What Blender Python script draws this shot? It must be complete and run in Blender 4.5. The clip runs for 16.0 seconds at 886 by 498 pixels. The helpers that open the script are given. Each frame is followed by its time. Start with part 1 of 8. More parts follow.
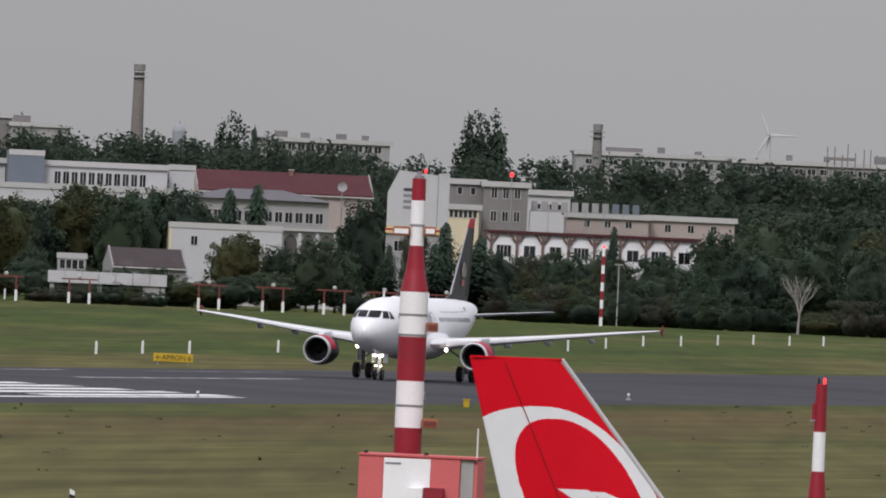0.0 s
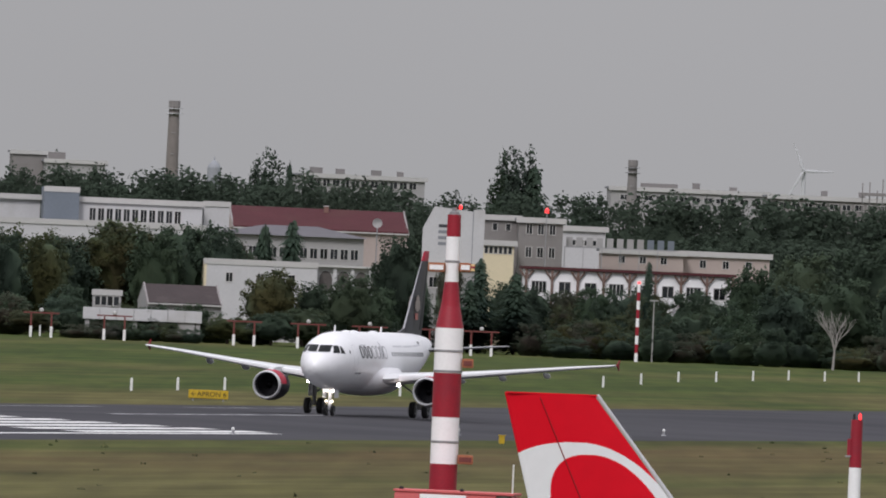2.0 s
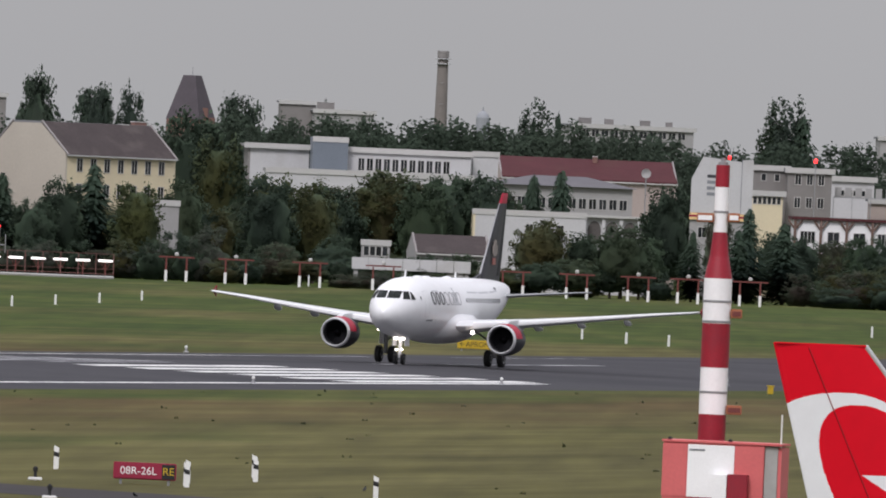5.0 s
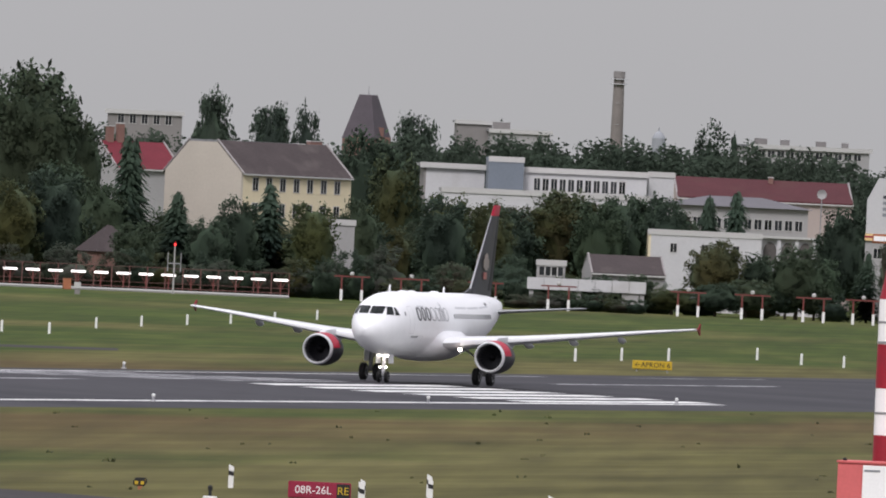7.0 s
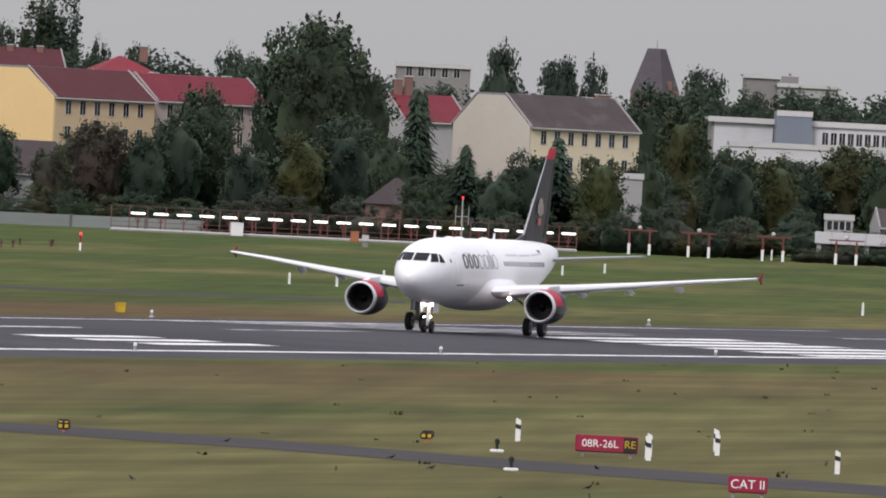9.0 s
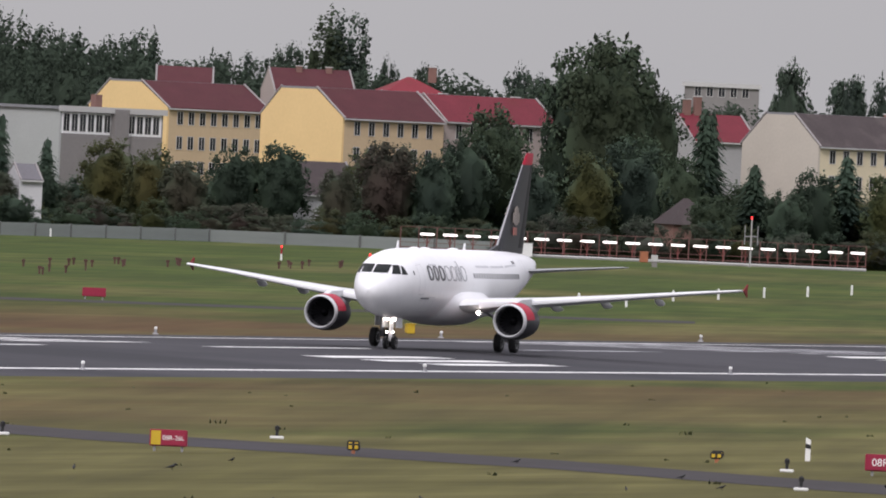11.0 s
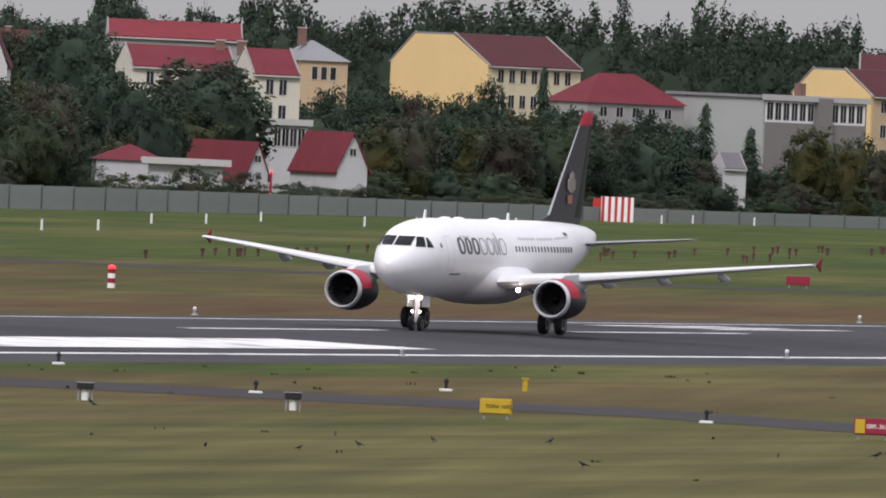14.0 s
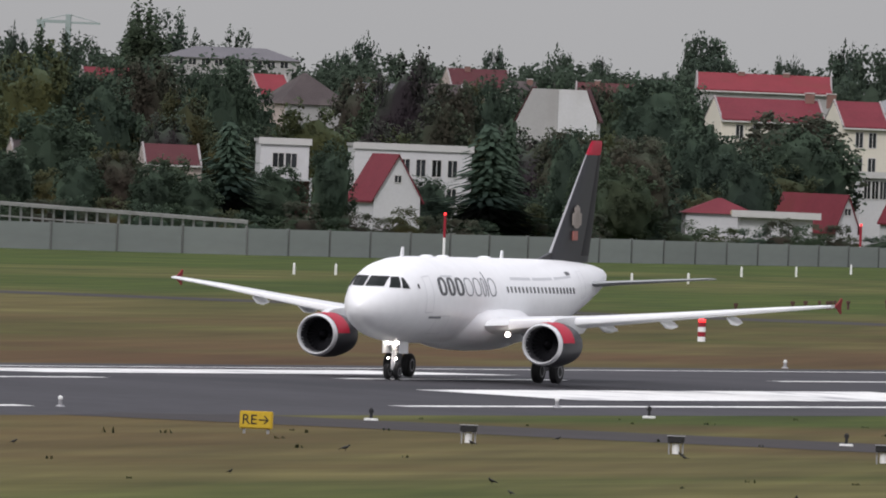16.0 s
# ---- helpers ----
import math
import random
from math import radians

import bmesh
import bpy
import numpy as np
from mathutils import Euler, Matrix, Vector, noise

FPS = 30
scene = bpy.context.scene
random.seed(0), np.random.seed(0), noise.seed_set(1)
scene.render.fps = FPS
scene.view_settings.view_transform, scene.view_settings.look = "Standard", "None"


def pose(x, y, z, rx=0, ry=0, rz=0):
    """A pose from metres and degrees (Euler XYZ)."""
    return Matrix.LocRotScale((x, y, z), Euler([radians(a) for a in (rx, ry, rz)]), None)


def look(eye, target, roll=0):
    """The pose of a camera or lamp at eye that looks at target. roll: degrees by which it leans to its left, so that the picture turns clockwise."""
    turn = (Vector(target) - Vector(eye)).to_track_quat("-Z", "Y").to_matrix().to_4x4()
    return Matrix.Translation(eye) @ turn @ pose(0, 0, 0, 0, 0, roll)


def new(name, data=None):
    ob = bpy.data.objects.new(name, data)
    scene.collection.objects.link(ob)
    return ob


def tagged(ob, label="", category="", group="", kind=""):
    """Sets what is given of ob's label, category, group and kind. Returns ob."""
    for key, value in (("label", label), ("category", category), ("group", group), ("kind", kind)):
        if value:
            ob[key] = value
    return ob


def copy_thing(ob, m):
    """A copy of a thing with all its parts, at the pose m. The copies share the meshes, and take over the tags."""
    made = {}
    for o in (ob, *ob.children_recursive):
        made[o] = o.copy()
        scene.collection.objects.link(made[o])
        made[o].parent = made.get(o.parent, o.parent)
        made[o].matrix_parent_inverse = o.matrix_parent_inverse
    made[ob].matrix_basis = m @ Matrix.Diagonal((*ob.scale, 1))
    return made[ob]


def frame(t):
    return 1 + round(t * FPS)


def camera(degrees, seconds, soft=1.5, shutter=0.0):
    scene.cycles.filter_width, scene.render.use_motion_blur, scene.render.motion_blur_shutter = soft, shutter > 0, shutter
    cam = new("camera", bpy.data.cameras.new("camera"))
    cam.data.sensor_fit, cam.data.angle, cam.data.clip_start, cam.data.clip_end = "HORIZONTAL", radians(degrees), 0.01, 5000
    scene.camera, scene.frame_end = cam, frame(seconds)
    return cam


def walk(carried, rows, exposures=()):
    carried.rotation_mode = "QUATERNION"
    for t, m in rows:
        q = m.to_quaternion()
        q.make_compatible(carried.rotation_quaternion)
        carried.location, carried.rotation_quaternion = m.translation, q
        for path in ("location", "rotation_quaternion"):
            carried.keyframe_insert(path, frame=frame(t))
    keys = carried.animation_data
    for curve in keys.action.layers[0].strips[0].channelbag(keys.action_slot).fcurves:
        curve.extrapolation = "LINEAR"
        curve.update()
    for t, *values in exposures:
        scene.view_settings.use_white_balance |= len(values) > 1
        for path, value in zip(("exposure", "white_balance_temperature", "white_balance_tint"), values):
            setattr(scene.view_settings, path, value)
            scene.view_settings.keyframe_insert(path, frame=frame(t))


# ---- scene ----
import itertools

DEG = math.pi / 180
EYE = 11.95            # height of the terrace rail over the runway crown
GRASS = -0.45          # level of the airfield
ROWS = [               # seconds, bearing, pitch, lean in degrees
    (0.0, 0.0000, -0.1054, 2.557),
    (0.5, -0.0108, -0.0250, 2.555),
    (1.0, -0.0273, 0.0476, 2.450),
    (1.5, -0.0522, 0.0466, 2.368),
    (2.0, -0.1109, -0.0006, 2.477),
    (2.5, -0.1765, -0.0492, 2.460),
    (3.0, -0.3101, -0.0956, 2.573),
    (3.5, -0.4543, -0.1375, 2.475),
    (4.0, -0.7042, -0.1647, 2.459),
    (4.2, -0.8071, -0.1844, 2.492),
    (6.3, -1.0490, -0.1773, 2.488),
    (6.5, -1.1841, -0.1527, 2.466),
    (7.0, -1.4511, -0.1496, 2.690),
    (7.5, -1.6121, -0.1882, 2.687),
    (8.0, -1.8869, -0.3054, 2.639),
    (8.5, -2.1350, -0.3197, 2.722),
    (8.7, -2.1985, -0.3288, 2.796),
    (10.8, -3.1485, -0.3237, 2.790),
    (11.0, -3.1927, -0.3130, 2.698),
    (11.5, -3.5479, -0.2592, 2.645),
    (12.0, -3.9278, -0.2935, 2.745),
    (12.5, -4.2706, -0.3628, 2.747),
    (13.0, -4.6292, -0.4094, 2.680),
    (13.5, -4.9943, -0.4441, 2.552),
    (14.0, -5.3203, -0.4448, 2.576),
    (14.5, -5.5951, -0.4441, 2.503),
    (15.0, -6.1361, -0.4379, 2.388),
    (15.5, -6.5734, -0.4145, 2.334),
    (16.0, -7.1126, -0.3595, 2.345),
]
cam = camera(2.6829, 16.0, soft=1.9)
walk(cam, [(t, pose(0, 0, EYE, 90 + pitch, 0, -bearing) @ pose(0, 0, 0, 0, 0, lean)) for t, bearing, pitch, lean in ROWS],
     [(0.0, -0.25, 6300, 16), (4.0, -0.19, 6300, 16), (8.5, 0.04, 6350, 17), (12.5, 0.01, 6350, 19), (16.0, -0.10, 6350, 15)])

# ---- light: a closed grey sky, brighter overhead, and a weak veiled sun ----
SUN_AZ, SUN_EL = 198.0, 44.0
world = bpy.data.worlds.new("overcast")
scene.world = world
world.use_nodes = True
wn, wl = world.node_tree.nodes, world.node_tree.links
wn.clear()
w_out, w_bg = wn.new("ShaderNodeOutputWorld"), wn.new("ShaderNodeBackground")
w_sky = wn.new("ShaderNodeTexSky")
w_sky.sky_type, w_sky.sun_disc = "NISHITA", False
w_sky.sun_elevation, w_sky.sun_rotation = SUN_EL * DEG, SUN_AZ * DEG
w_hsv = wn.new("ShaderNodeHueSaturation")
w_hsv.inputs["Saturation"].default_value = 0.1
w_hsv.inputs["Value"].default_value = 0.03
w_co, w_sep, w_ramp = wn.new("ShaderNodeTexCoord"), wn.new("ShaderNodeSeparateXYZ"), wn.new("ShaderNodeValToRGB")
w_ramp.color_ramp.elements[0].position, w_ramp.color_ramp.elements[0].color = 0.0, (0.358, 0.364, 0.355, 1)
w_ramp.color_ramp.elements[1].position, w_ramp.color_ramp.elements[1].color = 1.0, (1.35, 1.37, 1.41, 1)
mid = w_ramp.color_ramp.elements.new(0.03)
mid.color = (0.328, 0.334, 0.325, 1)
mid = w_ramp.color_ramp.elements.new(0.3)
mid.color = (0.60, 0.61, 0.64, 1)
w_cloud, w_mul = wn.new("ShaderNodeTexNoise"), wn.new("ShaderNodeMixRGB")
w_cloud.inputs["Scale"].default_value, w_cloud.inputs["Detail"].default_value = 9.0, 4.0
w_mul.blend_type, w_mul.inputs[0].default_value = "SOFT_LIGHT", 0.16
w_add = wn.new("ShaderNodeMixRGB")
w_add.blend_type, w_add.inputs[0].default_value = "ADD", 1.0
wl.new(w_co.outputs["Generated"], w_sep.inputs[0])
wl.new(w_sep.outputs["Z"], w_ramp.inputs[0])
wl.new(w_co.outputs["Generated"], w_cloud.inputs["Vector"])
wl.new(w_ramp.outputs[0], w_mul.inputs[1])
wl.new(w_cloud.outputs["Fac"], w_mul.inputs[2])
wl.new(w_sky.outputs[0], w_hsv.inputs["Color"])
wl.new(w_mul.outputs[0], w_add.inputs[1])
wl.new(w_hsv.outputs[0], w_add.inputs[2])
wl.new(w_add.outputs[0], w_bg.inputs["Color"])
wl.new(w_bg.outputs[0], w_out.inputs[0])
w_bg.inputs["Strength"].default_value = 0.93

sun_data = bpy.data.lights.new("sun", "SUN")
sun_data.energy, sun_data.angle, sun_data.color = 1.9, 14 * DEG, (1.0, 0.97, 0.93)
sun = new("sun", sun_data)
_az, _el = SUN_AZ * DEG, SUN_EL * DEG
sun.matrix_basis = look((0, 0, 50), (-math.sin(_az) * math.cos(_el), -math.cos(_az) * math.cos(_el), 50 - math.sin(_el)))


# ---- materials ----
def material(name, colour, rough=0.7, metal=0.0, vary=0.12, scale=1.0, fine=8.0, bump=0.0, stain=None, stain_at=0.62, per_piece=0.0, emit=0.0, coat=0.0, spec=0.5):
    """Colour with two scales of noise, stains, relief and a shade of its own for each piece."""
    m = bpy.data.materials.new(name)
    m.use_nodes = True
    n, l = m.node_tree.nodes, m.node_tree.links
    b = n["Principled BSDF"]
    b.inputs["Roughness"].default_value, b.inputs["Metallic"].default_value = rough, metal
    b.inputs["Coat Weight"].default_value = coat
    b.inputs["Specular IOR Level"].default_value = spec
    co = n.new("ShaderNodeTexCoord")
    big, small = n.new("ShaderNodeTexNoise"), n.new("ShaderNodeTexNoise")
    for node, s in ((big, scale), (small, scale * fine)):
        node.inputs["Scale"].default_value, node.inputs["Detail"].default_value = s, 5.0
        l.new(co.outputs["Object"], node.inputs["Vector"])
    mix = n.new("ShaderNodeMixRGB")
    mix.blend_type = "MULTIPLY"
    mix.inputs[0].default_value = 1.0
    mix.inputs[1].default_value = (*colour, 1)
    add = n.new("ShaderNodeMath")
    add.operation = "ADD"
    l.new(big.outputs["Fac"], add.inputs[0])
    l.new(small.outputs["Fac"], add.inputs[1])
    mr = n.new("ShaderNodeMapRange")
    mr.inputs["From Min"].default_value, mr.inputs["From Max"].default_value = 0.6, 1.4
    mr.inputs["To Min"].default_value, mr.inputs["To Max"].default_value = 1 - vary, 1 + vary
    l.new(add.outputs[0], mr.inputs["Value"])
    l.new(mr.outputs[0], mix.inputs[2])
    last = mix.outputs[0]
    if stain:
        sm = n.new("ShaderNodeMixRGB")
        sr = n.new("ShaderNodeMapRange")
        sr.inputs["From Min"].default_value, sr.inputs["From Max"].default_value = stain_at - 0.08, stain_at + 0.1
        st = n.new("ShaderNodeTexNoise")
        st.inputs["Scale"].default_value, st.inputs["Detail"].default_value = scale * 0.6, 7.0
        l.new(co.outputs["Object"], st.inputs["Vector"])
        l.new(st.outputs["Fac"], sr.inputs["Value"])
        l.new(sr.outputs[0], sm.inputs[0])
        l.new(last, sm.inputs[1])
        sm.inputs[2].default_value = (*stain, 1)
        last = sm.outputs[0]
    if per_piece:
        info, pm, pr = n.new("ShaderNodeObjectInfo"), n.new("ShaderNodeMixRGB"), n.new("ShaderNodeMapRange")
        pr.inputs["To Min"].default_value, pr.inputs["To Max"].default_value = 1 - per_piece, 1 + per_piece
        pm.blend_type, pm.inputs[0].default_value = "MULTIPLY", 1.0
        l.new(info.outputs["Random"], pr.inputs["Value"])
        l.new(last, pm.inputs[1])
        l.new(pr.outputs[0], pm.inputs[2])
        last = pm.outputs[0]
    l.new(last, b.inputs["Base Color"])
    if bump:
        bp = n.new("ShaderNodeBump")
        bp.inputs["Strength"].default_value, bp.inputs["Distance"].default_value = 0.6, bump
        l.new(small.outputs["Fac"], bp.inputs["Height"])
        l.new(bp.outputs[0], b.inputs["Normal"])
    if emit:
        b.inputs["Emission Color"].default_value, b.inputs["Emission Strength"].default_value = (*colour, 1), emit
    return m


def foliage(name, a, b_col, scale=0.35, rounded=True):
    """Leaves: a shade for each leaf, one for each tree, and broad patches."""
    m = bpy.data.materials.new(name)
    m.use_nodes = True
    n, l = m.node_tree.nodes, m.node_tree.links
    b = n["Principled BSDF"]
    b.inputs["Roughness"].default_value = 0.75
    b.inputs["Specular IOR Level"].default_value = 0.15
    b.inputs["Sheen Weight"].default_value, b.inputs["Sheen Roughness"].default_value = 0.35, 0.6
    b.inputs["Sheen Tint"].default_value = (0.55, 0.80, 0.52, 1)
    geo, info, co, no = n.new("ShaderNodeNewGeometry"), n.new("ShaderNodeObjectInfo"), n.new("ShaderNodeTexCoord"), n.new("ShaderNodeTexNoise")
    no.inputs["Scale"].default_value = scale
    l.new(co.outputs["Object"], no.inputs["Vector"])
    add = n.new("ShaderNodeMath")
    add.operation = "MULTIPLY_ADD"
    l.new(geo.outputs["Random Per Island"], add.inputs[0])
    add.inputs[1].default_value = 0.07
    l.new(no.outputs["Fac"], add.inputs[2])
    mr = n.new("ShaderNodeMapRange")
    mr.inputs["From Min"].default_value, mr.inputs["From Max"].default_value = 0.4, 1.1
    l.new(add.outputs[0], mr.inputs["Value"])
    mix = n.new("ShaderNodeMixRGB")
    mix.inputs[1].default_value, mix.inputs[2].default_value = (*a, 1), (*b_col, 1)
    l.new(mr.outputs[0], mix.inputs[0])
    hs, hr = n.new("ShaderNodeHueSaturation"), n.new("ShaderNodeMapRange")
    hr.inputs["To Min"].default_value, hr.inputs["To Max"].default_value = 0.75, 1.25
    l.new(info.outputs["Random"], hr.inputs["Value"])
    l.new(hr.outputs[0], hs.inputs["Value"])
    hh, wn2 = n.new("ShaderNodeMapRange"), n.new("ShaderNodeTexWhiteNoise")
    wn2.noise_dimensions = "1D"
    l.new(info.outputs["Random"], wn2.inputs["W"])
    hh.inputs["To Min"].default_value, hh.inputs["To Max"].default_value = 0.45, 0.53
    l.new(wn2.outputs["Value"], hh.inputs["Value"])
    l.new(hh.outputs[0], hs.inputs["Hue"])
    l.new(mix.outputs[0], hs.inputs["Color"])
    l.new(hs.outputs[0], b.inputs["Base Color"])
    # leaves turn towards the outside of their crown and let some light through
    if rounded:
        off, vt = n.new("ShaderNodeVectorMath"), n.new("ShaderNodeVectorTransform")
        off.operation = "SUBTRACT"
        off.inputs[1].default_value = (0, 0, 3.6)
        l.new(co.outputs["Object"], off.inputs[0])
        vt.vector_type, vt.convert_from, vt.convert_to = "NORMAL", "OBJECT", "WORLD"
        l.new(off.outputs[0], vt.inputs[0])
        unit = n.new("ShaderNodeVectorMath")
        unit.operation = "NORMALIZE"
        l.new(vt.outputs[0], unit.inputs[0])
        round_out = unit.outputs[0]
    else:
        up = n.new("ShaderNodeCombineXYZ")
        up.inputs[1].default_value, up.inputs[2].default_value = -0.45, 0.9
        round_out = up.outputs[0]
    blend, fin_n = n.new("ShaderNodeMix"), n.new("ShaderNodeVectorMath")
    blend.data_type = "VECTOR"
    blend.inputs[0].default_value = 0.94
    l.new(geo.outputs["Normal"], blend.inputs[4])
    l.new(round_out, blend.inputs[5])
    fin_n.operation = "NORMALIZE"
    l.new(blend.outputs[1], fin_n.inputs[0])
    l.new(fin_n.outputs[0], b.inputs["Normal"])
    tr, ms, out = n.new("ShaderNodeBsdfTranslucent"), n.new("ShaderNodeMixShader"), n["Material Output"]
    l.new(hs.outputs[0], tr.inputs["Color"])
    ms.inputs[0].default_value = 0.5
    l.new(b.outputs[0], ms.inputs[1])
    l.new(tr.outputs[0], ms.inputs[2])
    l.new(ms.outputs[0], out.inputs["Surface"])
    return m


def grass_material():
    """Mown airfield grass: green and dry brown in long strips beside the runway, with mottling and tufts."""
    m = bpy.data.materials.new("airfield_grass")
    m.use_nodes = True
    n, l = m.node_tree.nodes, m.node_tree.links
    b = n["Principled BSDF"]
    b.inputs["Roughness"].default_value = 0.9
    b.inputs["Specular IOR Level"].default_value = 0.1
    co = n.new("ShaderNodeTexCoord")
    mp = n.new("ShaderNodeMapping")
    mp.vector_type = "TEXTURE"
    mp.inputs["Location"].default_value = (RW_O[0], RW_O[1], 0)
    mp.inputs["Rotation"].default_value = (0, 0, -RW_AZ)
    l.new(co.outputs["Object"], mp.inputs["Vector"])
    sep = n.new("ShaderNodeSeparateXYZ")
    l.new(mp.outputs[0], sep.inputs[0])

    def noise_of(scale, sx, sy, detail=6.0):
        k, t = n.new("ShaderNodeMapping"), n.new("ShaderNodeTexNoise")
        k.inputs["Scale"].default_value = (sx, sy, 1)
        l.new(mp.outputs[0], k.inputs["Vector"])
        l.new(k.outputs[0], t.inputs["Vector"])
        t.inputs["Scale"].default_value, t.inputs["Detail"].default_value = scale, detail
        return t.outputs["Fac"]

    def mixed(fac, c1, c2):
        k = n.new("ShaderNodeMixRGB")
        for i, v in ((0, fac), (1, c1), (2, c2)):
            if isinstance(v, tuple):
                k.inputs[i].default_value = (*v, 1)
            else:
                l.new(v, k.inputs[i])
        return k.outputs[0]

    def ranged(v, lo, hi):
        k = n.new("ShaderNodeMapRange")
        k.inputs["From Min"].default_value, k.inputs["From Max"].default_value = lo, hi
        l.new(v, k.inputs["Value"])
        return k.outputs[0]

    def math_of(op, p, q):
        k = n.new("ShaderNodeMath")
        k.operation = op
        for i, v in ((0, p), (1, q)):
            if isinstance(v, (int, float)):
                k.inputs[i].default_value = v
            else:
                l.new(v, k.inputs[i])
        return k.outputs[0]

    patch = ranged(noise_of(0.02, 1.0, 0.3), 0.35, 0.65)
    fleck = ranged(noise_of(0.22, 1.0, 0.07, 8.0), 0.3, 0.7)
    speck = ranged(noise_of(1.2, 1.0, 0.07, 6.0), 0.3, 0.7)
    def field_noise(scale, sy, detail):
        k, t = n.new("ShaderNodeMapping"), n.new("ShaderNodeTexNoise")
        k.inputs["Scale"].default_value = (1, sy, 1)
        l.new(co.outputs["Object"], k.inputs["Vector"])
        l.new(k.outputs[0], t.inputs["Vector"])
        t.inputs["Scale"].default_value, t.inputs["Detail"].default_value = scale, detail
        return t.outputs["Fac"]

    streak = ranged(field_noise(0.06, 0.16, 5.0), 0.3, 0.7)
    tuft_at = ranged(field_noise(0.42, 0.045, 4.0), 0.28, 0.72)
    green = mixed(fleck, GRASS_A, GRASS_B)
    dry = mixed(fleck, GRASS_C, GRASS_D)
    rust = mixed(speck, GRASS_E, GRASS_F)
    # distance across the runway, wavering by the patches
    across = math_of("ADD", sep.outputs["X"], math_of("MULTIPLY", math_of("SUBTRACT", patch, 0.5), 26.0))
    ramp = n.new("ShaderNodeValToRGB")
    ramp.color_ramp.interpolation = "LINEAR"
    el = ramp.color_ramp.elements
    # from 300 m beyond the runway to 200 m on the near side: how dry the grass is
    stops = ((0.0, 0.1), (0.12, 0.55), (0.22, 0.2), (0.34, 0.6), (0.42, 0.15), (0.48, 0.7), (0.54, 1.0), (0.655, 0.25), (0.675, 0.1), (0.70, 0.95), (0.745, 0.6), (0.765, 0.2), (0.80, 0.9), (0.85, 0.95), (0.89, 0.25), (1.0, 0.3))
    el[0].position, el[0].color = stops[0][0], (stops[0][1],) * 3 + (1,)
    el[1].position, el[1].color = stops[-1][0], (stops[-1][1],) * 3 + (1,)
    for p, v in stops[1:-1]:
        e = el.new(p)
        e.color = (v, v, v, 1)
    l.new(ranged(across, -300, 200), ramp.inputs[0])
    dryness = math_of("ADD", ramp.outputs[0], math_of("ADD", math_of("MULTIPLY", math_of("SUBTRACT", patch, 0.5), 0.7), math_of("MULTIPLY", math_of("SUBTRACT", streak, 0.5), 0.7)))
    dryness = math_of("ADD", dryness, math_of("MULTIPLY", ranged(math_of("MULTIPLY", sep.outputs["Y"], -1.0), 10, 150), 0.55))
    dryness = math_of("SUBTRACT", dryness, 0.17)
    col = mixed(ranged(dryness, 0.15, 0.85), green, dry)
    rust_at = n.new("ShaderNodeValToRGB")
    el = rust_at.color_ramp.elements
    el[0].position, el[0].color = 0.26, (0, 0, 0, 1)
    el[1].position, el[1].color = 0.34, (0.5, 0.5, 0.5, 1)
    for p, v in ((0.46, 0.6), (0.51, 0.95), (0.585, 0.95), (0.605, 0.2), (0.66, 0.0), (0.685, 0.6), (0.735, 0.45), (0.77, 0.0)):
        e = el.new(p)
        e.color = (v, v, v, 1)
    l.new(ranged(across, -300, 200), rust_at.inputs[0])
    along_mask = ranged(math_of("MULTIPLY", sep.outputs["Y"], -1.0), 10, 150)
    rusty = math_of("MULTIPLY", rust_at.outputs[0], ranged(noise_of(0.05, 1.0, 0.3), 0.25, 0.55))
    col = mixed(math_of("MULTIPLY", rusty, along_mask), col, rust)
    k = n.new("ShaderNodeMixRGB")
    k.blend_type, k.inputs[0].default_value = "MULTIPLY", 1.0
    l.new(col, k.inputs[1])
    gr = n.new("ShaderNodeMapRange")
    gr.inputs["To Min"].default_value, gr.inputs["To Max"].default_value = 0.56, 1.40
    l.new(math_of("ADD", math_of("MULTIPLY", speck, 0.2), math_of("ADD", math_of("MULTIPLY", streak, 0.35), math_of("MULTIPLY", tuft_at, 0.45))), gr.inputs["Value"])
    l.new(gr.outputs[0], k.inputs[2])
    l.new(k.outputs[0], b.inputs["Base Color"])
    bp = n.new("ShaderNodeBump")
    bp.inputs["Strength"].default_value, bp.inputs["Distance"].default_value = 0.5, 0.08
    l.new(speck, bp.inputs["Height"])
    l.new(bp.outputs[0], b.inputs["Normal"])
    return m


RW_AZ = 13.729 * DEG         # the runway's direction, away from the eye
RW_O = (4.87, 1378.0)      # its origin on the centre line
GRASS_A, GRASS_B = (0.030, 0.053, 0.008), (0.062, 0.080, 0.015)
GRASS_C, GRASS_D = (0.065, 0.060, 0.017), (0.117, 0.106, 0.038)
GRASS_E, GRASS_F = (0.092, 0.046, 0.022), (0.068, 0.044, 0.02)

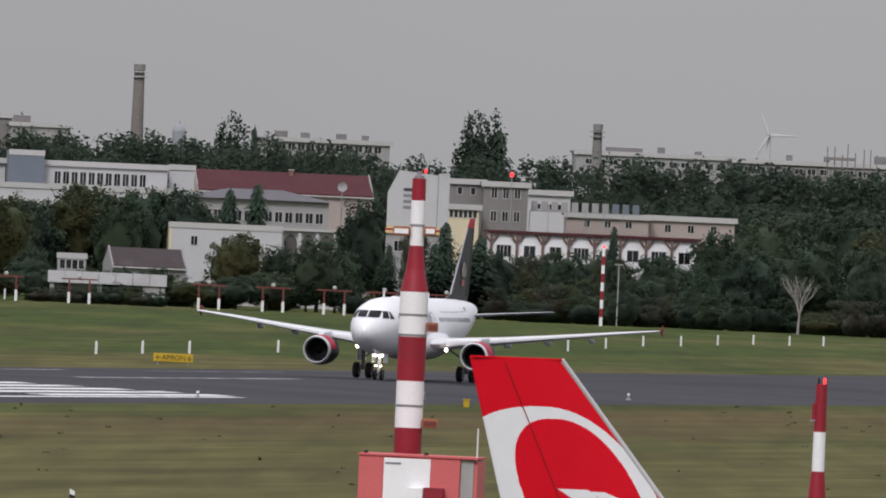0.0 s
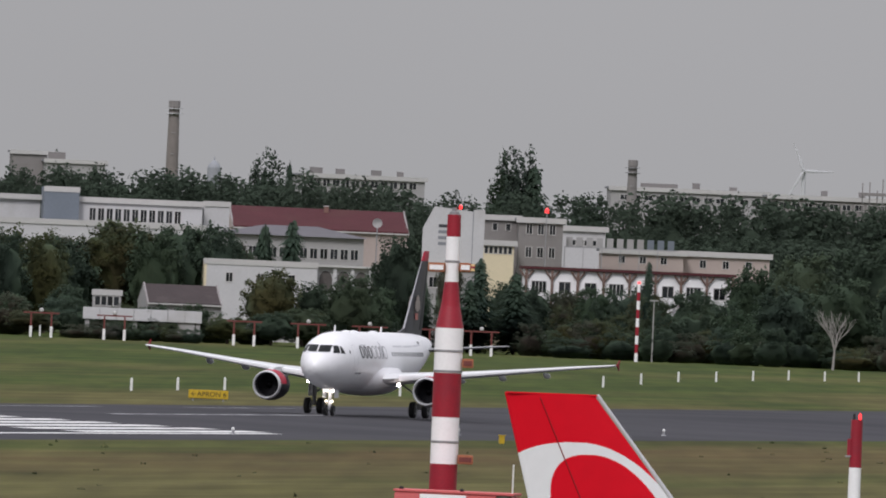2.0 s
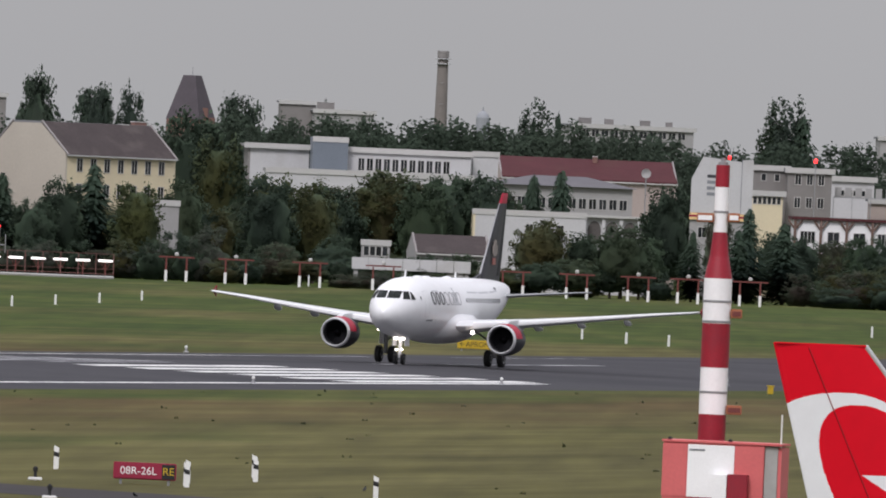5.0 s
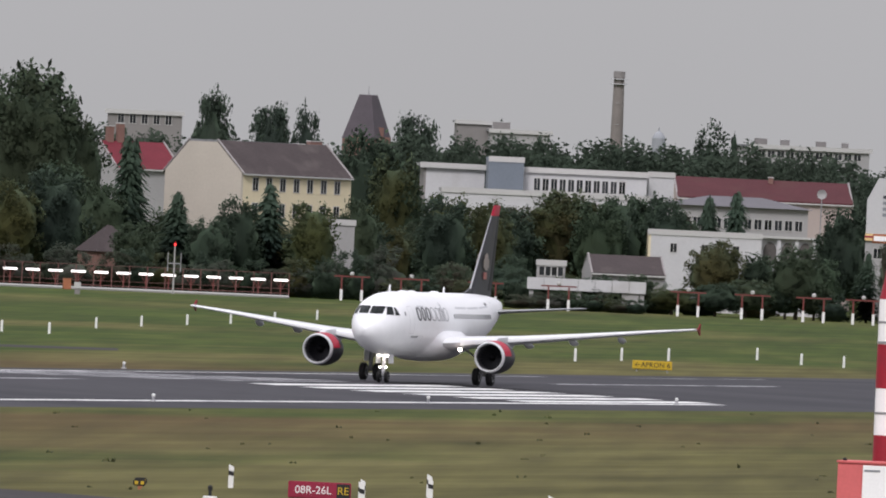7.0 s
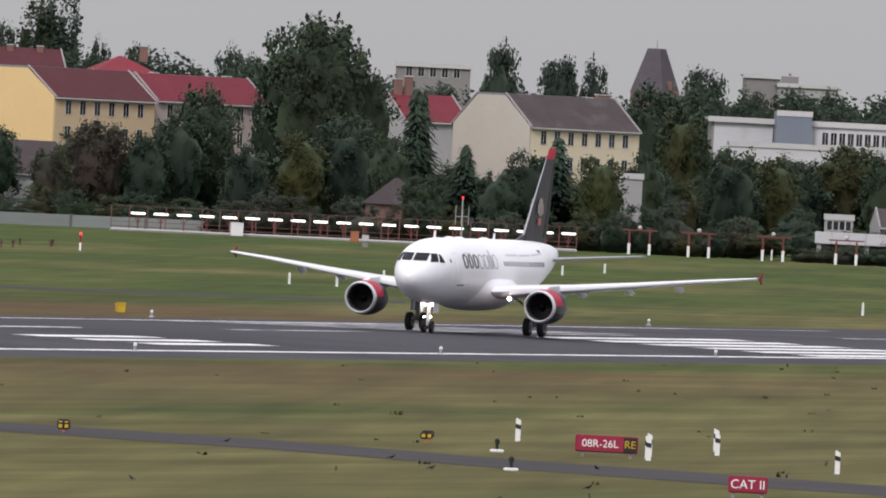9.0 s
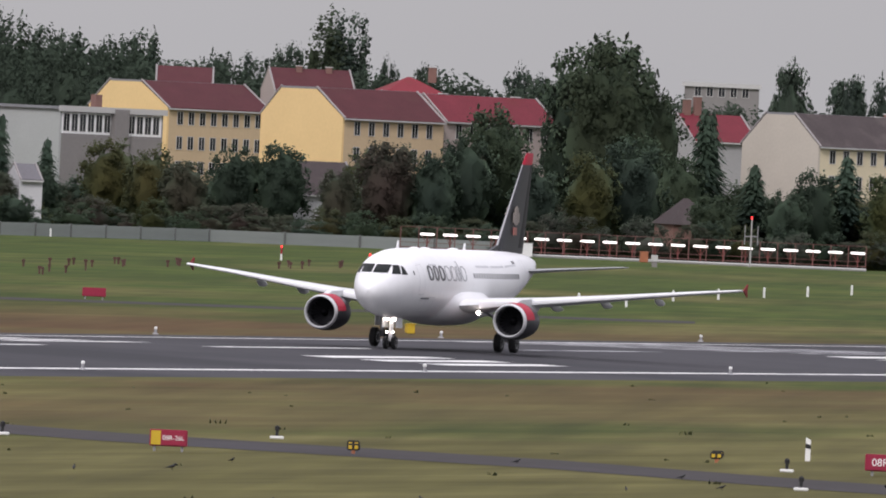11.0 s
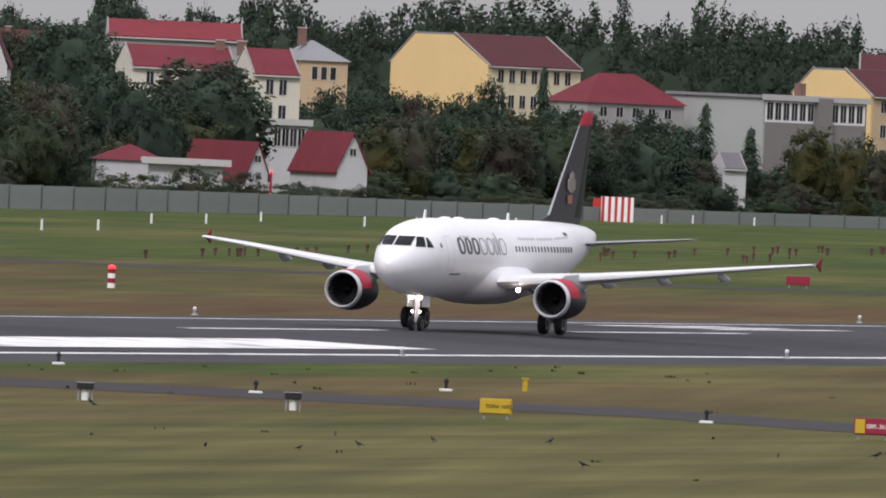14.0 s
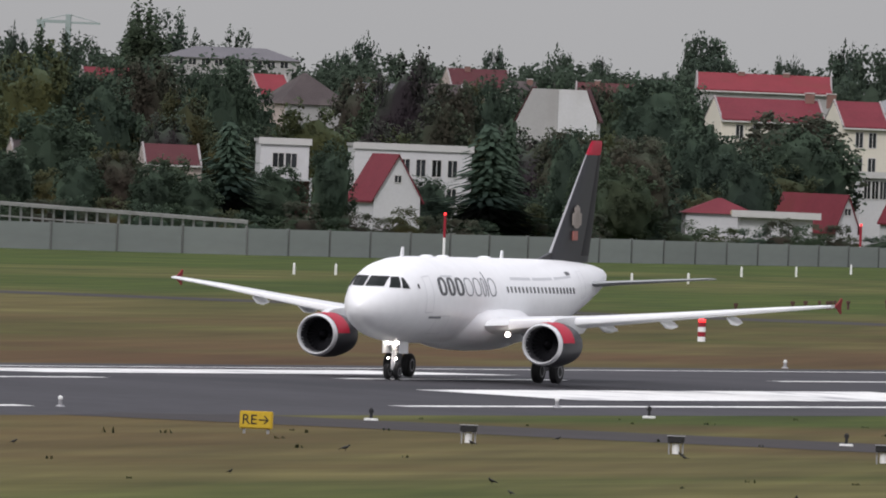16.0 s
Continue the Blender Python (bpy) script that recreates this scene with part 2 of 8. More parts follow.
M = {
    "grass": grass_material(),
    "tarmac": material("runway_asphalt", (0.052, 0.051, 0.057), 0.9, spec=0.15, vary=0.22, scale=0.05, fine=12, bump=0.01, stain=(0.036, 0.036, 0.041), stain_at=0.55),
    "taxi": material("taxiway_asphalt", (0.047, 0.043, 0.044), 0.9, spec=0.12, vary=0.2, scale=0.08, fine=12, bump=0.01, stain=(0.055, 0.052, 0.06), stain_at=0.64),
    "mark": material("marking_paint", (0.72, 0.72, 0.70), 0.7, vary=0.15, scale=0.4, fine=10, stain=(0.33, 0.33, 0.34), stain_at=0.6),
    "mark_worn": material("worn_marking_paint", (0.42, 0.42, 0.43), 0.75, vary=0.3, scale=0.3, fine=9, stain=(0.12, 0.12, 0.13), stain_at=0.5),
    "white_gloss": material("white_aircraft_paint", (0.86, 0.865, 0.875), 0.32, vary=0.045, scale=0.35, fine=6),
    "wing_grey": material("pale_wing_paint", (0.66, 0.67, 0.68), 0.35, vary=0.05, scale=0.4, fine=6),
    "charcoal": material("charcoal_gloss_paint", (0.026, 0.027, 0.031), 0.42, spec=0.3, vary=0.1, scale=0.6),
    "red_gloss": material("red_aircraft_paint", (0.42, 0.004, 0.030), 0.45, spec=0.25, vary=0.07, scale=0.6),
    "fin_red": material("tail_red_paint", (0.74, 0.003, 0.016), 0.5, spec=0.2, vary=0.05, scale=0.5),
    "fin_white": material("tail_white_paint", (0.88, 0.88, 0.89), 0.32, vary=0.04, scale=0.5, coat=0.4),
    "metal": material("bare_metal", (0.66, 0.66, 0.67), 0.38, 0.35, vary=0.06, scale=2),
    "dull_metal": material("dull_metal", (0.36, 0.36, 0.37), 0.45, 0.7, vary=0.1, scale=2),
    "black": material("black_rubber", (0.012, 0.012, 0.013), 0.75, vary=0.2, scale=3),
    "dark": material("inlet_shade_black", (0.005, 0.005, 0.006), 0.9, spec=0.03, vary=0.1, scale=2),
    "glass_dark": material("dark_cockpit_glass", (0.010, 0.016, 0.015), 0.35, vary=0.1, scale=2),
    "lens": material("glowing_lamp", (1.0, 0.90, 0.78), 0.3, emit=12.0, vary=0.0),
    "red_lens": material("glowing_red_lamp", (1.0, 0.03, 0.03), 0.3, emit=3.0, vary=0.0),
    "lamp_white": material("glowing_white_lamp", (1.0, 0.97, 0.92), 0.3, emit=1.3, vary=0.0),
    "logo_dark": material("dark_grey_livery", (0.05, 0.052, 0.06), 0.35, vary=0.06),
    "logo_pale": material("pale_grey_livery", (0.22, 0.23, 0.25), 0.35, vary=0.06),
    "mast_red": material("weathered_red_paint", (0.29, 0.008, 0.022), 0.5, vary=0.14, scale=1.2, stain=(0.23, 0.012, 0.026), stain_at=0.6),
    "mast_white": material("weathered_white_paint", (0.87, 0.87, 0.87), 0.5, vary=0.05, scale=1.2, stain=(0.66, 0.65, 0.63), stain_at=0.7),
    "box_red": material("faded_red_panel", (0.62, 0.13, 0.13), 0.55, vary=0.08, scale=1.0),
    "orange": material("orange_paint", (0.36, 0.13, 0.06), 0.55, vary=0.1, scale=2),
    "rust_red": material("rust_red_paint", (0.15, 0.036, 0.030), 0.65, vary=0.15, scale=2),
    "yellow": material("yellow_sign_paint", (0.52, 0.35, 0.015), 0.5, vary=0.08, scale=2),
    "sign_red": material("red_sign_paint", (0.27, 0.010, 0.040), 0.5, vary=0.08, scale=2),
    "sign_black": material("black_sign_paint", (0.012, 0.012, 0.012), 0.5, vary=0.1, scale=2),
    "sign_white": material("white_sign_paint", (0.8, 0.8, 0.78), 0.5, vary=0.04, scale=2),
    "post": material("white_post_plastic", (0.75, 0.75, 0.73), 0.5, vary=0.08, scale=3),
    "bark": material("bark", (0.075, 0.06, 0.045), 0.9, vary=0.3, scale=2, bump=0.03),
    "dead": material("bare_dead_wood", (0.28, 0.265, 0.245), 0.85, vary=0.2, scale=2),
    "leaf": foliage("broad_leaves", (0.0284, 0.0445, 0.0240), (0.0448, 0.0610, 0.0309)),
    "leaf_dark": foliage("dark_leaves", (0.0228, 0.0365, 0.0274), (0.0349, 0.0491, 0.0343)),
    "leaf_olive": foliage("olive_leaves", (0.050, 0.049, 0.015), (0.082, 0.074, 0.017)),
    "leaf_brown": foliage("brownish_leaves", (0.044, 0.034, 0.026), (0.066, 0.050, 0.036)),
    "leaf_purple": foliage("purple_leaves", (0.0332, 0.0192, 0.0277), (0.0506, 0.0280, 0.0364)),
    "leaf_grey": foliage("grey_green_leaves", (0.0577, 0.0582, 0.0485), (0.1028, 0.0958, 0.0823)),
    "needle": foliage("needles", (0.0171, 0.0308, 0.0260), (0.0247, 0.0410, 0.0342)),
    # far leaves: distance haze is mixed into these paler, bluer greens
    "haze_leaf": foliage("haze_paled_leaves", (0.0363, 0.0516, 0.0416), (0.0537, 0.0693, 0.0537)),
    "haze_woods_leaf": foliage("haze_paled_woods_leaves", (0.0348, 0.0494, 0.0398), (0.0521, 0.0671, 0.0520), 0.02, False),
    "w_white": material("white_render", (0.50, 0.50, 0.505), 0.85, vary=0.07, scale=0.25, fine=12, stain=(0.40, 0.39, 0.38), stain_at=0.66),
    "w_pale": material("pale_grey_render", (0.33, 0.325, 0.32), 0.85, vary=0.07, scale=0.25, fine=12, stain=(0.27, 0.262, 0.25), stain_at=0.64),
    "w_grey": material("grey_render", (0.215, 0.203, 0.195), 0.85, vary=0.09, scale=0.25, fine=12, stain=(0.17, 0.16, 0.152), stain_at=0.62),
    "w_blue": material("blue_grey_cladding", (0.14, 0.165, 0.195), 0.6, vary=0.08, scale=0.3, fine=10),
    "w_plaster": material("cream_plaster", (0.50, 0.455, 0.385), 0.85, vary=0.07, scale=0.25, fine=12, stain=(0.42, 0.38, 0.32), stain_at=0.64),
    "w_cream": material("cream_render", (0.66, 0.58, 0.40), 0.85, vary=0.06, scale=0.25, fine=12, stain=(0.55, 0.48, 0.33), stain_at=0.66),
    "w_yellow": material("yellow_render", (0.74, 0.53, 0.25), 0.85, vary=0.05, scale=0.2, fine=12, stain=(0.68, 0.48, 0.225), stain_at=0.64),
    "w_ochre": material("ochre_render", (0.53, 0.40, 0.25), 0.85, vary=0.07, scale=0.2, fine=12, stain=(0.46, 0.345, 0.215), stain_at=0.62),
    "w_pink": material("pinkish_render", (0.40, 0.335, 0.305), 0.85, vary=0.06, scale=0.25, fine=12),
    "w_bright": material("bright_white_render", (0.80, 0.80, 0.80), 0.85, vary=0.05, scale=0.3, fine=12, stain=(0.68, 0.67, 0.66), stain_at=0.66),
    "w_ivory": material("ivory_render", (0.60, 0.565, 0.48), 0.85, vary=0.06, scale=0.25, fine=12, stain=(0.5, 0.47, 0.4), stain_at=0.66),
    "w_stone": material("grey_green_render", (0.37, 0.385, 0.37), 0.85, vary=0.06, scale=0.25, fine=12, stain=(0.31, 0.32, 0.31), stain_at=0.64),
    "w_brick": material("dull_brick_wall", (0.20, 0.11, 0.09), 0.85, vary=0.15, scale=0.6, fine=10),
    "r_red": material("red_tiles", (0.145, 0.025, 0.035), 0.8, spec=0.2, vary=0.16, scale=0.4, fine=9, bump=0.03, stain=(0.13, 0.027, 0.029), stain_at=0.6),
    "r_bright": material("bright_red_tiles", (0.185, 0.029, 0.038), 0.8, spec=0.2, vary=0.14, scale=0.4, fine=9, bump=0.03, stain=(0.16, 0.034, 0.033), stain_at=0.62),
    "r_maroon": material("maroon_tiles", (0.078, 0.024, 0.028), 0.8, spec=0.2, vary=0.15, scale=0.4, fine=9, bump=0.03, stain=(0.08, 0.03, 0.03), stain_at=0.6),
    "r_brown": material("brown_tiles", (0.062, 0.050, 0.050), 0.8, spec=0.2, vary=0.16, scale=0.4, fine=9, bump=0.03, stain=(0.10, 0.085, 0.08), stain_at=0.6),
    "r_slate": material("slate", (0.11, 0.105, 0.115), 0.7, vary=0.15, scale=0.4, fine=9, bump=0.02),
    "r_felt": material("grey_roof_felt", (0.22, 0.225, 0.235), 0.8, vary=0.12, scale=0.3, fine=9),
    "trim": material("pale_trim", (0.46, 0.455, 0.44), 0.7, vary=0.06, scale=1),
    "verge": material("dull_verge_board", (0.27, 0.25, 0.245), 0.7, vary=0.1, scale=1),
    "frame": material("white_window_frame", (0.50, 0.49, 0.47), 0.6, vary=0.05, scale=2),
    "pane": material("window_glass", (0.018, 0.02, 0.023), 0.12, vary=0.25, scale=0.8, per_piece=0.5),
    "chimney": material("chimney_concrete", (0.20, 0.18, 0.165), 0.9, vary=0.12, scale=0.15, fine=10, stain=(0.14, 0.125, 0.115), stain_at=0.6),
    "fence": material("noise_wall_panels", (0.262, 0.285, 0.272), 0.8, vary=0.1, scale=0.3, fine=10, per_piece=0.06),
    "fence_post": material("dark_fence_post", (0.13, 0.135, 0.13), 0.7, vary=0.1, scale=1),
    "concrete": material("grey_concrete", (0.36, 0.355, 0.34), 0.85, vary=0.1, scale=0.4, fine=10, stain=(0.27, 0.265, 0.25), stain_at=0.62),
    # far paint and stone: haze is put into both colours
    "haze_white": material("haze_paled_paint", (0.52, 0.53, 0.54), 0.8, vary=0.03, scale=0.1),
    "haze_blue": material("haze_blued_stone", (0.285, 0.30, 0.32), 0.9, vary=0.04, scale=0.1),
    "feather": material("black_feathers", (0.012, 0.012, 0.014), 0.6, vary=0.2, scale=8),
    "rail": material("weathered_rail_paint", (0.17, 0.075, 0.065), 0.7, vary=0.12, scale=2),
    "soil": material("dry_scrub", (0.12, 0.095, 0.06), 0.95, vary=0.3, scale=0.2, fine=10),
}


# ---- mesh helpers ----
def mesh_of(name, verts, faces, mats, index=None, smooth=False):
    me = bpy.data.meshes.new(name)
    me.from_pydata([tuple(v) for v in verts], [], [tuple(f) for f in faces])
    for m in (mats if isinstance(mats, (list, tuple)) else [mats]):
        me.materials.append(m)
    if index is not None:
        me.polygons.foreach_set("material_index", index)
    if smooth:
        me.polygons.foreach_set("use_smooth", [True] * len(me.polygons))
    me.update()
    return me


def part(name, bm, mat=None, parent=None, label="", smooth=False):
    """Links a bmesh (or a mesh) as one object under its thing or part."""
    if isinstance(bm, bmesh.types.BMesh):
        me = bpy.data.meshes.new(name)
        bm.normal_update()
        bm.to_mesh(me)
        bm.free()
        me.materials.append(mat)
        if smooth:
            me.polygons.foreach_set("use_smooth", [True] * len(me.polygons))
            me.set_sharp_from_angle(angle=42 * DEG)
    else:
        me = bm
    ob = new(name, me)
    if parent is not None:
        ob.parent = parent
    if label:
        tagged(ob, label)
    return ob


def thing(name, label, category, m=None, group="", kind=""):
    ob = new(name)
    ob.empty_display_size = 0.2
    if m is not None:
        ob.matrix_basis = m
    return tagged(ob, label, category, group, kind)


def box(bm, x0, x1, y0, y1, z0, z1):
    v = [bm.verts.new((x, y, z)) for z in (z0, z1) for y in (y0, y1) for x in (x0, x1)]
    for f in ((0, 2, 3, 1), (4, 5, 7, 6), (0, 1, 5, 4), (2, 6, 7, 3), (0, 4, 6, 2), (1, 3, 7, 5)):
        bm.faces.new([v[i] for i in f])
    return bm


def boxed(*dims, bevel=0.0):
    bm = box(bmesh.new(), *dims)
    if bevel:
        bmesh.ops.bevel(bm, geom=bm.edges[:], offset=bevel, segments=2, affect="EDGES")
    return bm


def tube(bm, rings, seg=16, cap=True):
    """A loft through rings of (centre, radius along u, radius along v, u, v)."""
    loops = []
    for c, ru, rv, u, v in rings:
        c, u, v = Vector(c), Vector(u), Vector(v)
        loops.append([bm.verts.new(c + u * (ru * math.cos(2 * math.pi * i / seg)) + v * (rv * math.sin(2 * math.pi * i / seg))) for i in range(seg)])
    for a, b in zip(loops, loops[1:]):
        for i in range(seg):
            bm.faces.new((a[i], a[(i + 1) % seg], b[(i + 1) % seg], b[i]))
    if cap:
        bm.faces.new(loops[0][::-1])
        bm.faces.new(loops[-1])
    return bm


def rod(bm, p, q, r0, r1=None, seg=10):
    p, q = Vector(p), Vector(q)
    w = (q - p).normalized()
    u = w.orthogonal().normalized()
    v = w.cross(u)
    return tube(bm, [(p, r0, r0, u, v), (q, r0 if r1 is None else r1, r0 if r1 is None else r1, u, v)], seg)


def lathe_x(profile, seg=32):
    """Turned about the X axis: (x, radius) pairs."""
    return tube(bmesh.new(), [((x, 0, 0), r, r, (0, 1, 0), (0, 0, 1)) for x, r in profile], seg)


def lathe_z(profile, seg=20):
    return tube(bmesh.new(), [((0, 0, z), r, r, (1, 0, 0), (0, 1, 0)) for z, r in profile], seg)


def prism(bm, outline, y0, y1):
    """An outline in x and z, thick from y0 to y1."""
    a = [bm.verts.new((x, y0, z)) for x, z in outline]
    b = [bm.verts.new((x, y1, z)) for x, z in outline]
    bm.faces.new(a)
    bm.faces.new(b[::-1])
    k = len(a)
    for i in range(k):
        bm.faces.new((a[(i + 1) % k], a[i], b[i], b[(i + 1) % k]))
    return bm


def polar(bearing, dist):
    return Vector((dist * math.sin(bearing * DEG), dist * math.cos(bearing * DEG)))


def rw(along, across, z=0.0):
    """A place on the runway: metres along it, away from the eye, and across it to the near side."""
    s, c = math.sin(RW_AZ), math.cos(RW_AZ)
    return Vector((RW_O[0] + along * s + across * c, RW_O[1] + along * c - across * s, z))


def crown(across):
    a = across + 0.5
    return max(-0.0165 * a, -0.43) if a > 0 else max(0.0135 * a, -0.40)


def text_on(name, body, size, mat, parent, m, extrude=0.01):
    cu = bpy.data.curves.new(name, "FONT")
    cu.body, cu.size, cu.extrude, cu.align_x, cu.align_y = body, size, extrude, "CENTER", "CENTER"
    cu.materials.append(mat)
    ob = new(name, cu)
    ob.parent = parent
    ob.matrix_basis = m
    return ob


# ---- the airfield ----
def ground_sheet():
    xs = [-4500, -2500, -1200, -600, -300, -100, 0, 100, 300, 600, 1200, 2500, 4500]
    ys = [-400, 0, 300, 600, 900, 1200, 1500, 1800, 2100, 2500, 3000, 4000, 4950]
    verts = [(x, y, GRASS) for y in ys for x in xs]
    k = len(xs)
    faces = [(j * k + i, j * k + i + 1, (j + 1) * k + i + 1, (j + 1) * k + i) for j in range(len(ys) - 1) for i in range(k - 1)]
    return tagged(part("ground", mesh_of("ground", verts, faces, M["grass"])), "mown airfield grass, green with dry brown strips", "grass", kind="structure")


def strip(name, mat, rows, label, category):
    """A paved sheet with a skirt, through rows of places across it."""
    verts, faces = [], []
    for row in rows:
        verts += [tuple(p) for p in row]
    k = len(rows[0])
    for j in range(len(rows) - 1):
        for i in range(k - 1):
            faces.append((j * k + i, (j + 1) * k + i, (j + 1) * k + i + 1, j * k + i + 1))
    return tagged(part(name, mesh_of(name, verts, faces, mat)), label, category, kind="structure")


ground = ground_sheet()
RUNWAY_ACROSS = (-32.0, -29.5, -23.0, -12.0, -6.0, -3.0, -0.5, 2.0, 5.0, 11.0, 22.5, 29.3, 30.2)
runway = strip("runway", M["tarmac"], [[rw(a, c, -0.47 if c in (RUNWAY_ACROSS[0], RUNWAY_ACROSS[-1]) else max(crown(c), -0.435)) for c in RUNWAY_ACROSS] for a in range(-1500, 901, 100)],
               "grey asphalt runway with a low crown and worn white markings", "runway")


def marking(along0, along1, across0, across1, worn=False):
    """One painted bar on the runway, a few millimetres proud of it."""
    lift = 0.012
    n = max(1, int((along1 - along0) / 50))
    cs = [across0 + (across1 - across0) * i / 4 for i in range(5)]
    if across0 < -0.5 < across1:
        cs = [across0, -0.5, across1]
    rows = [[rw(along0 + (along1 - along0) * j / n, c, crown(c) + lift) for c in cs] for j in range(n + 1)]
    k = len(cs)
    verts = [tuple(p) for r in rows for p in r]
    faces = [(j * k + i, (j + 1) * k + i, (j + 1) * k + i + 1, j * k + i + 1) for j in range(n) for i in range(k - 1)]
    ob = part("runway_marking", mesh_of("runway_marking", verts, faces, M["mark_worn"] if worn else M["mark"]), None, None, "")
    ob.parent = runway
    return ob


marking(-556, -164, 21.6, 22.6)                       # near edge line
marking(-1400, -600, 21.6, 22.6)
marking(-1400, -75, -23.2, -22.2)                     # far edge line
for i in range(14):                                   # centre line dashes
    a = -293 - 60.5 * (i - 2)
    marking(a - 30, a, -1.1, -0.1, worn=i < 2)
for side in (1, -1):
    c0 = -0.5
    marking(-519, -456, *sorted((c0 + side * 9.2, c0 + side * 17.6)))          # aiming point
    for k in range(3):                                                        # touchdown bars
        marking(-332, -308, *sorted((c0 + side * (8.2 + 3.4 * k), c0 + side * (10.0 + 3.4 * k))))
        marking(-668, -645, *sorted((c0 + side * (8.2 + 3.4 * k), c0 + side * (10.0 + 3.4 * k))))
    for k in range(6):                                                        # threshold bars
        marking(-206, -160, *sorted((c0 + side * (3.0 + 3.3 * k), c0 + side * (4.8 + 3.3 * k))), worn=side < 0)
marking(-80, -40, -23.0, -22.0, worn=True)
marking(-120, -60, -1.0, 0.0, worn=True)
marking(-20, 20, -22.0, -21.2, worn=True)


def taxi_strip(name, pts, width, label):
    """A taxiway through points, each pair a centre and half of the width across the line of sight."""
    rows = []
    for x, y in pts:
        rows.append([(x - 0.02 * width, y + width / 2, GRASS + 0.012), (x, y, GRASS + 0.03), (x + 0.02 * width, y - width / 2, GRASS + 0.012)])
    return strip(name, M["taxi"], rows, label, "taxiway")


taxi_strip("taxiway", [(-190, 800), (-135, 788), (-100, 783), (-92, 780), (-83, 778), (-63, 774), (-56, 763), (-37, 747), (-26, 729), (-9, 709), (8, 690), (60, 640)], 22, "dark asphalt taxiway joining the runway")
taxi_strip("far_taxiway", [(-330, 1180), (-190, 1295), (-160, 1310), (-120, 1330), (-60, 1420)], 20, "pale asphalt taxiway beyond the runway")



M["cabin_glass"] = material("cabin_window_glass", (0.05, 0.052, 0.056), 0.3, vary=0.1, scale=2)


# ---- the airliner: +X is its nose, +Y its left wing, z = 0 under its wheels, x = 0 at the nose tip ----
def section(a):
    """The fuselage at a metres behind the nose: centre height, half width, half height."""
    rows = ((0.0, 3.42, 0.02, 0.02), (0.12, 3.42, 0.36, 0.36), (0.4, 3.44, 0.66, 0.68), (0.9, 3.48, 0.98, 1.02), (1.6, 3.56, 1.28, 1.36), (2.5, 3.68, 1.56, 1.68),
            (3.5, 3.76, 1.76, 1.89), (4.8, 3.80, 1.91, 2.02), (6.2, 3.82, 1.975, 2.07), (20.5, 3.82, 1.975, 2.07), (22.5, 3.90, 1.95, 1.99), (25.0, 4.12, 1.78, 1.76),
            (27.5, 4.40, 1.48, 1.46), (30.0, 4.68, 1.08, 1.10), (32.0, 4.90, 0.70, 0.76), (33.3, 5.04, 0.40, 0.45), (33.84, 5.08, 0.22, 0.25))
    for p, q in zip(rows, rows[1:]):
        if p[0] <= a <= q[0]:
            k = (a - p[0]) / (q[0] - p[0])
            return [p[i] + (q[i] - p[i]) * k for i in (1, 2, 3)]
    return list(rows[-1][1:])


def skin(a, angle, lift=0.012):
    """A point on the skin: a metres aft, angle up from the left side (90 is the crown, 180 the right side)."""
    cz, hw, hh = section(a)
    return Vector((-a, (hw + lift) * math.cos(angle * DEG), cz + (hh + lift) * math.sin(angle * DEG)))


def skin_patch(bm, a0, a1, g0, g1, na=3, ng=3, lift=0.012, lean=0.0):
    """A patch that lies on the skin between two stations and two angles."""
    grid = [[bm.verts.new(skin(a0 + (a1 - a0) * i / na + lean * j / ng, g0 + (g1 - g0) * j / ng, lift)) for j in range(ng + 1)] for i in range(na + 1)]
    for i in range(na):
        for j in range(ng):
            q = (grid[i][j], grid[i + 1][j], grid[i + 1][j + 1], grid[i][j + 1])
            bm.faces.new(q)
    return bm


def aerofoil(bm, stations, seg=14):
    """A lifting surface through stations (leading x, y, z, chord, thickness, normal axis z or y)."""
    loops = []
    for x, y, z, c, th, axis in stations:
        loop = []
        for i in range(seg):
            g = 2 * math.pi * i / seg
            k = 0.5 - 0.5 * math.cos(g)
            h = th * math.sin(g) * (1.0 - 0.62 * k)
            px = x - c * k
            loop.append(bm.verts.new((px, y, z + h) if axis == "z" else (px, y + h, z)))
        loops.append(loop)
    for a, b in zip(loops, loops[1:]):
        for i in range(seg):
            bm.faces.new((a[i], a[(i + 1) % seg], b[(i + 1) % seg], b[i]))
    bm.faces.new(loops[0][::-1])
    bm.faces.new(loops[-1])
    bmesh.ops.recalc_face_normals(bm, faces=bm.faces[:])
    return bm


def shifted(bm, x, y, z):
    bmesh.ops.translate(bm, verts=bm.verts[:], vec=(x, y, z))
    return bm


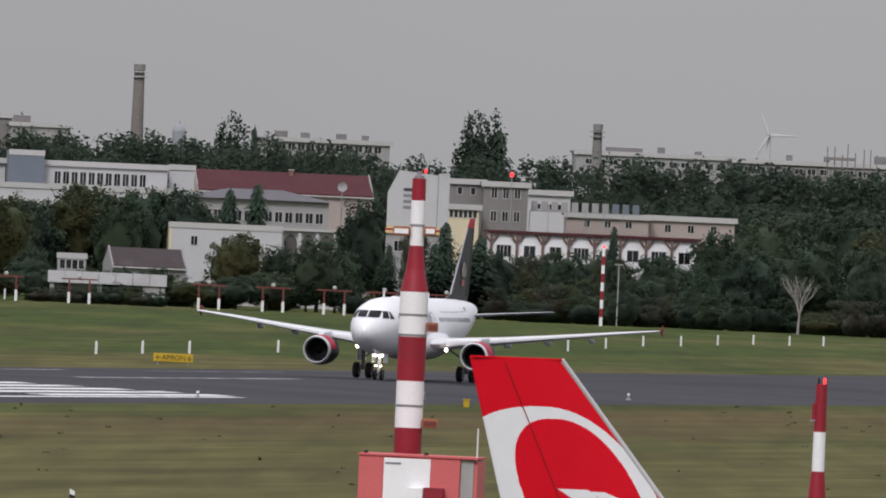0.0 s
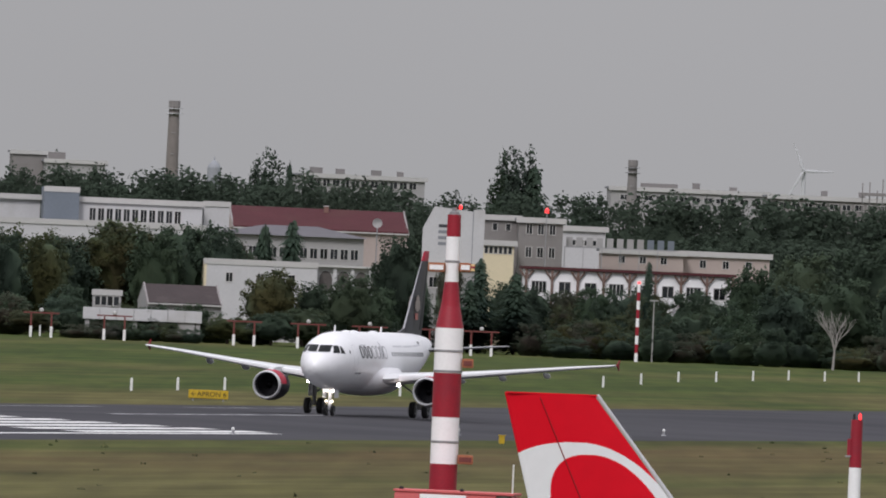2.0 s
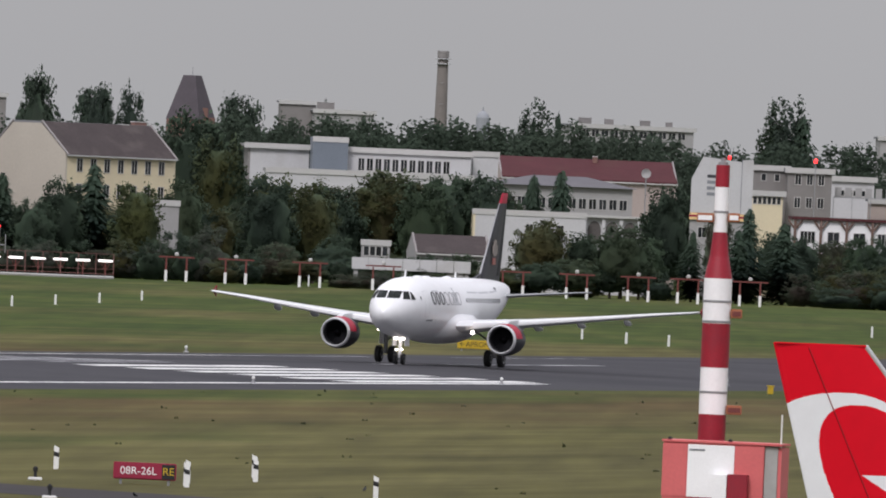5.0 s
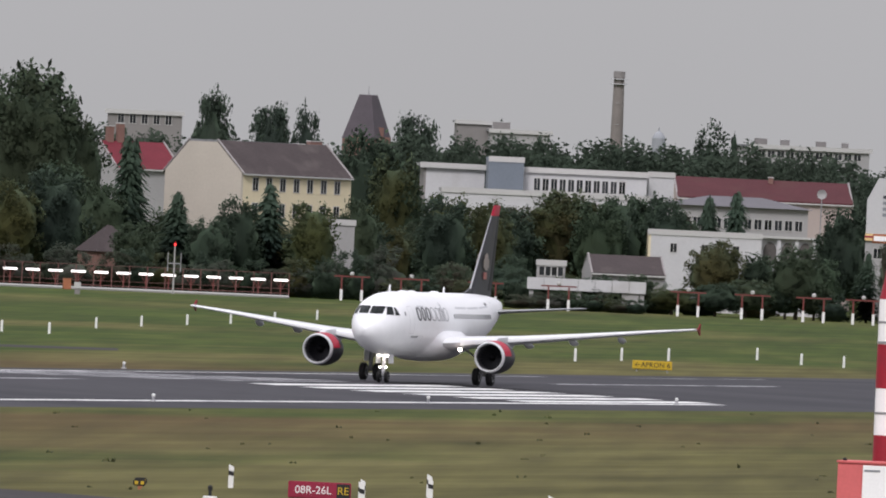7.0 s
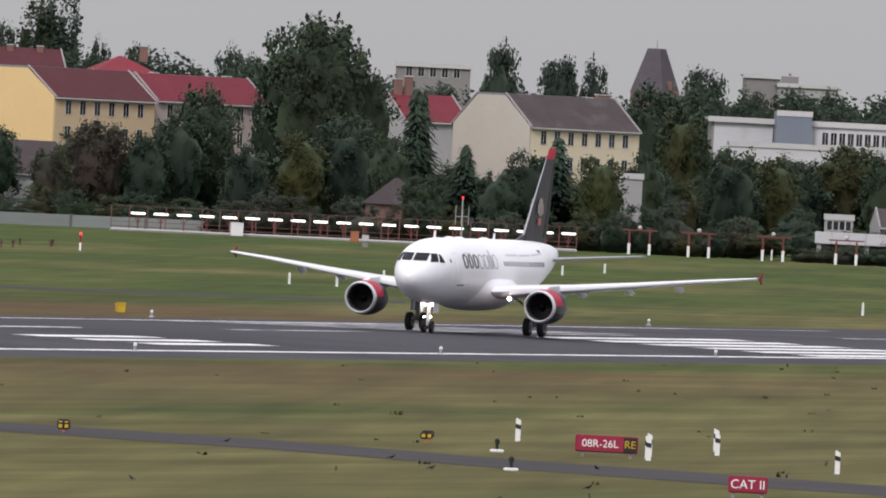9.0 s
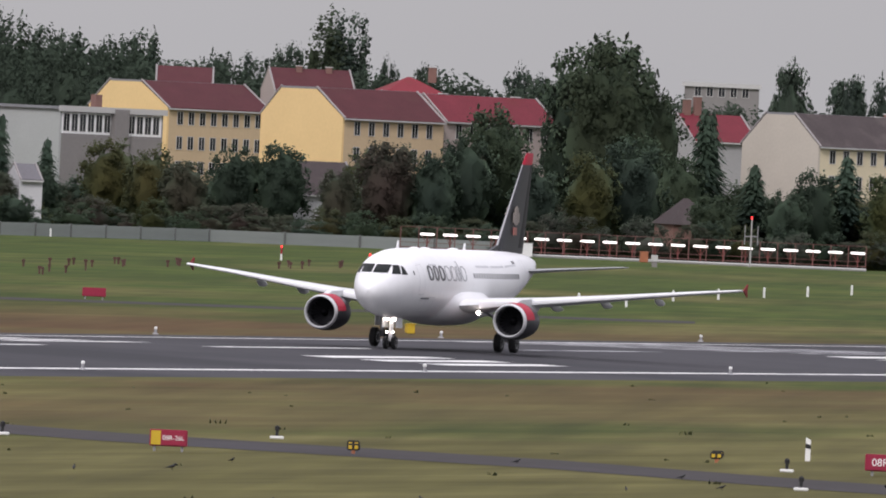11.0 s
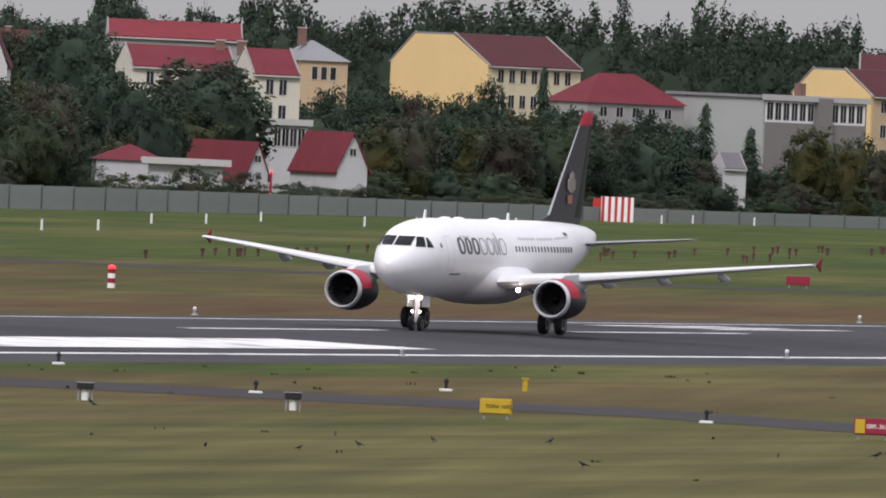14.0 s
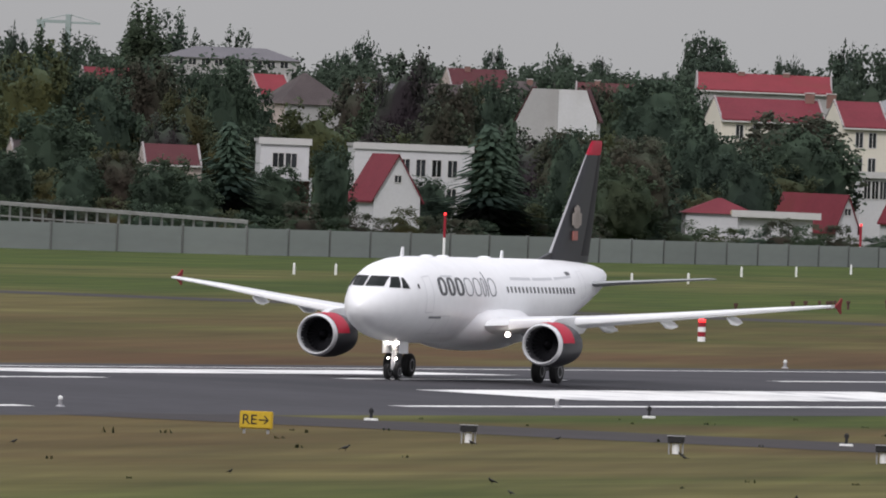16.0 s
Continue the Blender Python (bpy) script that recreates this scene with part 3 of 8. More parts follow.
def airliner():
    jet = thing("airliner", "white twin-jet airliner with charcoal tail rolling on the runway", "airplane")
    # fuselage
    st = [0.0, 0.05, 0.12, 0.25, 0.4, 0.65, 0.9, 1.2, 1.6, 2.0, 2.5, 3.0, 3.5, 4.1, 4.8, 5.5, 6.2, 8, 10, 12, 14, 16, 18, 20.5, 21.5, 22.5, 23.7, 25, 26.2, 27.5, 28.8, 30, 31, 32, 32.7, 33.3, 33.84]
    bm = tube(bmesh.new(), [((-a, 0, section(a)[0]), section(a)[1], section(a)[2], (0, 1, 0), (0, 0, 1)) for a in st], 48)
    bmesh.ops.recalc_face_normals(bm, faces=bm.faces[:])
    part("fuselage", bm, M["white_gloss"], jet, "glossy white fuselage", True)
    # belly fairing
    rings = []
    for a, w, h in ((9.9, 0.5, 0.4), (10.5, 1.5, 0.9), (11.4, 2.12, 1.16), (12.6, 2.38, 1.28), (14.5, 2.42, 1.32), (17.0, 2.36, 1.28), (18.6, 2.0, 1.08), (20.2, 1.3, 0.75), (21.4, 0.4, 0.35)):
        rings.append(((-a, 0, 2.72), w, h, (0, 1, 0), (0, 0, 1)))
    part("belly_fairing", tube(bmesh.new(), rings, 28), M["white_gloss"], jet, "rounded white belly fairing", True)
    # cockpit windows: two front, two side panes each
    for s in (0, 1):
        def pane(b0, b1, t0, t1, z0, z1):
            """A pane on the skin: from b0 to b1 metres aft at its sill, from t0 to t1 at its head."""
            bm = bmesh.new()
            grid = []
            for i in range(4):
                row = []
                for j in range(4):
                    k, h = i / 3, j / 3
                    a = (b0 + (b1 - b0) * k) * (1 - h) + (t0 + (t1 - t0) * k) * h
                    z = z0 + (z1 - z0) * h
                    cz, hw, hh = section(a)
                    y = (hw + 0.02) * math.sqrt(max(0.0, 1 - ((z - cz) / (hh + 0.02)) ** 2))
                    row.append(bm.verts.new((-a, y if s == 0 else -y, z)))
                grid.append(row)
            for i in range(3):
                for j in range(3):
                    bm.faces.new((grid[i][j], grid[i + 1][j], grid[i + 1][j + 1], grid[i][j + 1]))
            bmesh.ops.solidify(bm, geom=bm.faces[:], thickness=0.01)
            return bm
        def front():
            bm = bmesh.new()
            side = 1 if s == 0 else -1
            pts = []
            for y0, g_lo, g_hi in ((0.05, 0, 0), (0.42, 0, 0), (0.80, 0, 0)):
                for z in (4.43, 4.67, 4.91):
                    # where the skin reaches this height at this side distance
                    lo, hi = 0.5, 6.0
                    for _ in range(40):
                        mid_a = (lo + hi) / 2
                        cz, hw, hh = section(mid_a)
                        inside = (y0 / hw) ** 2 + ((z - cz) / hh) ** 2 < 1
                        lo, hi = (lo, mid_a) if inside else (mid_a, hi)
                    pts.append(bm.verts.new((-hi + 0.05, side * y0, z + 0.03)))
            for i in range(2):
                for j in range(2):
                    bm.faces.new((pts[i * 3 + j], pts[i * 3 + j + 1], pts[i * 3 + j + 4], pts[i * 3 + j + 3]))
            bmesh.ops.solidify(bm, geom=bm.faces[:], thickness=0.01)
            return bm
        part("windshield_pane", front(), M["glass_dark"], jet)
        part("cockpit_side_window", pane(1.52, 2.22, 2.1, 2.5, 4.40, 4.92), M["glass_dark"], jet)
        part("cockpit_side_window", pane(2.32, 2.9, 2.58, 2.76, 4.38, 4.88), M["glass_dark"], jet)
    for s in (0, 1):
        part("door_window", skin_patch(bmesh.new(), 3.62, 3.82, *((19, 26) if s == 0 else (161, 154)), 2, 2, 0.01), M["cabin_glass"], jet, "small dark window ahead of the door")
    # cabin windows on one shared mesh
    bm = bmesh.new()
    prism(bm, [(-0.105 + (0.03 if abs(i) else 0), z) for i, z in ((1, -0.15), (0, -0.1), (0, 0.1), (1, 0.15))] + [(0.105 - (0.03 if abs(i) else 0), z) for i, z in ((1, 0.15), (0, 0.1), (0, -0.1), (1, -0.15))], -0.01, 0.01)
    bmesh.ops.recalc_face_normals(bm, faces=bm.faces[:])
    me = bpy.data.meshes.new("cabin_window")
    bm.to_mesh(me)
    bm.free()
    me.materials.append(M["cabin_glass"])
    for s in (1, -1):
        for i in range(36):
            a = 6.3 + i * 0.533
            if a < 15.0 or a > 25.8:
                continue
            cz, hw, hh = section(a)
            z = 4.42
            y = hw * math.sqrt(max(0.0, 1 - ((z - cz) / hh) ** 2))
            w = new("cabin_window", me)
            w.parent = jet
            tilt = math.degrees(math.atan2((z - cz) / hh ** 2, y / hw ** 2))
            yaw = 0.0 if a < 21 else -s * 6.0
            w.matrix_basis = pose(-a, s * (y + 0.004), z, s * tilt, 0, yaw)
    # doors: thin grey outlines
    for s in (0, 1):
        for a0, a1, g0, g1 in ((4.35, 5.2, -16, 36), (26.6, 27.4, -10, 42), (5.9, 7.6, -50, -20)):
            bm = bmesh.new()
            for u0, u1, v0, v1 in ((a0, a1, g0, g0 + 0.8), (a0, a1, g1 - 0.8, g1), (a0, a0 + 0.035, g0, g1), (a1 - 0.035, a1, g0, g1)):
                skin_patch(bm, u0, u1, *((v0, v1) if s == 0 else (180 - v0, 180 - v1)), 2, 6, 0.008)
            part("door_outline", bm, M["logo_faint"], jet, "thin grey door seam")
    # livery: plain blocks where the lettering stands
    glyph = 5.9
    for i, w in enumerate((1.1, 0.98, 1.1, 1.12, 0.98, 0.5, 0.16, 0.98)):
        heavy = i < 3
        g0, g1 = 7.0, 33.0
        g_mid, g_half = (g0 + g1) / 2, (g1 - g0) / 2
        thick = 0.34 if heavy else 0.12
        bm = bmesh.new()
        if i == 6:
            skin_patch(bm, glyph, glyph + w, g0, 43.0, 1, 6, 0.009)
        else:
            # a rounded ring that lies on the skin
            n_seg = 20
            outer, inner = [], []
            for k in range(n_seg):
                c, s = math.cos(2 * math.pi * k / n_seg), math.sin(2 * math.pi * k / n_seg)
                c, s = math.copysign(abs(c) ** 0.75, c), math.copysign(abs(s) ** 0.75, s)
                mid_a, ka, kg = glyph + w / 2, 1 - thick / (w / 2), 1 - thick * (11.0 if heavy else 15.0) / g_half
                outer.append(bm.verts.new(skin(mid_a + c * w / 2, g_mid + s * g_half, 0.012)))
                inner.append(bm.verts.new(skin(mid_a + c * w / 2 * ka, g_mid + s * g_half * kg, 0.012)))
            for k in range(n_seg):
                j = (k + 1) % n_seg
                bm.faces.new((outer[k], outer[j], inner[j], inner[k]))
        part("livery_block", bm, M["logo_dark"] if heavy else M["logo_pale"], jet, "dark grey livery ring" if heavy else "thin grey livery mark")
        glyph += w + 0.13
    for k in range(3):
        part("livery_line", skin_patch(bmesh.new(), 16.2 + 3.1 * k, 19.0 + 3.1 * k, 31.0, 35.0, 4, 1, 0.008), M["logo_faint"], jet, "pale grey livery line")
    part("livery_line", skin_patch(bmesh.new(), 6.6, 8.2, 33, 36, 4, 1, 0.008), M["logo_faint"], jet, "pale grey livery line")
    part("flag_mark", skin_patch(bmesh.new(), 24.6, 25.3, 36, 43, 2, 2, 0.008), M["logo_dark"], jet, "small dark flag mark")
    part("livery_line", skin_patch(bmesh.new(), 4.9, 6.4, -24, -21, 3, 1, 0.008), M["logo_pale"], jet, "pale grey livery line")
    # aerials and lamps on the crown
    for a, h in ((5.5, 0.42), (19.2, 0.36)):
        bm = prism(bmesh.new(), [(-a, 5.86), (-a - 0.42, 5.86), (-a - 0.38, 5.9 + h), (-a - 0.16, 5.9 + h)], -0.025, 0.025)
        part("aerial", bm, M["white_gloss"], jet)
    for a in (9.0, 11.2, 17.0):
        part("aerial_fairing", tube(bmesh.new(), [((-a + k, 0, 5.84), w, h, (0, 1, 0), (0, 0, 1)) for k, w, h in ((0.5, 0.05, 0.04), (0.2, 0.3, 0.14), (-0.3, 0.3, 0.14), (-0.7, 0.05, 0.04))], 12), M["white_gloss"], jet, "", True)
    # wings
    for s in (1, -1):
        wing = [(-11.2, s * 1.4, 2.60, 7.0, 0.62, "z"), (-12.1, s * 3.2, 2.76, 5.9, 0.56, "z"), (-14.15, s * 6.4, 3.08, 4.05, 0.38, "z"), (-16.0, s * 10.0, 3.49, 3.05, 0.26, "z"), (-18.1, s * 14.2, 3.98, 2.1, 0.16, "z"), (-19.28, s * 16.98, 4.27, 1.5, 0.09, "z")]
        bm = aerofoil(bmesh.new(), wing, 18)
        part("wing", bm, M["wing_grey"], jet, "pale grey swept wing", True)
        # slat line: a bright leading edge strip
        edge = [(x + 0.04, y, z + 0.005, c * 0.13, t * 0.62, "z") for x, y, z, c, t, _ in wing[1:]]
        part("slat", aerofoil(bmesh.new(), edge, 10), M["white_gloss"], jet, "bright leading-edge slat", True)
        # tip fence
        fence = prism(bmesh.new(), [(-19.8, 4.27), (-20.3, 4.46), (-20.7, 4.66), (-20.82, 4.6), (-20.66, 4.27), (-20.74, 3.94), (-20.64, 3.9), (-20.3, 4.08)], s * 17.0 - 0.03, s * 17.0 + 0.03)
        bmesh.ops.recalc_face_normals(fence, faces=fence.faces[:])
        part("wingtip_fence", fence, M["fence_red"], jet, "red wingtip fence")
        part("wingtip_band", aerofoil(bmesh.new(), [(-18.88, s * 16.0, 4.165, 1.74, 0.112, "z"), (-19.32, s * 16.95, 4.265, 1.52, 0.092, "z")], 14), M["logo_pale"], jet, "marked wingtip band", True)
        # flap track fairings
        for y, xx, z, ln in ((6.6, -16.6, 2.78, 2.6), (9.3, -17.8, 3.08, 2.3), (12.2, -19.0, 3.38, 2.0)):
            bm = tube(bmesh.new(), [((xx + ln * 0.5, s * y, z + 0.1), 0.05, 0.05, (0, 1, 0), (0, 0, 1)), ((xx + ln * 0.15, s * y, z), 0.16, 0.21, (0, 1, 0), (0, 0, 1)), ((xx - ln * 0.2, s * y, z - 0.05), 0.15, 0.2, (0, 1, 0), (0, 0, 1)), ((xx - ln * 0.55, s * y, z - 0.1), 0.03, 0.04, (0, 1, 0), (0, 0, 1))], 12)
            part("flap_fairing", bm, M["wing_grey"], jet, "", True)
        # tailplane, with the shade of its underside and front put into the grey
        tail = [(-28.6, s * 0.8, 4.72, 3.6, 0.2, "z"), (-29.6, s * 2.4, 4.88, 2.75, 0.14, "z"), (-31.75, s * 6.22, 5.22, 1.35, 0.07, "z")]
        part("tailplane", aerofoil(bmesh.new(), tail, 14), M["tail_shade"], jet, "tailplane greyed to carry the shade of its underside", True)
        # engine
        ex, ey, ez = -9.75, s * 5.75, 1.92
        cowl = shifted(lathe_x([(-0.16, 1.0), (-0.5, 1.05), (-1.2, 1.085), (-2.0, 1.07), (-2.9, 0.97), (-3.4, 0.88), (-3.42, 0.83), (-2.0, 0.85)], 40), ex, ey, ez)
        for f in [f for f in cowl.faces if len(f.verts) > 4]:
            cowl.faces.remove(f)
        eng = part("engine", cowl, M["charcoal"], jet, "charcoal engine cowl with a red upper panel", True)
        lip = shifted(lathe_x([(-0.4, 0.835), (-0.14, 0.845), (-0.02, 0.875), (0.03, 0.92), (0.0, 0.962), (-0.1, 0.995), (-0.26, 1.02)], 40), ex, ey, ez)
        for f in [f for f in lip.faces if len(f.verts) > 4]:
            lip.faces.remove(f)
        part("inlet_lip", lip, M["metal"], eng, "polished metal inlet lip", True)
        duct = shifted(lathe_x([(-0.16, 0.843), (-0.4, 0.835), (-1.5, 0.83), (-1.56, 0.3), (-1.6, 0.02)], 32), ex, ey, ez)
        for f in [f for f in duct.faces if len(f.verts) > 4 and f.calc_center_median().x > ex - 1.0]:
            duct.faces.remove(f)
        part("inlet_duct", duct, M["duct"], eng, "dark inlet duct", True)
        # spinner and blades are near black: the inlet's depth shade is in their colour
        part("spinner", shifted(lathe_x([(-0.56, 0.01), (-0.64, 0.09), (-0.8, 0.19), (-1.05, 0.26)], 20), ex, ey, ez), M["dark"], eng, "", True)
        blade = mesh_of("fan_blade", [(-0.92, 0.24, -0.03), (-1.02, 0.24, 0.03), (-1.04, 0.81, 0.11), (-0.90, 0.81, -0.04)], [(0, 1, 2, 3)], M["fan"])
        for i in range(24):
            b = part("fan_blade", blade, None, eng)
            b.matrix_basis = pose(ex, ey, ez, 15 * i)
        # red upper cowl: a shell a little proud of the cowl
        shell = bmesh.new()
        prof = [(-0.3, 1.028), (-0.5, 1.05), (-1.2, 1.085), (-1.75, 1.078)]
        grid = [[shell.verts.new((ex + x, ey + (r + 0.008) * math.cos(g * DEG), ez + (r + 0.008) * math.sin(g * DEG))) for g in range(6, 175, 12)] for x, r in prof]
        for i in range(len(prof) - 1):
            for j in range(len(grid[0]) - 1):
                shell.faces.new((grid[i][j], grid[i][j + 1], grid[i + 1][j + 1], grid[i + 1][j]))
        part("red_cowl_panel", shell, M["red_gloss"], eng, "glossy red upper cowl", True)
        part("nozzle", shifted(lathe_x([(-3.0, 0.72), (-3.9, 0.55), (-4.3, 0.42), (-4.35, 0.34), (-3.6, 0.3)], 24), ex, ey, ez), M["dull_metal"], eng, "dull metal exhaust nozzle", True)
        pylon = prism(bmesh.new(), [(ex - 0.7, 2.92), (ex - 1.8, 3.16), (ex - 4.7, 3.26), (ex - 6.4, 3.0), (ex - 5.4, 2.5), (ex - 3.3, 2.25), (ex - 0.9, 2.84)], ey - 0.17, ey + 0.17)
        bmesh.ops.recalc_face_normals(pylon, faces=pylon.faces[:])
        part("pylon", pylon, M["wing_grey"], jet, "pale engine pylon")
        # main gear
        gear = part("main_gear", rod(bmesh.new(), (-16.1, s * 3.8, 0.6), (-15.9, s * 3.72, 2.9), 0.14, 0.17), M["dull_metal"], jet, "main gear strut")
        part("brace", rod(bmesh.new(), (-16.05, s * 3.75, 1.5), (-16.0, s * 2.2, 2.5), 0.07), M["dull_metal"], gear)
        part("gear_door", boxed(-16.8, -15.3, s * 4.02 - 0.03, s * 4.02 + 0.03, 1.25, 2.8), M["white_gloss"], gear, "white gear door")
        for dy in (-0.46, 0.46):
            w = lathe_x([(-0.2, 0.30), (-0.2, 0.5), (-0.14, 0.57), (0.14, 0.57), (0.2, 0.5), (0.2, 0.30)], 28)
            bmesh.ops.rotate(w, verts=w.verts[:], matrix=Matrix.Rotation(math.pi / 2, 3, "Z"))
            wheel = part("wheel", shifted(w, -16.11, s * 3.8 + dy, 0.57), M["black"], gear, "black tyre", True)
            h = lathe_x([(-0.19, 0.12), (-0.205, 0.3), (0.205, 0.3), (0.19, 0.12)], 20)
            bmesh.ops.rotate(h, verts=h.verts[:], matrix=Matrix.Rotation(math.pi / 2, 3, "Z"))
            part("hub", shifted(h, -16.11, s * 3.8 + dy, 0.57), M["dull_metal"], gear, "grey wheel hub", True)
        # root landing lamp
        lamp = shifted(lathe_x([(0.0, 0.13), (0.05, 0.12), (0.1, 0.02)], 16), -11.9, s * 3.25, 2.3)
        part("landing_lamp", lamp, M["lens"], jet, "lit landing lamp at the wing root", True)
    # fin and rudder
    fin = [(-25.75, 0, 5.75, 5.9, 0.30, "y"), (-27.5, 0, 7.6, 4.6, 0.24, "y"), (-29.8, 0, 10.0, 2.85, 0.16, "y"), (-30.8, 0, 11.05, 2.05, 0.12, "y")]
    part("rudder", aerofoil(bmesh.new(), [(x - 0.68 * c, y, z + (0.35 if n == 0 else 0), 0.335 * c, t * 0.64, a) for n, (x, y, z, c, t, a) in enumerate(fin)], 12), M["rudder"], jet, "black rudder", True)
    part("fin", aerofoil(bmesh.new(), fin, 16), M["charcoal"], jet, "glossy charcoal tail fin", True)
    part("fin_tip", aerofoil(bmesh.new(), [(-30.79, 0, 11.04, 2.06, 0.125, "y"), (-31.35, 0, 11.6, 1.7, 0.10, "y"), (-31.55, 0, 11.74, 1.45, 0.05, "y")], 16), M["red_gloss"], jet, "red fin tip", True)
    edge = [(x + 0.03, y, z, 0.16, t * 0.34, a) for x, y, z, c, t, a in fin]
    part("fin_leading_edge", aerofoil(bmesh.new(), edge, 10), M["dull_metal"], jet, "bright metal fin leading edge", True)
    part("dorsal_fillet", prism(bmesh.new(), [(-23.6, 5.7), (-26.6, 6.3), (-27.5, 5.6)], -0.09, 0.09), M["charcoal"], jet)
    for s in (1, -1):   # a plain oval of stripes for the emblem
        for k in range(5):
            w = 0.17
            x0 = -29.15 - 0.62 + k * 0.26
            hgt = (0.42, 0.72, 0.82, 0.72, 0.42)[k]
            bm = boxed(x0, x0 + w, s * 0.255 - 0.02, s * 0.255 + 0.02, 7.75 - hgt * 0.4, 7.75 + hgt)
            part("emblem_stripe", bm, M["emblem"], jet, "pale striped emblem bar")
        part("emblem_base", boxed(-29.3, -28.6, s * 0.262 - 0.02, s * 0.262 + 0.02, 6.85, 7.3), M["emblem_red"], jet, "reddish emblem base")
    # nose gear
    ng = part("nose_gear", rod(bmesh.new(), (-5.07, 0, 0.45), (-5.25, 0, 2.0), 0.11, 0.13), M["white_gloss"], jet, "white nose gear strut")
    part("drag_brace", rod(bmesh.new(), (-5.1, 0, 1.0), (-6.3, 0, 1.95), 0.06), M["dull_metal"], ng)
    for s in (1, -1):
        part("nose_gear_door", boxed(-5.9, -4.7, s * 0.42 - 0.02, s * 0.42 + 0.02, 1.25, 2.0), M["white_gloss"], ng, "nose gear door")
        w = lathe_x([(-0.11, 0.2), (-0.11, 0.34), (-0.07, 0.38), (0.07, 0.38), (0.11, 0.34), (0.11, 0.2)], 24)
        bmesh.ops.rotate(w, verts=w.verts[:], matrix=Matrix.Rotation(math.pi / 2, 3, "Z"))
        part("wheel", shifted(w, -5.07, s * 0.25, 0.38), M["black"], ng, "black nose tyre", True)
        h = lathe_x([(-0.10, 0.08), (-0.115, 0.2), (0.115, 0.2), (0.10, 0.08)], 16)
        bmesh.ops.rotate(h, verts=h.verts[:], matrix=Matrix.Rotation(math.pi / 2, 3, "Z"))
        part("hub", shifted(h, -5.07, s * 0.25, 0.38), M["dull_metal"], ng, "grey nose wheel hub", True)
        part("taxi_lamp", shifted(lathe_x([(0.0, 0.13), (0.05, 0.12), (0.1, 0.02)], 16), -4.95, s * 0.22, 1.78), M["lens"], ng, "lit nose gear lamp", True)
        part("turnoff_lamp", shifted(lathe_x([(0.0, 0.06), (0.03, 0.055), (0.05, 0.01)], 12), -4.95, s * 0.2, 1.0), M["lens"], ng, "small lit lamp", True)
    return jet


M["fence_red"] = material("dull_red_paint", (0.22, 0.008, 0.014), 0.5, spec=0.2, vary=0.06)
M["logo_faint"] = material("faint_grey_livery", (0.58, 0.59, 0.61), 0.35, vary=0.04)
M["tail_shade"] = material("shade_greyed_tailplane", (0.30, 0.31, 0.32), 0.45, vary=0.06, scale=0.5)
M["duct"] = material("inlet_lining", (0.045, 0.045, 0.05), 0.6, spec=0.2, vary=0.12, scale=2)
M["rudder"] = material("black_rudder_paint", (0.011, 0.011, 0.013), 0.5, spec=0.25, vary=0.15, scale=0.8)
M["fan"] = material("fan_blade", (0.02, 0.02, 0.023), 0.6, spec=0.08, vary=0.1, scale=3)
M["emblem"] = material("pale_emblem", (0.32, 0.28, 0.25), 0.4, vary=0.05)
M["emblem_red"] = material("reddish_emblem", (0.35, 0.12, 0.10), 0.4, vary=0.05)
jet = airliner()
JET_ROLL = [(0.0, -43.10), (0.5, -47.99), (1.0, -53.82), (1.5, -60.11), (2.0, -67.55), (2.5, -74.51), (3.0, -83.06), (3.5, -91.67), (4.0, -101.44), (4.2, -105.40), (4.9, -119.64), (5.6, -135.08), (6.3, -151.73), (6.5, -156.65), (7.0, -170.10), (7.5, -182.84), (8.0, -197.15), (8.5, -211.15), (8.7, -217.14), (9.2, -232.97), (9.8, -252.78), (10.3, -269.96), (10.8, -287.75), (11.0, -295.03), (11.5, -312.90), (12.0, -333.21), (12.5, -352.21), (13.0, -373.26), (13.5, -393.21), (14.0, -415.09), (14.5, -436.02), (15.0, -458.97), (15.5, -479.87), (16.0, -504.21), ]      # seconds, metres along the runway


def jet_pose(along):
    p = rw(along, 0.01, 0.0)
    return pose(p.x, p.y, 0.0, 0, 0, -89.55 - RW_AZ / DEG)


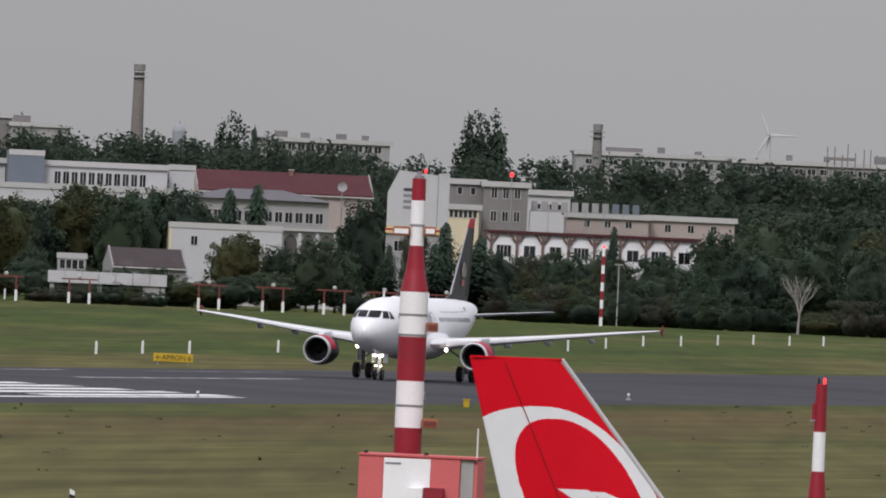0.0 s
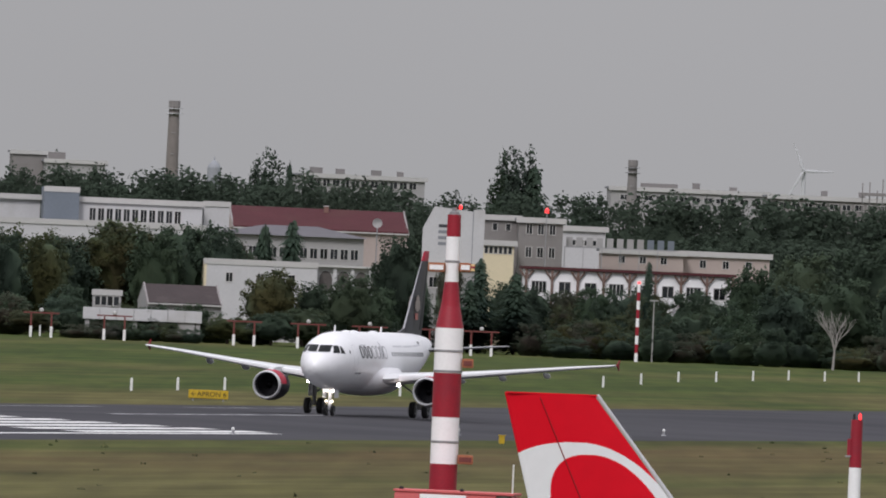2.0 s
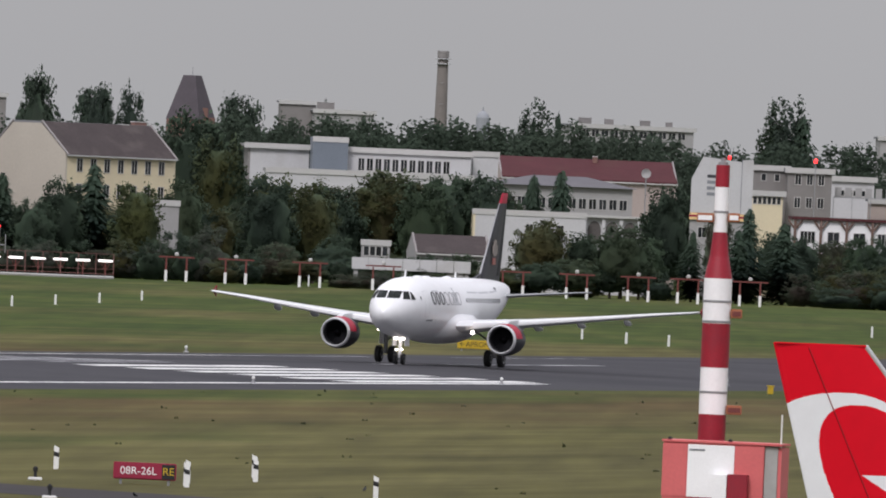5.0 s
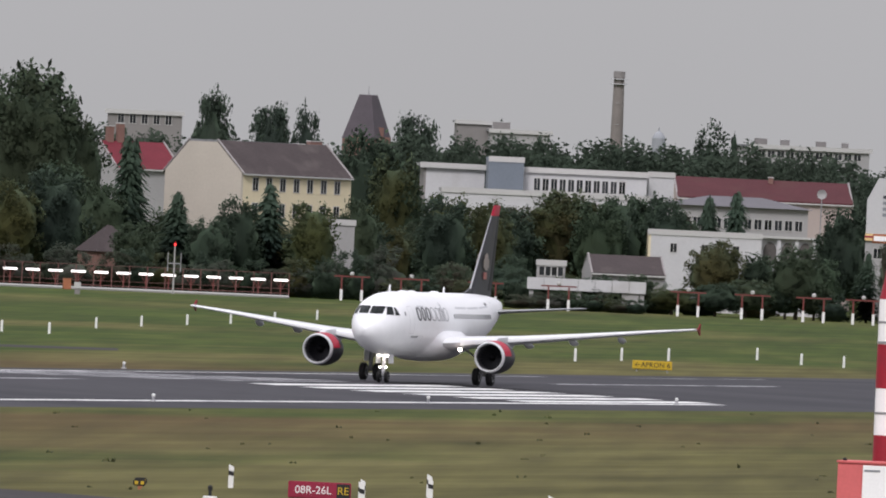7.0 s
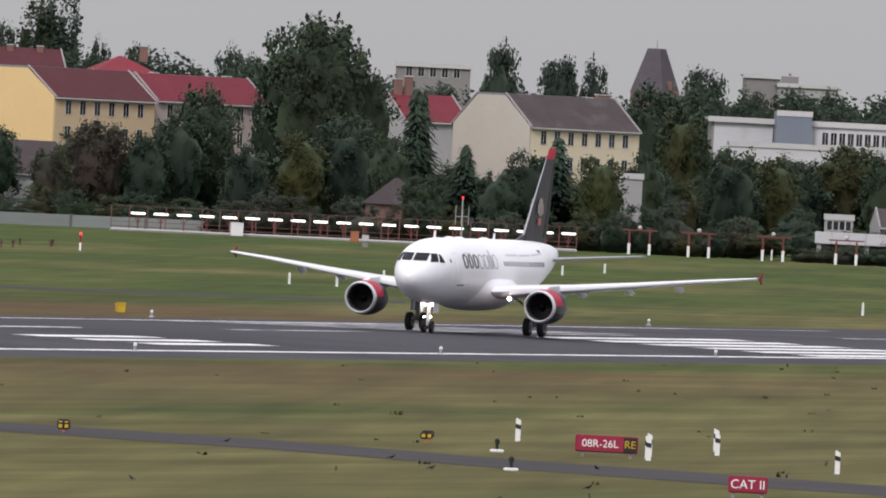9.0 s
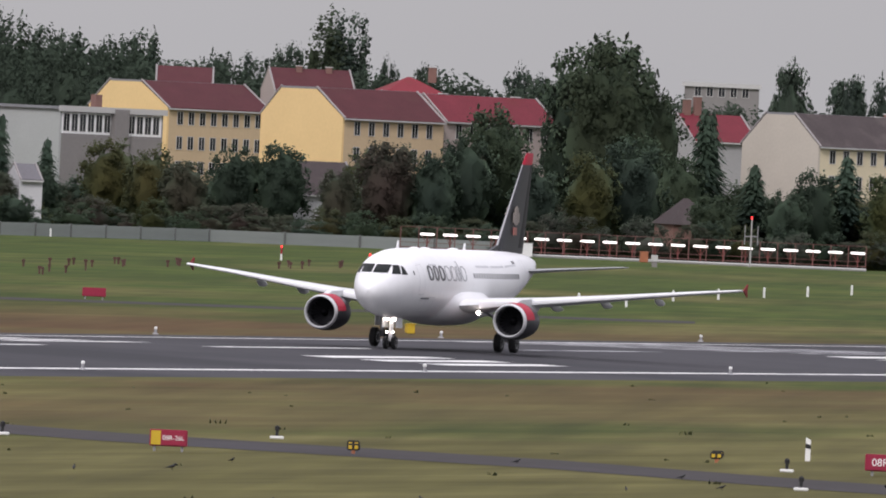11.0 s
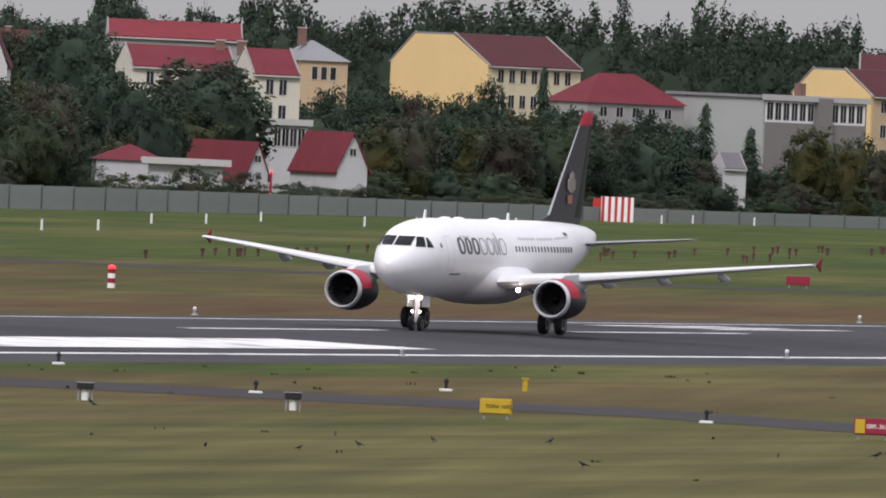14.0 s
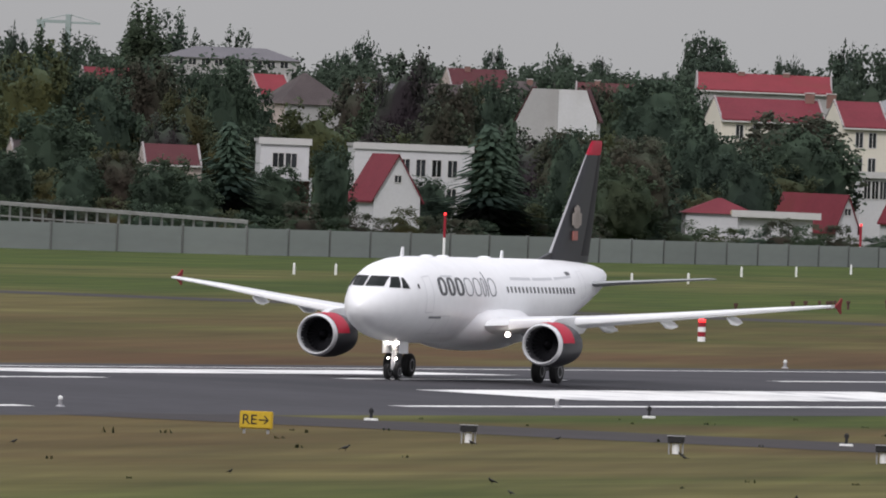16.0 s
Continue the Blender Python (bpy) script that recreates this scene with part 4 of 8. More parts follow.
# ---- on the near grass: the glide-path mast, its shelter, and a parked aircraft's tail ----
def glide_mast(base, z_top):
    """A tapered mast in red and white bands, with three side aerials."""
    x, y = base
    mast = thing("antenna_mast", "tall tapered antenna mast in red and white bands behind its shelter", "mast", pose(x, y, GRASS))
    bands = MAST_BANDS
    for z0, z1, r0, r1, red in bands:
        prof = [(z0, r0), (z1, r1)]
        part("band", lathe_z(prof, 28), M["mast_red"] if red else M["mast_white"], mast, "", True)
    for z, r in MAST_RINGS:
        part("joint_ring", lathe_z([(z - 0.05, r), (z - 0.04, r + 0.02), (z + 0.04, r + 0.02), (z + 0.05, r)], 28), M["dull_metal"], mast)
    for z, x0, x1 in MAST_ARMS:
        arm = part("aerial_box", boxed(x0, x1, -0.3, 0.3, z - 0.19, z + 0.19, bevel=0.03), M["orange"], mast, "orange side aerial box with a white frame")
        part("aerial_front", boxed(x0 + 0.06, x1 - 0.06, -0.33, -0.302, z - 0.1, z + 0.1), M["mast_white"] if z > 9 else M["rust_red"], arm)
    cap = part("lamp_cage", lathe_z([(MAST_TOP, 0.2), (MAST_TOP + 0.12, 0.2), (MAST_TOP + 0.14, 0.1), (MAST_TOP + 0.3, 0.1)], 12), M["dull_metal"], mast)
    part("obstruction_lamp", shifted(lathe_z([(0, 0.06), (0.12, 0.06), (0.16, 0.02)], 12), 0.25, 0, MAST_TOP + 0.24), M["red_lens"], mast, "small red obstruction lamp", True)
    return mast


MAST_TOP = 13.83
MAST_BANDS = ((12.92, 13.83, 0.291, 0.28, True), (11.05, 12.92, 0.291, 0.291, False), (10.05, 11.05, 0.396, 0.291, True), (9.14, 10.05, 0.582, 0.396, True), (7.28, 9.14, 0.582, 0.582, False),
              (5.46, 7.28, 0.582, 0.582, True), (3.52, 5.46, 0.571, 0.571, False), (0.0, 3.52, 0.56, 0.571, True))
MAST_RINGS = ((11.89, 0.291), (8.19, 0.582), (7.35, 0.582), (4.43, 0.571))
MAST_ARMS = ((11.67, 0.3, 0.78), (11.63, -1.0, -0.3), (7.71, 0.58, 1.05), (3.73, 0.56, 1.2))
glide_mast((-1.1, 782.0), MAST_TOP)


def shelter():
    """The equipment shelter in front of the mast: panels on a frame, with a rim and two cabinets."""
    s = thing("equipment_shelter", "boxy equipment shelter with faded red and white panels", "shelter", pose(-0.48, 778.2, GRASS, 0, 0, -7))
    h = 2.47
    part("body", boxed(-2.42, 1.75, -1.2, 1.6, 0.0, h - 0.1), M["box_red"], s)
    for x0, x1, m in ((-2.45, -1.45, "box_red"), (-1.41, 0.52, "mast_white"), (0.56, 1.72, "box_red")):
        part("panel", boxed(x0, x1, -1.235, -1.205, 0.15, h - 0.16, bevel=0.01), M[m], s)
    part("side_panel", boxed(1.76, 2.3, -1.1, 1.5, 0.0, h - 0.12, bevel=0.02), M["concrete"], s, "pale grey end panel")
    part("side_panel", boxed(2.31, 2.45, -1.05, 1.5, 0.0, h - 0.16), M["box_red"], s)
    part("roof_rim", boxed(-2.5, 2.48, -1.27, 1.65, h - 0.1, h, bevel=0.02), M["box_red"], s)
    part("name_plate", boxed(-1.35, -0.7, -1.25, -1.237, h - 0.42, h - 0.34), M["logo_pale"], s, "unreadable grey plate")
    part("cabinet", boxed(-0.3, 0.3, -1.75, -1.24, 0.0, 1.12, bevel=0.02), M["mast_white"], s, "white cabinet")
    part("cabinet", boxed(0.32, 1.15, -1.75, -1.24, 0.0, 1.15, bevel=0.02), M["mast_red"], s, "red cabinet")
    part("conduit", rod(bmesh.new(), (2.4, -1.0, 0.0), (2.4, -1.0, h + 1.2), 0.035), M["post"], s, "thin pale conduit")
    for x in (-2.2, 0.3):
        part("roof_light", shifted(lathe_z([(0, 0.09), (0.08, 0.09), (0.12, 0.03)], 10), x, -1.0, h), M["black"], s)
    return s


shelter()


def monitor_pole():
    p = thing("monitor_mast", "short red and white banded monitor mast on the grass", "mast", pose(15.85, 779.8, GRASS))
    part("band", lathe_z([(0, 0.42), (1.0, 0.38), (1.9, 0.33), (2.49, 0.27)], 24), M["mast_red"], p, "", True)
    part("band", lathe_z([(2.49, 0.26), (4.12, 0.25)], 24), M["mast_white"], p, "", True)
    part("band", lathe_z([(4.12, 0.25), (6.1, 0.235)], 24), M["mast_red"], p, "", True)
    # the glow of the red lens is added; this mast top is unlit
    for x in (-0.12, 0.12):
        part("lamp", shifted(lathe_z([(0, 0.05), (0.2, 0.05), (0.26, 0.02)], 10), x, 0, 6.1), M["red_lens"] if x > 0 else M["black"], p)
    part("bracket", boxed(-0.42, -0.2, -0.2, 0.2, 4.55, 4.62), M["dull_metal"], p)
    part("bracket", boxed(-0.36, -0.22, -0.12, 0.12, 4.62, 5.3), M["mast_red"], p)
    return p


monitor_pole()


def parked_tail():
    """A parked airliner of which only the tail fin shows; +X is its nose."""
    turn = 28.0
    k = 1 / math.cos(turn * DEG)
    t = thing("parked_airliner", "parked airliner with a red tail fin marked by a white ring", "airplane", pose(0.46, 275.0, GRASS, 0, 0, turn))
    top, foot = 10.35, 4.9
    te = lambda z: 0.265 * (top - z) * k
    le = lambda z: (1.38 + 0.775 * (top - z)) * k
    per_m = 121.7          # drawing units to the metre

    def colour(x, z):
        u, v = 832 + x / k * per_m, 632 + (top - z) * per_m
        X = u - 0.45 * (v - 715)
        outer = (abs(X - 962) / (143 if X > 962 else 213)) ** 2.2 + (max(0, 905 - v) / 190) ** 2.2 < 1
        X = u - 0.45 * (v - 740)
        inner = (abs(X - 984) / (100 if X > 984 else 109)) ** 2.3 + (max(0, 890 - v) / 154) ** 2.3 < 1
        if inner:
            wing_a = v > 860 and 993 + (v - 860) * 1.6 < u < 1046 + (v - 860) * 1.5
            wing_b = v > 863 and 1050 + (v - 863) * 1.7 < u < 1076 + (v - 863) * 2.6
            return 1 if wing_a or wing_b else 0
        return 1 if outer and v < 1250 else 0

    nx, fine, coarse = 220, 300, 12
    levels = [top - (top - 7.75) * j / fine for j in range(fine + 1)] + [7.75 - (7.75 - foot) * (j + 1) / coarse for j in range(coarse)]
    verts, faces, index = [], [], []
    for side in (-1, 1):
        base = len(verts)
        for z in levels:
            x0, x1 = te(z), le(z) - 0.03
            for i in range(nx + 1):
                q = i / nx
                th = (0.05 + 0.028 * (top - z)) * (1 - (2 * q - 1.15) ** 2 * 0.75)
                verts.append((x0 + (x1 - x0) * q, side * max(th, 0.012), z))
        for j in range(len(levels) - 1):
            z = (levels[j] + levels[j + 1]) / 2
            for i in range(nx):
                a = base + j * (nx + 1) + i
                q = (a, a + 1, a + nx + 2, a + nx + 1)
                faces.append(q if side > 0 else q[::-1])
                index.append(colour(te(z) + (le(z) - 0.03 - te(z)) * (i + 0.5) / nx, z))
    part("tail_fin", mesh_of("tail_fin", verts, faces, [M["fin_red"], M["fin_white"]], index, True), None, t, "red tail fin with a white ring")
    bm = bmesh.new()
    rod(bm, (le(foot) - 0.02, 0, foot), (le(top) - 0.05, 0, top), 0.09, 0.045, 10)
    part("leading_edge", bm, M["metal"], t, "bare metal leading edge", True)
    part("tip_cap", boxed(te(top) + 0.02, le(top) - 0.05, -0.045, 0.045, top - 0.01, top + 0.02, bevel=0.008), M["fin_red"], t)
    for z0, z1 in ((top, 7.6),):
        for side in (-1, 1):
            bm = bmesh.new()
            p = lambda z: (te(z) + (le(z) - te(z)) * 0.34, side * ((0.05 + 0.028 * (top - z)) * 0.84 + 0.006), z)
            rod(bm, p(z1), p(z0 - 0.05), 0.008, 0.008, 6)
            part("rudder_seam", bm, M["fin_seam"], t, "thin rudder seam")
    # body, wings and wheels below the view
    rings = [((-0.9, 0, 4.5), 0.2, 0.25), ((1.5, 0, 4.2), 0.9, 0.9), ((5.5, 0, 3.55), 1.6, 1.6), ((9, 0, 3.3), 1.75, 1.8), ((26, 0, 3.3), 1.75, 1.8), ((29, 0, 3.15), 1.3, 1.4), ((30.5, 0, 3.0), 0.2, 0.2)]
    part("fuselage", tube(bmesh.new(), [(c, a, b, (0, 1, 0), (0, 0, 1)) for c, a, b in rings], 32), M["fin_white"], t, "", True)
    for s in (1, -1):
        part("wing", aerofoil(bmesh.new(), [(20.5, s * 1.2, 2.5, 6.0, 0.4, "z"), (16.5, s * 6, 2.9, 3.6, 0.25, "z"), (12.5, s * 14.5, 3.5, 1.3, 0.09, "z")], 14), M["wing_grey"], t, "", True)
        part("main_gear", rod(bmesh.new(), (15.0, s * 3.2, 0.0), (15.0, s * 3.2, 2.5), 0.3, 0.12, 14), M["black"], t)
    part("nose_gear", rod(bmesh.new(), (26.0, 0, 0.0), (26.0, 0, 1.6), 0.26, 0.1, 14), M["black"], t)
    return t


M["fin_seam"] = material("dark_red_seam", (0.28, 0.01, 0.015), 0.5, vary=0.05)
parked_tail()


# ---- buildings ----
WINDOW_MESHES = {}


def window_mesh(w, h):
    """Meshes of a window: a frame in one piece, its upright bar and its pane."""
    key = (round(w, 2), round(h, 2))
    if key not in WINDOW_MESHES:
        t, made = 0.07, []
        ring = lambda y: [[(-w / 2, y, 0), (w / 2, y, 0), (w / 2, y, h), (-w / 2, y, h)], [(-w / 2 + t, y, t), (w / 2 - t, y, t), (w / 2 - t, y, h - t), (-w / 2 + t, y, h - t)]]
        verts = [v for y in (-0.06, 0.0) for loop in ring(y) for v in loop]
        faces = []
        for k in range(4):
            n = (k + 1) % 4
            faces += [(k, n, 4 + n, 4 + k), (4 + k, 4 + n, 12 + n, 12 + k), (8 + n, n, k, 8 + k)]
        made.append(mesh_of("window", verts, faces, M["frame"]))
        for nm, m, dims in (("mullion", "frame", (-0.03, 0.03, -0.055, 0.0, t, h - t)), ("pane", "pane", (-w / 2 + 0.03, w / 2 - 0.03, -0.03, 0.0, 0.03, h - 0.03))):
            bm = box(bmesh.new(), *dims)
            me = bpy.data.meshes.new(nm)
            bm.to_mesh(me)
            bm.free()
            me.materials.append(M[m])
            made.append(me)
        WINDOW_MESHES[key] = made
    return WINDOW_MESHES[key]


def add_window(house, m, w, h, bars=True):
    meshes = window_mesh(w, h)
    a = new("window", meshes[0])
    a.parent, a.matrix_basis = house, m
    new("pane", meshes[2]).parent = a
    if bars and w > 0.8:
        new("mullion", meshes[1]).parent = a
    return a


def building(name, label, category, corner, az, length, depth, eave, rise=0.0, wall="w_white", end="", roof="r_red", rows=(), cols=0, win=(1.1, 1.6), form="gable",
             margin=1.2, end_rows=(), end_cols=0, chimneys=(), bars=True, ridge=0.5, eave_out=0.35, flat_top=0.0):
    """A house with its near corner at a place: the front runs off along the azimuth az, the end wall goes back from the same corner.
    form: gable, hip or flat; ridge: where the ridge lies over the depth; rows: sill heights of the windows."""
    x, y = corner[0], corner[1]
    h = thing(name, label, category, pose(x, y, GRASS, 0, 0, 90 - az))
    we = end or wall
    top = eave + rise
    yr0, yr1 = depth * ridge - flat_top / 2, depth * ridge + flat_top / 2
    # front, back and far walls
    part("wall", boxed(0.3, length - 0.3, 0, 0.3, 0, eave), M[wall], h)
    part("wall", boxed(0.3, length - 0.3, depth - 0.3, depth, 0, eave), M[wall], h)
    outline = [(0, 0), (depth, 0), (depth, eave)] + ([(yr1, top), (yr0, top)] if form == "gable" and rise and flat_top else [(depth * ridge, top)] if form == "gable" and rise else []) + [(0, eave)]
    for x0, m, nm in ((0.0, we, "end_wall"), (length - 0.3, wall, "end_wall")):
        bm = bmesh.new()
        a = [bm.verts.new((x0, p, z)) for p, z in outline]
        b = [bm.verts.new((x0 + 0.3, p, z)) for p, z in outline]
        bm.faces.new(a[::-1])
        bm.faces.new(b)
        for i in range(len(a)):
            j = (i + 1) % len(a)
            bm.faces.new((a[i], a[j], b[j], b[i]))
        part(nm, bm, M[m], h, "blank end wall" if x0 == 0 and not end_cols else "")
    o = eave_out
    if form == "gable" and rise:
        for side in (0, 1):
            bm = bmesh.new()
            y_e, y_r = (-o, yr0) if side == 0 else (depth + o, yr1)
            z_e = eave - o * rise / max(0.5, (yr0 if side == 0 else depth - yr1))
            q = [(0.05, y_e, z_e), (length - 0.05, y_e, z_e), (length - 0.05, y_r, top), (0.05, y_r, top)]
            lo = [bm.verts.new(p) for p in q]
            hi = [bm.verts.new((p[0], p[1], p[2] + 0.22)) for p in q]
            bm.faces.new(lo[::-1])
            bm.faces.new(hi)
            for i in range(4):
                bm.faces.new((lo[i], lo[(i + 1) % 4], hi[(i + 1) % 4], hi[i]))
            bmesh.ops.recalc_face_normals(bm, faces=bm.faces[:])
            part("roof", bm, M[roof], h)
        if flat_top:
            part("roof_ridge", boxed(0.05, length - 0.05, yr0, yr1, top + 0.02, top + 0.25), M["r_felt"], h)
        for x0 in (-0.06, length - 0.25):        # verge trims
            for p, q in (((-o, eave - 0.2), (yr0, top + 0.2)), ((depth + o, eave - 0.2), (yr1, top + 0.2))):
                part("verge", rod(bmesh.new(), (x0 + 0.15, p[0], p[1] + 0.12), (x0 + 0.15, q[0], q[1] + 0.1), 0.13, 0.13, 6), M["verge"], h, "dull roof verge")
    elif form == "hip" and rise:
        bm = bmesh.new()
        inset = min(depth / 2, length / 2 - 0.2)
        b = [bm.verts.new(p) for p in ((-o, -o, eave), (length + o, -o, eave), (length + o, depth + o, eave), (-o, depth + o, eave))]
        r = [bm.verts.new(p) for p in ((inset, depth / 2, top), (length - inset, depth / 2, top))]
        for f in ((b[0], b[1], r[1], r[0]), (b[1], b[2], r[1]), (b[2], b[3], r[0], r[1]), (b[3], b[0], r[0]), (b[3], b[2], b[1], b[0])):
            bm.faces.new(f)
        part("roof", bm, M[roof], h)
    else:
        part("roof", boxed(-o, length + o, -o, depth + o, eave, eave + 0.35), M[roof], h)
        part("parapet", boxed(-o - 0.05, length + o + 0.05, -o - 0.05, -o + 0.1, eave - 0.25, eave + 0.45), M["trim"], h)
    part("gutter", boxed(0.0, length, -o - 0.12, -o + 0.02, eave - 0.28, eave - 0.1), M["trim"], h) if form == "gable" and rise else None
    if cols:
        for z in rows:
            for i in range(cols):
                wx = margin + (length - 2 * margin) * (i + 0.5) / cols
                add_window(h, pose(wx, -0.002, z), win[0], win[1], bars)
    if end_cols:
        for z in end_rows:
            for i in range(end_cols):
                wy = margin + (depth - 2 * margin) * (i + 0.5) / end_cols
                add_window(h, pose(-0.002, wy, z, 0, 0, -90), win[0], win[1], bars)
    for cx, cy, cw, ch in chimneys:
        base = eave + rise * (1 - abs(cy - depth * ridge) / (depth / 2)) - 0.4 if rise else eave
        c = part("chimney", boxed(cx - cw / 2, cx + cw / 2, cy - 0.35, cy + 0.35, base, base + ch + 0.4), M["w_brick" if rise else "w_grey"], h)
        part("chimney_cap", boxed(cx - cw / 2 - 0.06, cx + cw / 2 + 0.06, cy - 0.41, cy + 0.41, base + ch + 0.4, base + ch + 0.52), M["trim"], c)
    return h


# ---- trees ----
ICO_V = np.array([(x * 0.5257, 0, z * 0.8507) for x, z in ((-1, 1), (1, 1), (-1, -1), (1, -1))] + [(0, z * 0.8507, x * 0.5257) for z, x in ((1, 1), (1, -1), (-1, 1), (-1, -1))] + [(z * 0.8507, x * 0.5257, 0) for z, x in ((1, 1), (-1, 1), (1, -1), (-1, -1))])
ICO_F = [(a, b, c) for a, b, c in itertools.combinations(range(12), 3) if max(np.linalg.norm(ICO_V[a] - ICO_V[b]), np.linalg.norm(ICO_V[b] - ICO_V[c]), np.linalg.norm(ICO_V[a] - ICO_V[c])) < 1.2]
ICO_F = [f if np.dot(np.cross(ICO_V[f[1]] - ICO_V[f[0]], ICO_V[f[2]] - ICO_V[f[0]]), ICO_V[f[0]]) > 0 else (f[0], f[2], f[1]) for f in ICO_F]


def finer(verts, faces):
    """A ball with each triangle cut in four."""
    verts, mid_of, out = [tuple(v) for v in verts], {}, []
    for f in faces:
        m = []
        for a, b in ((f[0], f[1]), (f[1], f[2]), (f[2], f[0])):
            key = (min(a, b), max(a, b))
            if key not in mid_of:
                v = np.array(verts[a]) + np.array(verts[b])
                mid_of[key] = len(verts)
                verts.append(tuple(v / np.linalg.norm(v)))
            m.append(mid_of[key])
        out += [(f[0], m[0], m[2]), (f[1], m[1], m[0]), (f[2], m[2], m[1]), tuple(m)]
    return np.array(verts), out


BALL_V, BALL_F = finer(ICO_V, ICO_F)


BALL_FINE_V, BALL_FINE_F = finer(BALL_V, BALL_F)


def foliage_mass(rng, centres, radii, per, size, cores, squash=1.0, flat=1.0, fine=True):
    """Small bent leaf clumps spread through many lobes over a dense uneven heart (cores: centre, half width, half height);
    flat lowers the clumps of crowns that are set up tall. Returns vertices, triangles and quads."""
    verts, tris, quads = [], [], []
    bv, bf = (BALL_FINE_V, BALL_FINE_F) if fine else (BALL_V, BALL_F)
    for c, w, h in cores:
        k = len(verts)
        verts += list(np.array(c) + bv * (1.0 + 0.34 * (rng.random((len(bv), 1)) - 0.5)) * np.array([w, w, h]))
        tris += [(k + a, k + b, k + e) for a, b, e in bf]
    low = np.array([1, 1, flat])
    for c, r in zip(centres, radii):
        n = per(r)
        d = rng.normal(size=(n, 3))
        d /= np.linalg.norm(d, axis=1)[:, None]
        p = c + d * (r * (0.35 + 0.85 * rng.random(n)))[:, None] * np.array([1, 1, squash])
        sz = size * (0.5 + 0.9 * rng.random(n))[:, None]
        u = np.cross(d, rng.normal(size=(n, 3)))
        u /= np.linalg.norm(u, axis=1)[:, None] + 1e-9
        v = np.cross(d, u) + d * (0.7 * rng.normal(size=(n, 1)))
        a, b, bend = u * sz * low, v * sz * low, d * sz * 0.35 * low
        k = len(verts)
        verts += list(np.stack([p - a, p - b - bend, p + a, p + b * 1.1 - bend], 1).reshape(-1, 3))
        quads += [(k + 4 * m, k + 4 * m + 1, k + 4 * m + 2, k + 4 * m + 3) for m in range(n)]
    return verts, tris, quads


def trunk_mesh(rng, height, r, limbs, reach):
    bm = bmesh.new()
    pts = [Vector((0.15 * rng.normal() * i / 4, 0.15 * rng.normal() * i / 4, height * i / 4)) for i in range(5)]
    for i in range(4):
        rod(bm, pts[i], pts[i + 1], r * (1 - 0.2 * i), r * (0.8 - 0.2 * i), 8)
    for _ in range(limbs):
        z = height * (0.35 + 0.55 * rng.random())
        g = 2 * math.pi * rng.random()
        rod(bm, (0, 0, z), (reach * math.cos(g), reach * math.sin(g), z + reach * (0.5 + 0.6 * rng.random())), r * 0.38, r * 0.1, 5)
    me = bpy.data.meshes.new("trunk")
    bm.to_mesh(me)
    bm.free()
    me.materials.append(M["bark"])
    return me


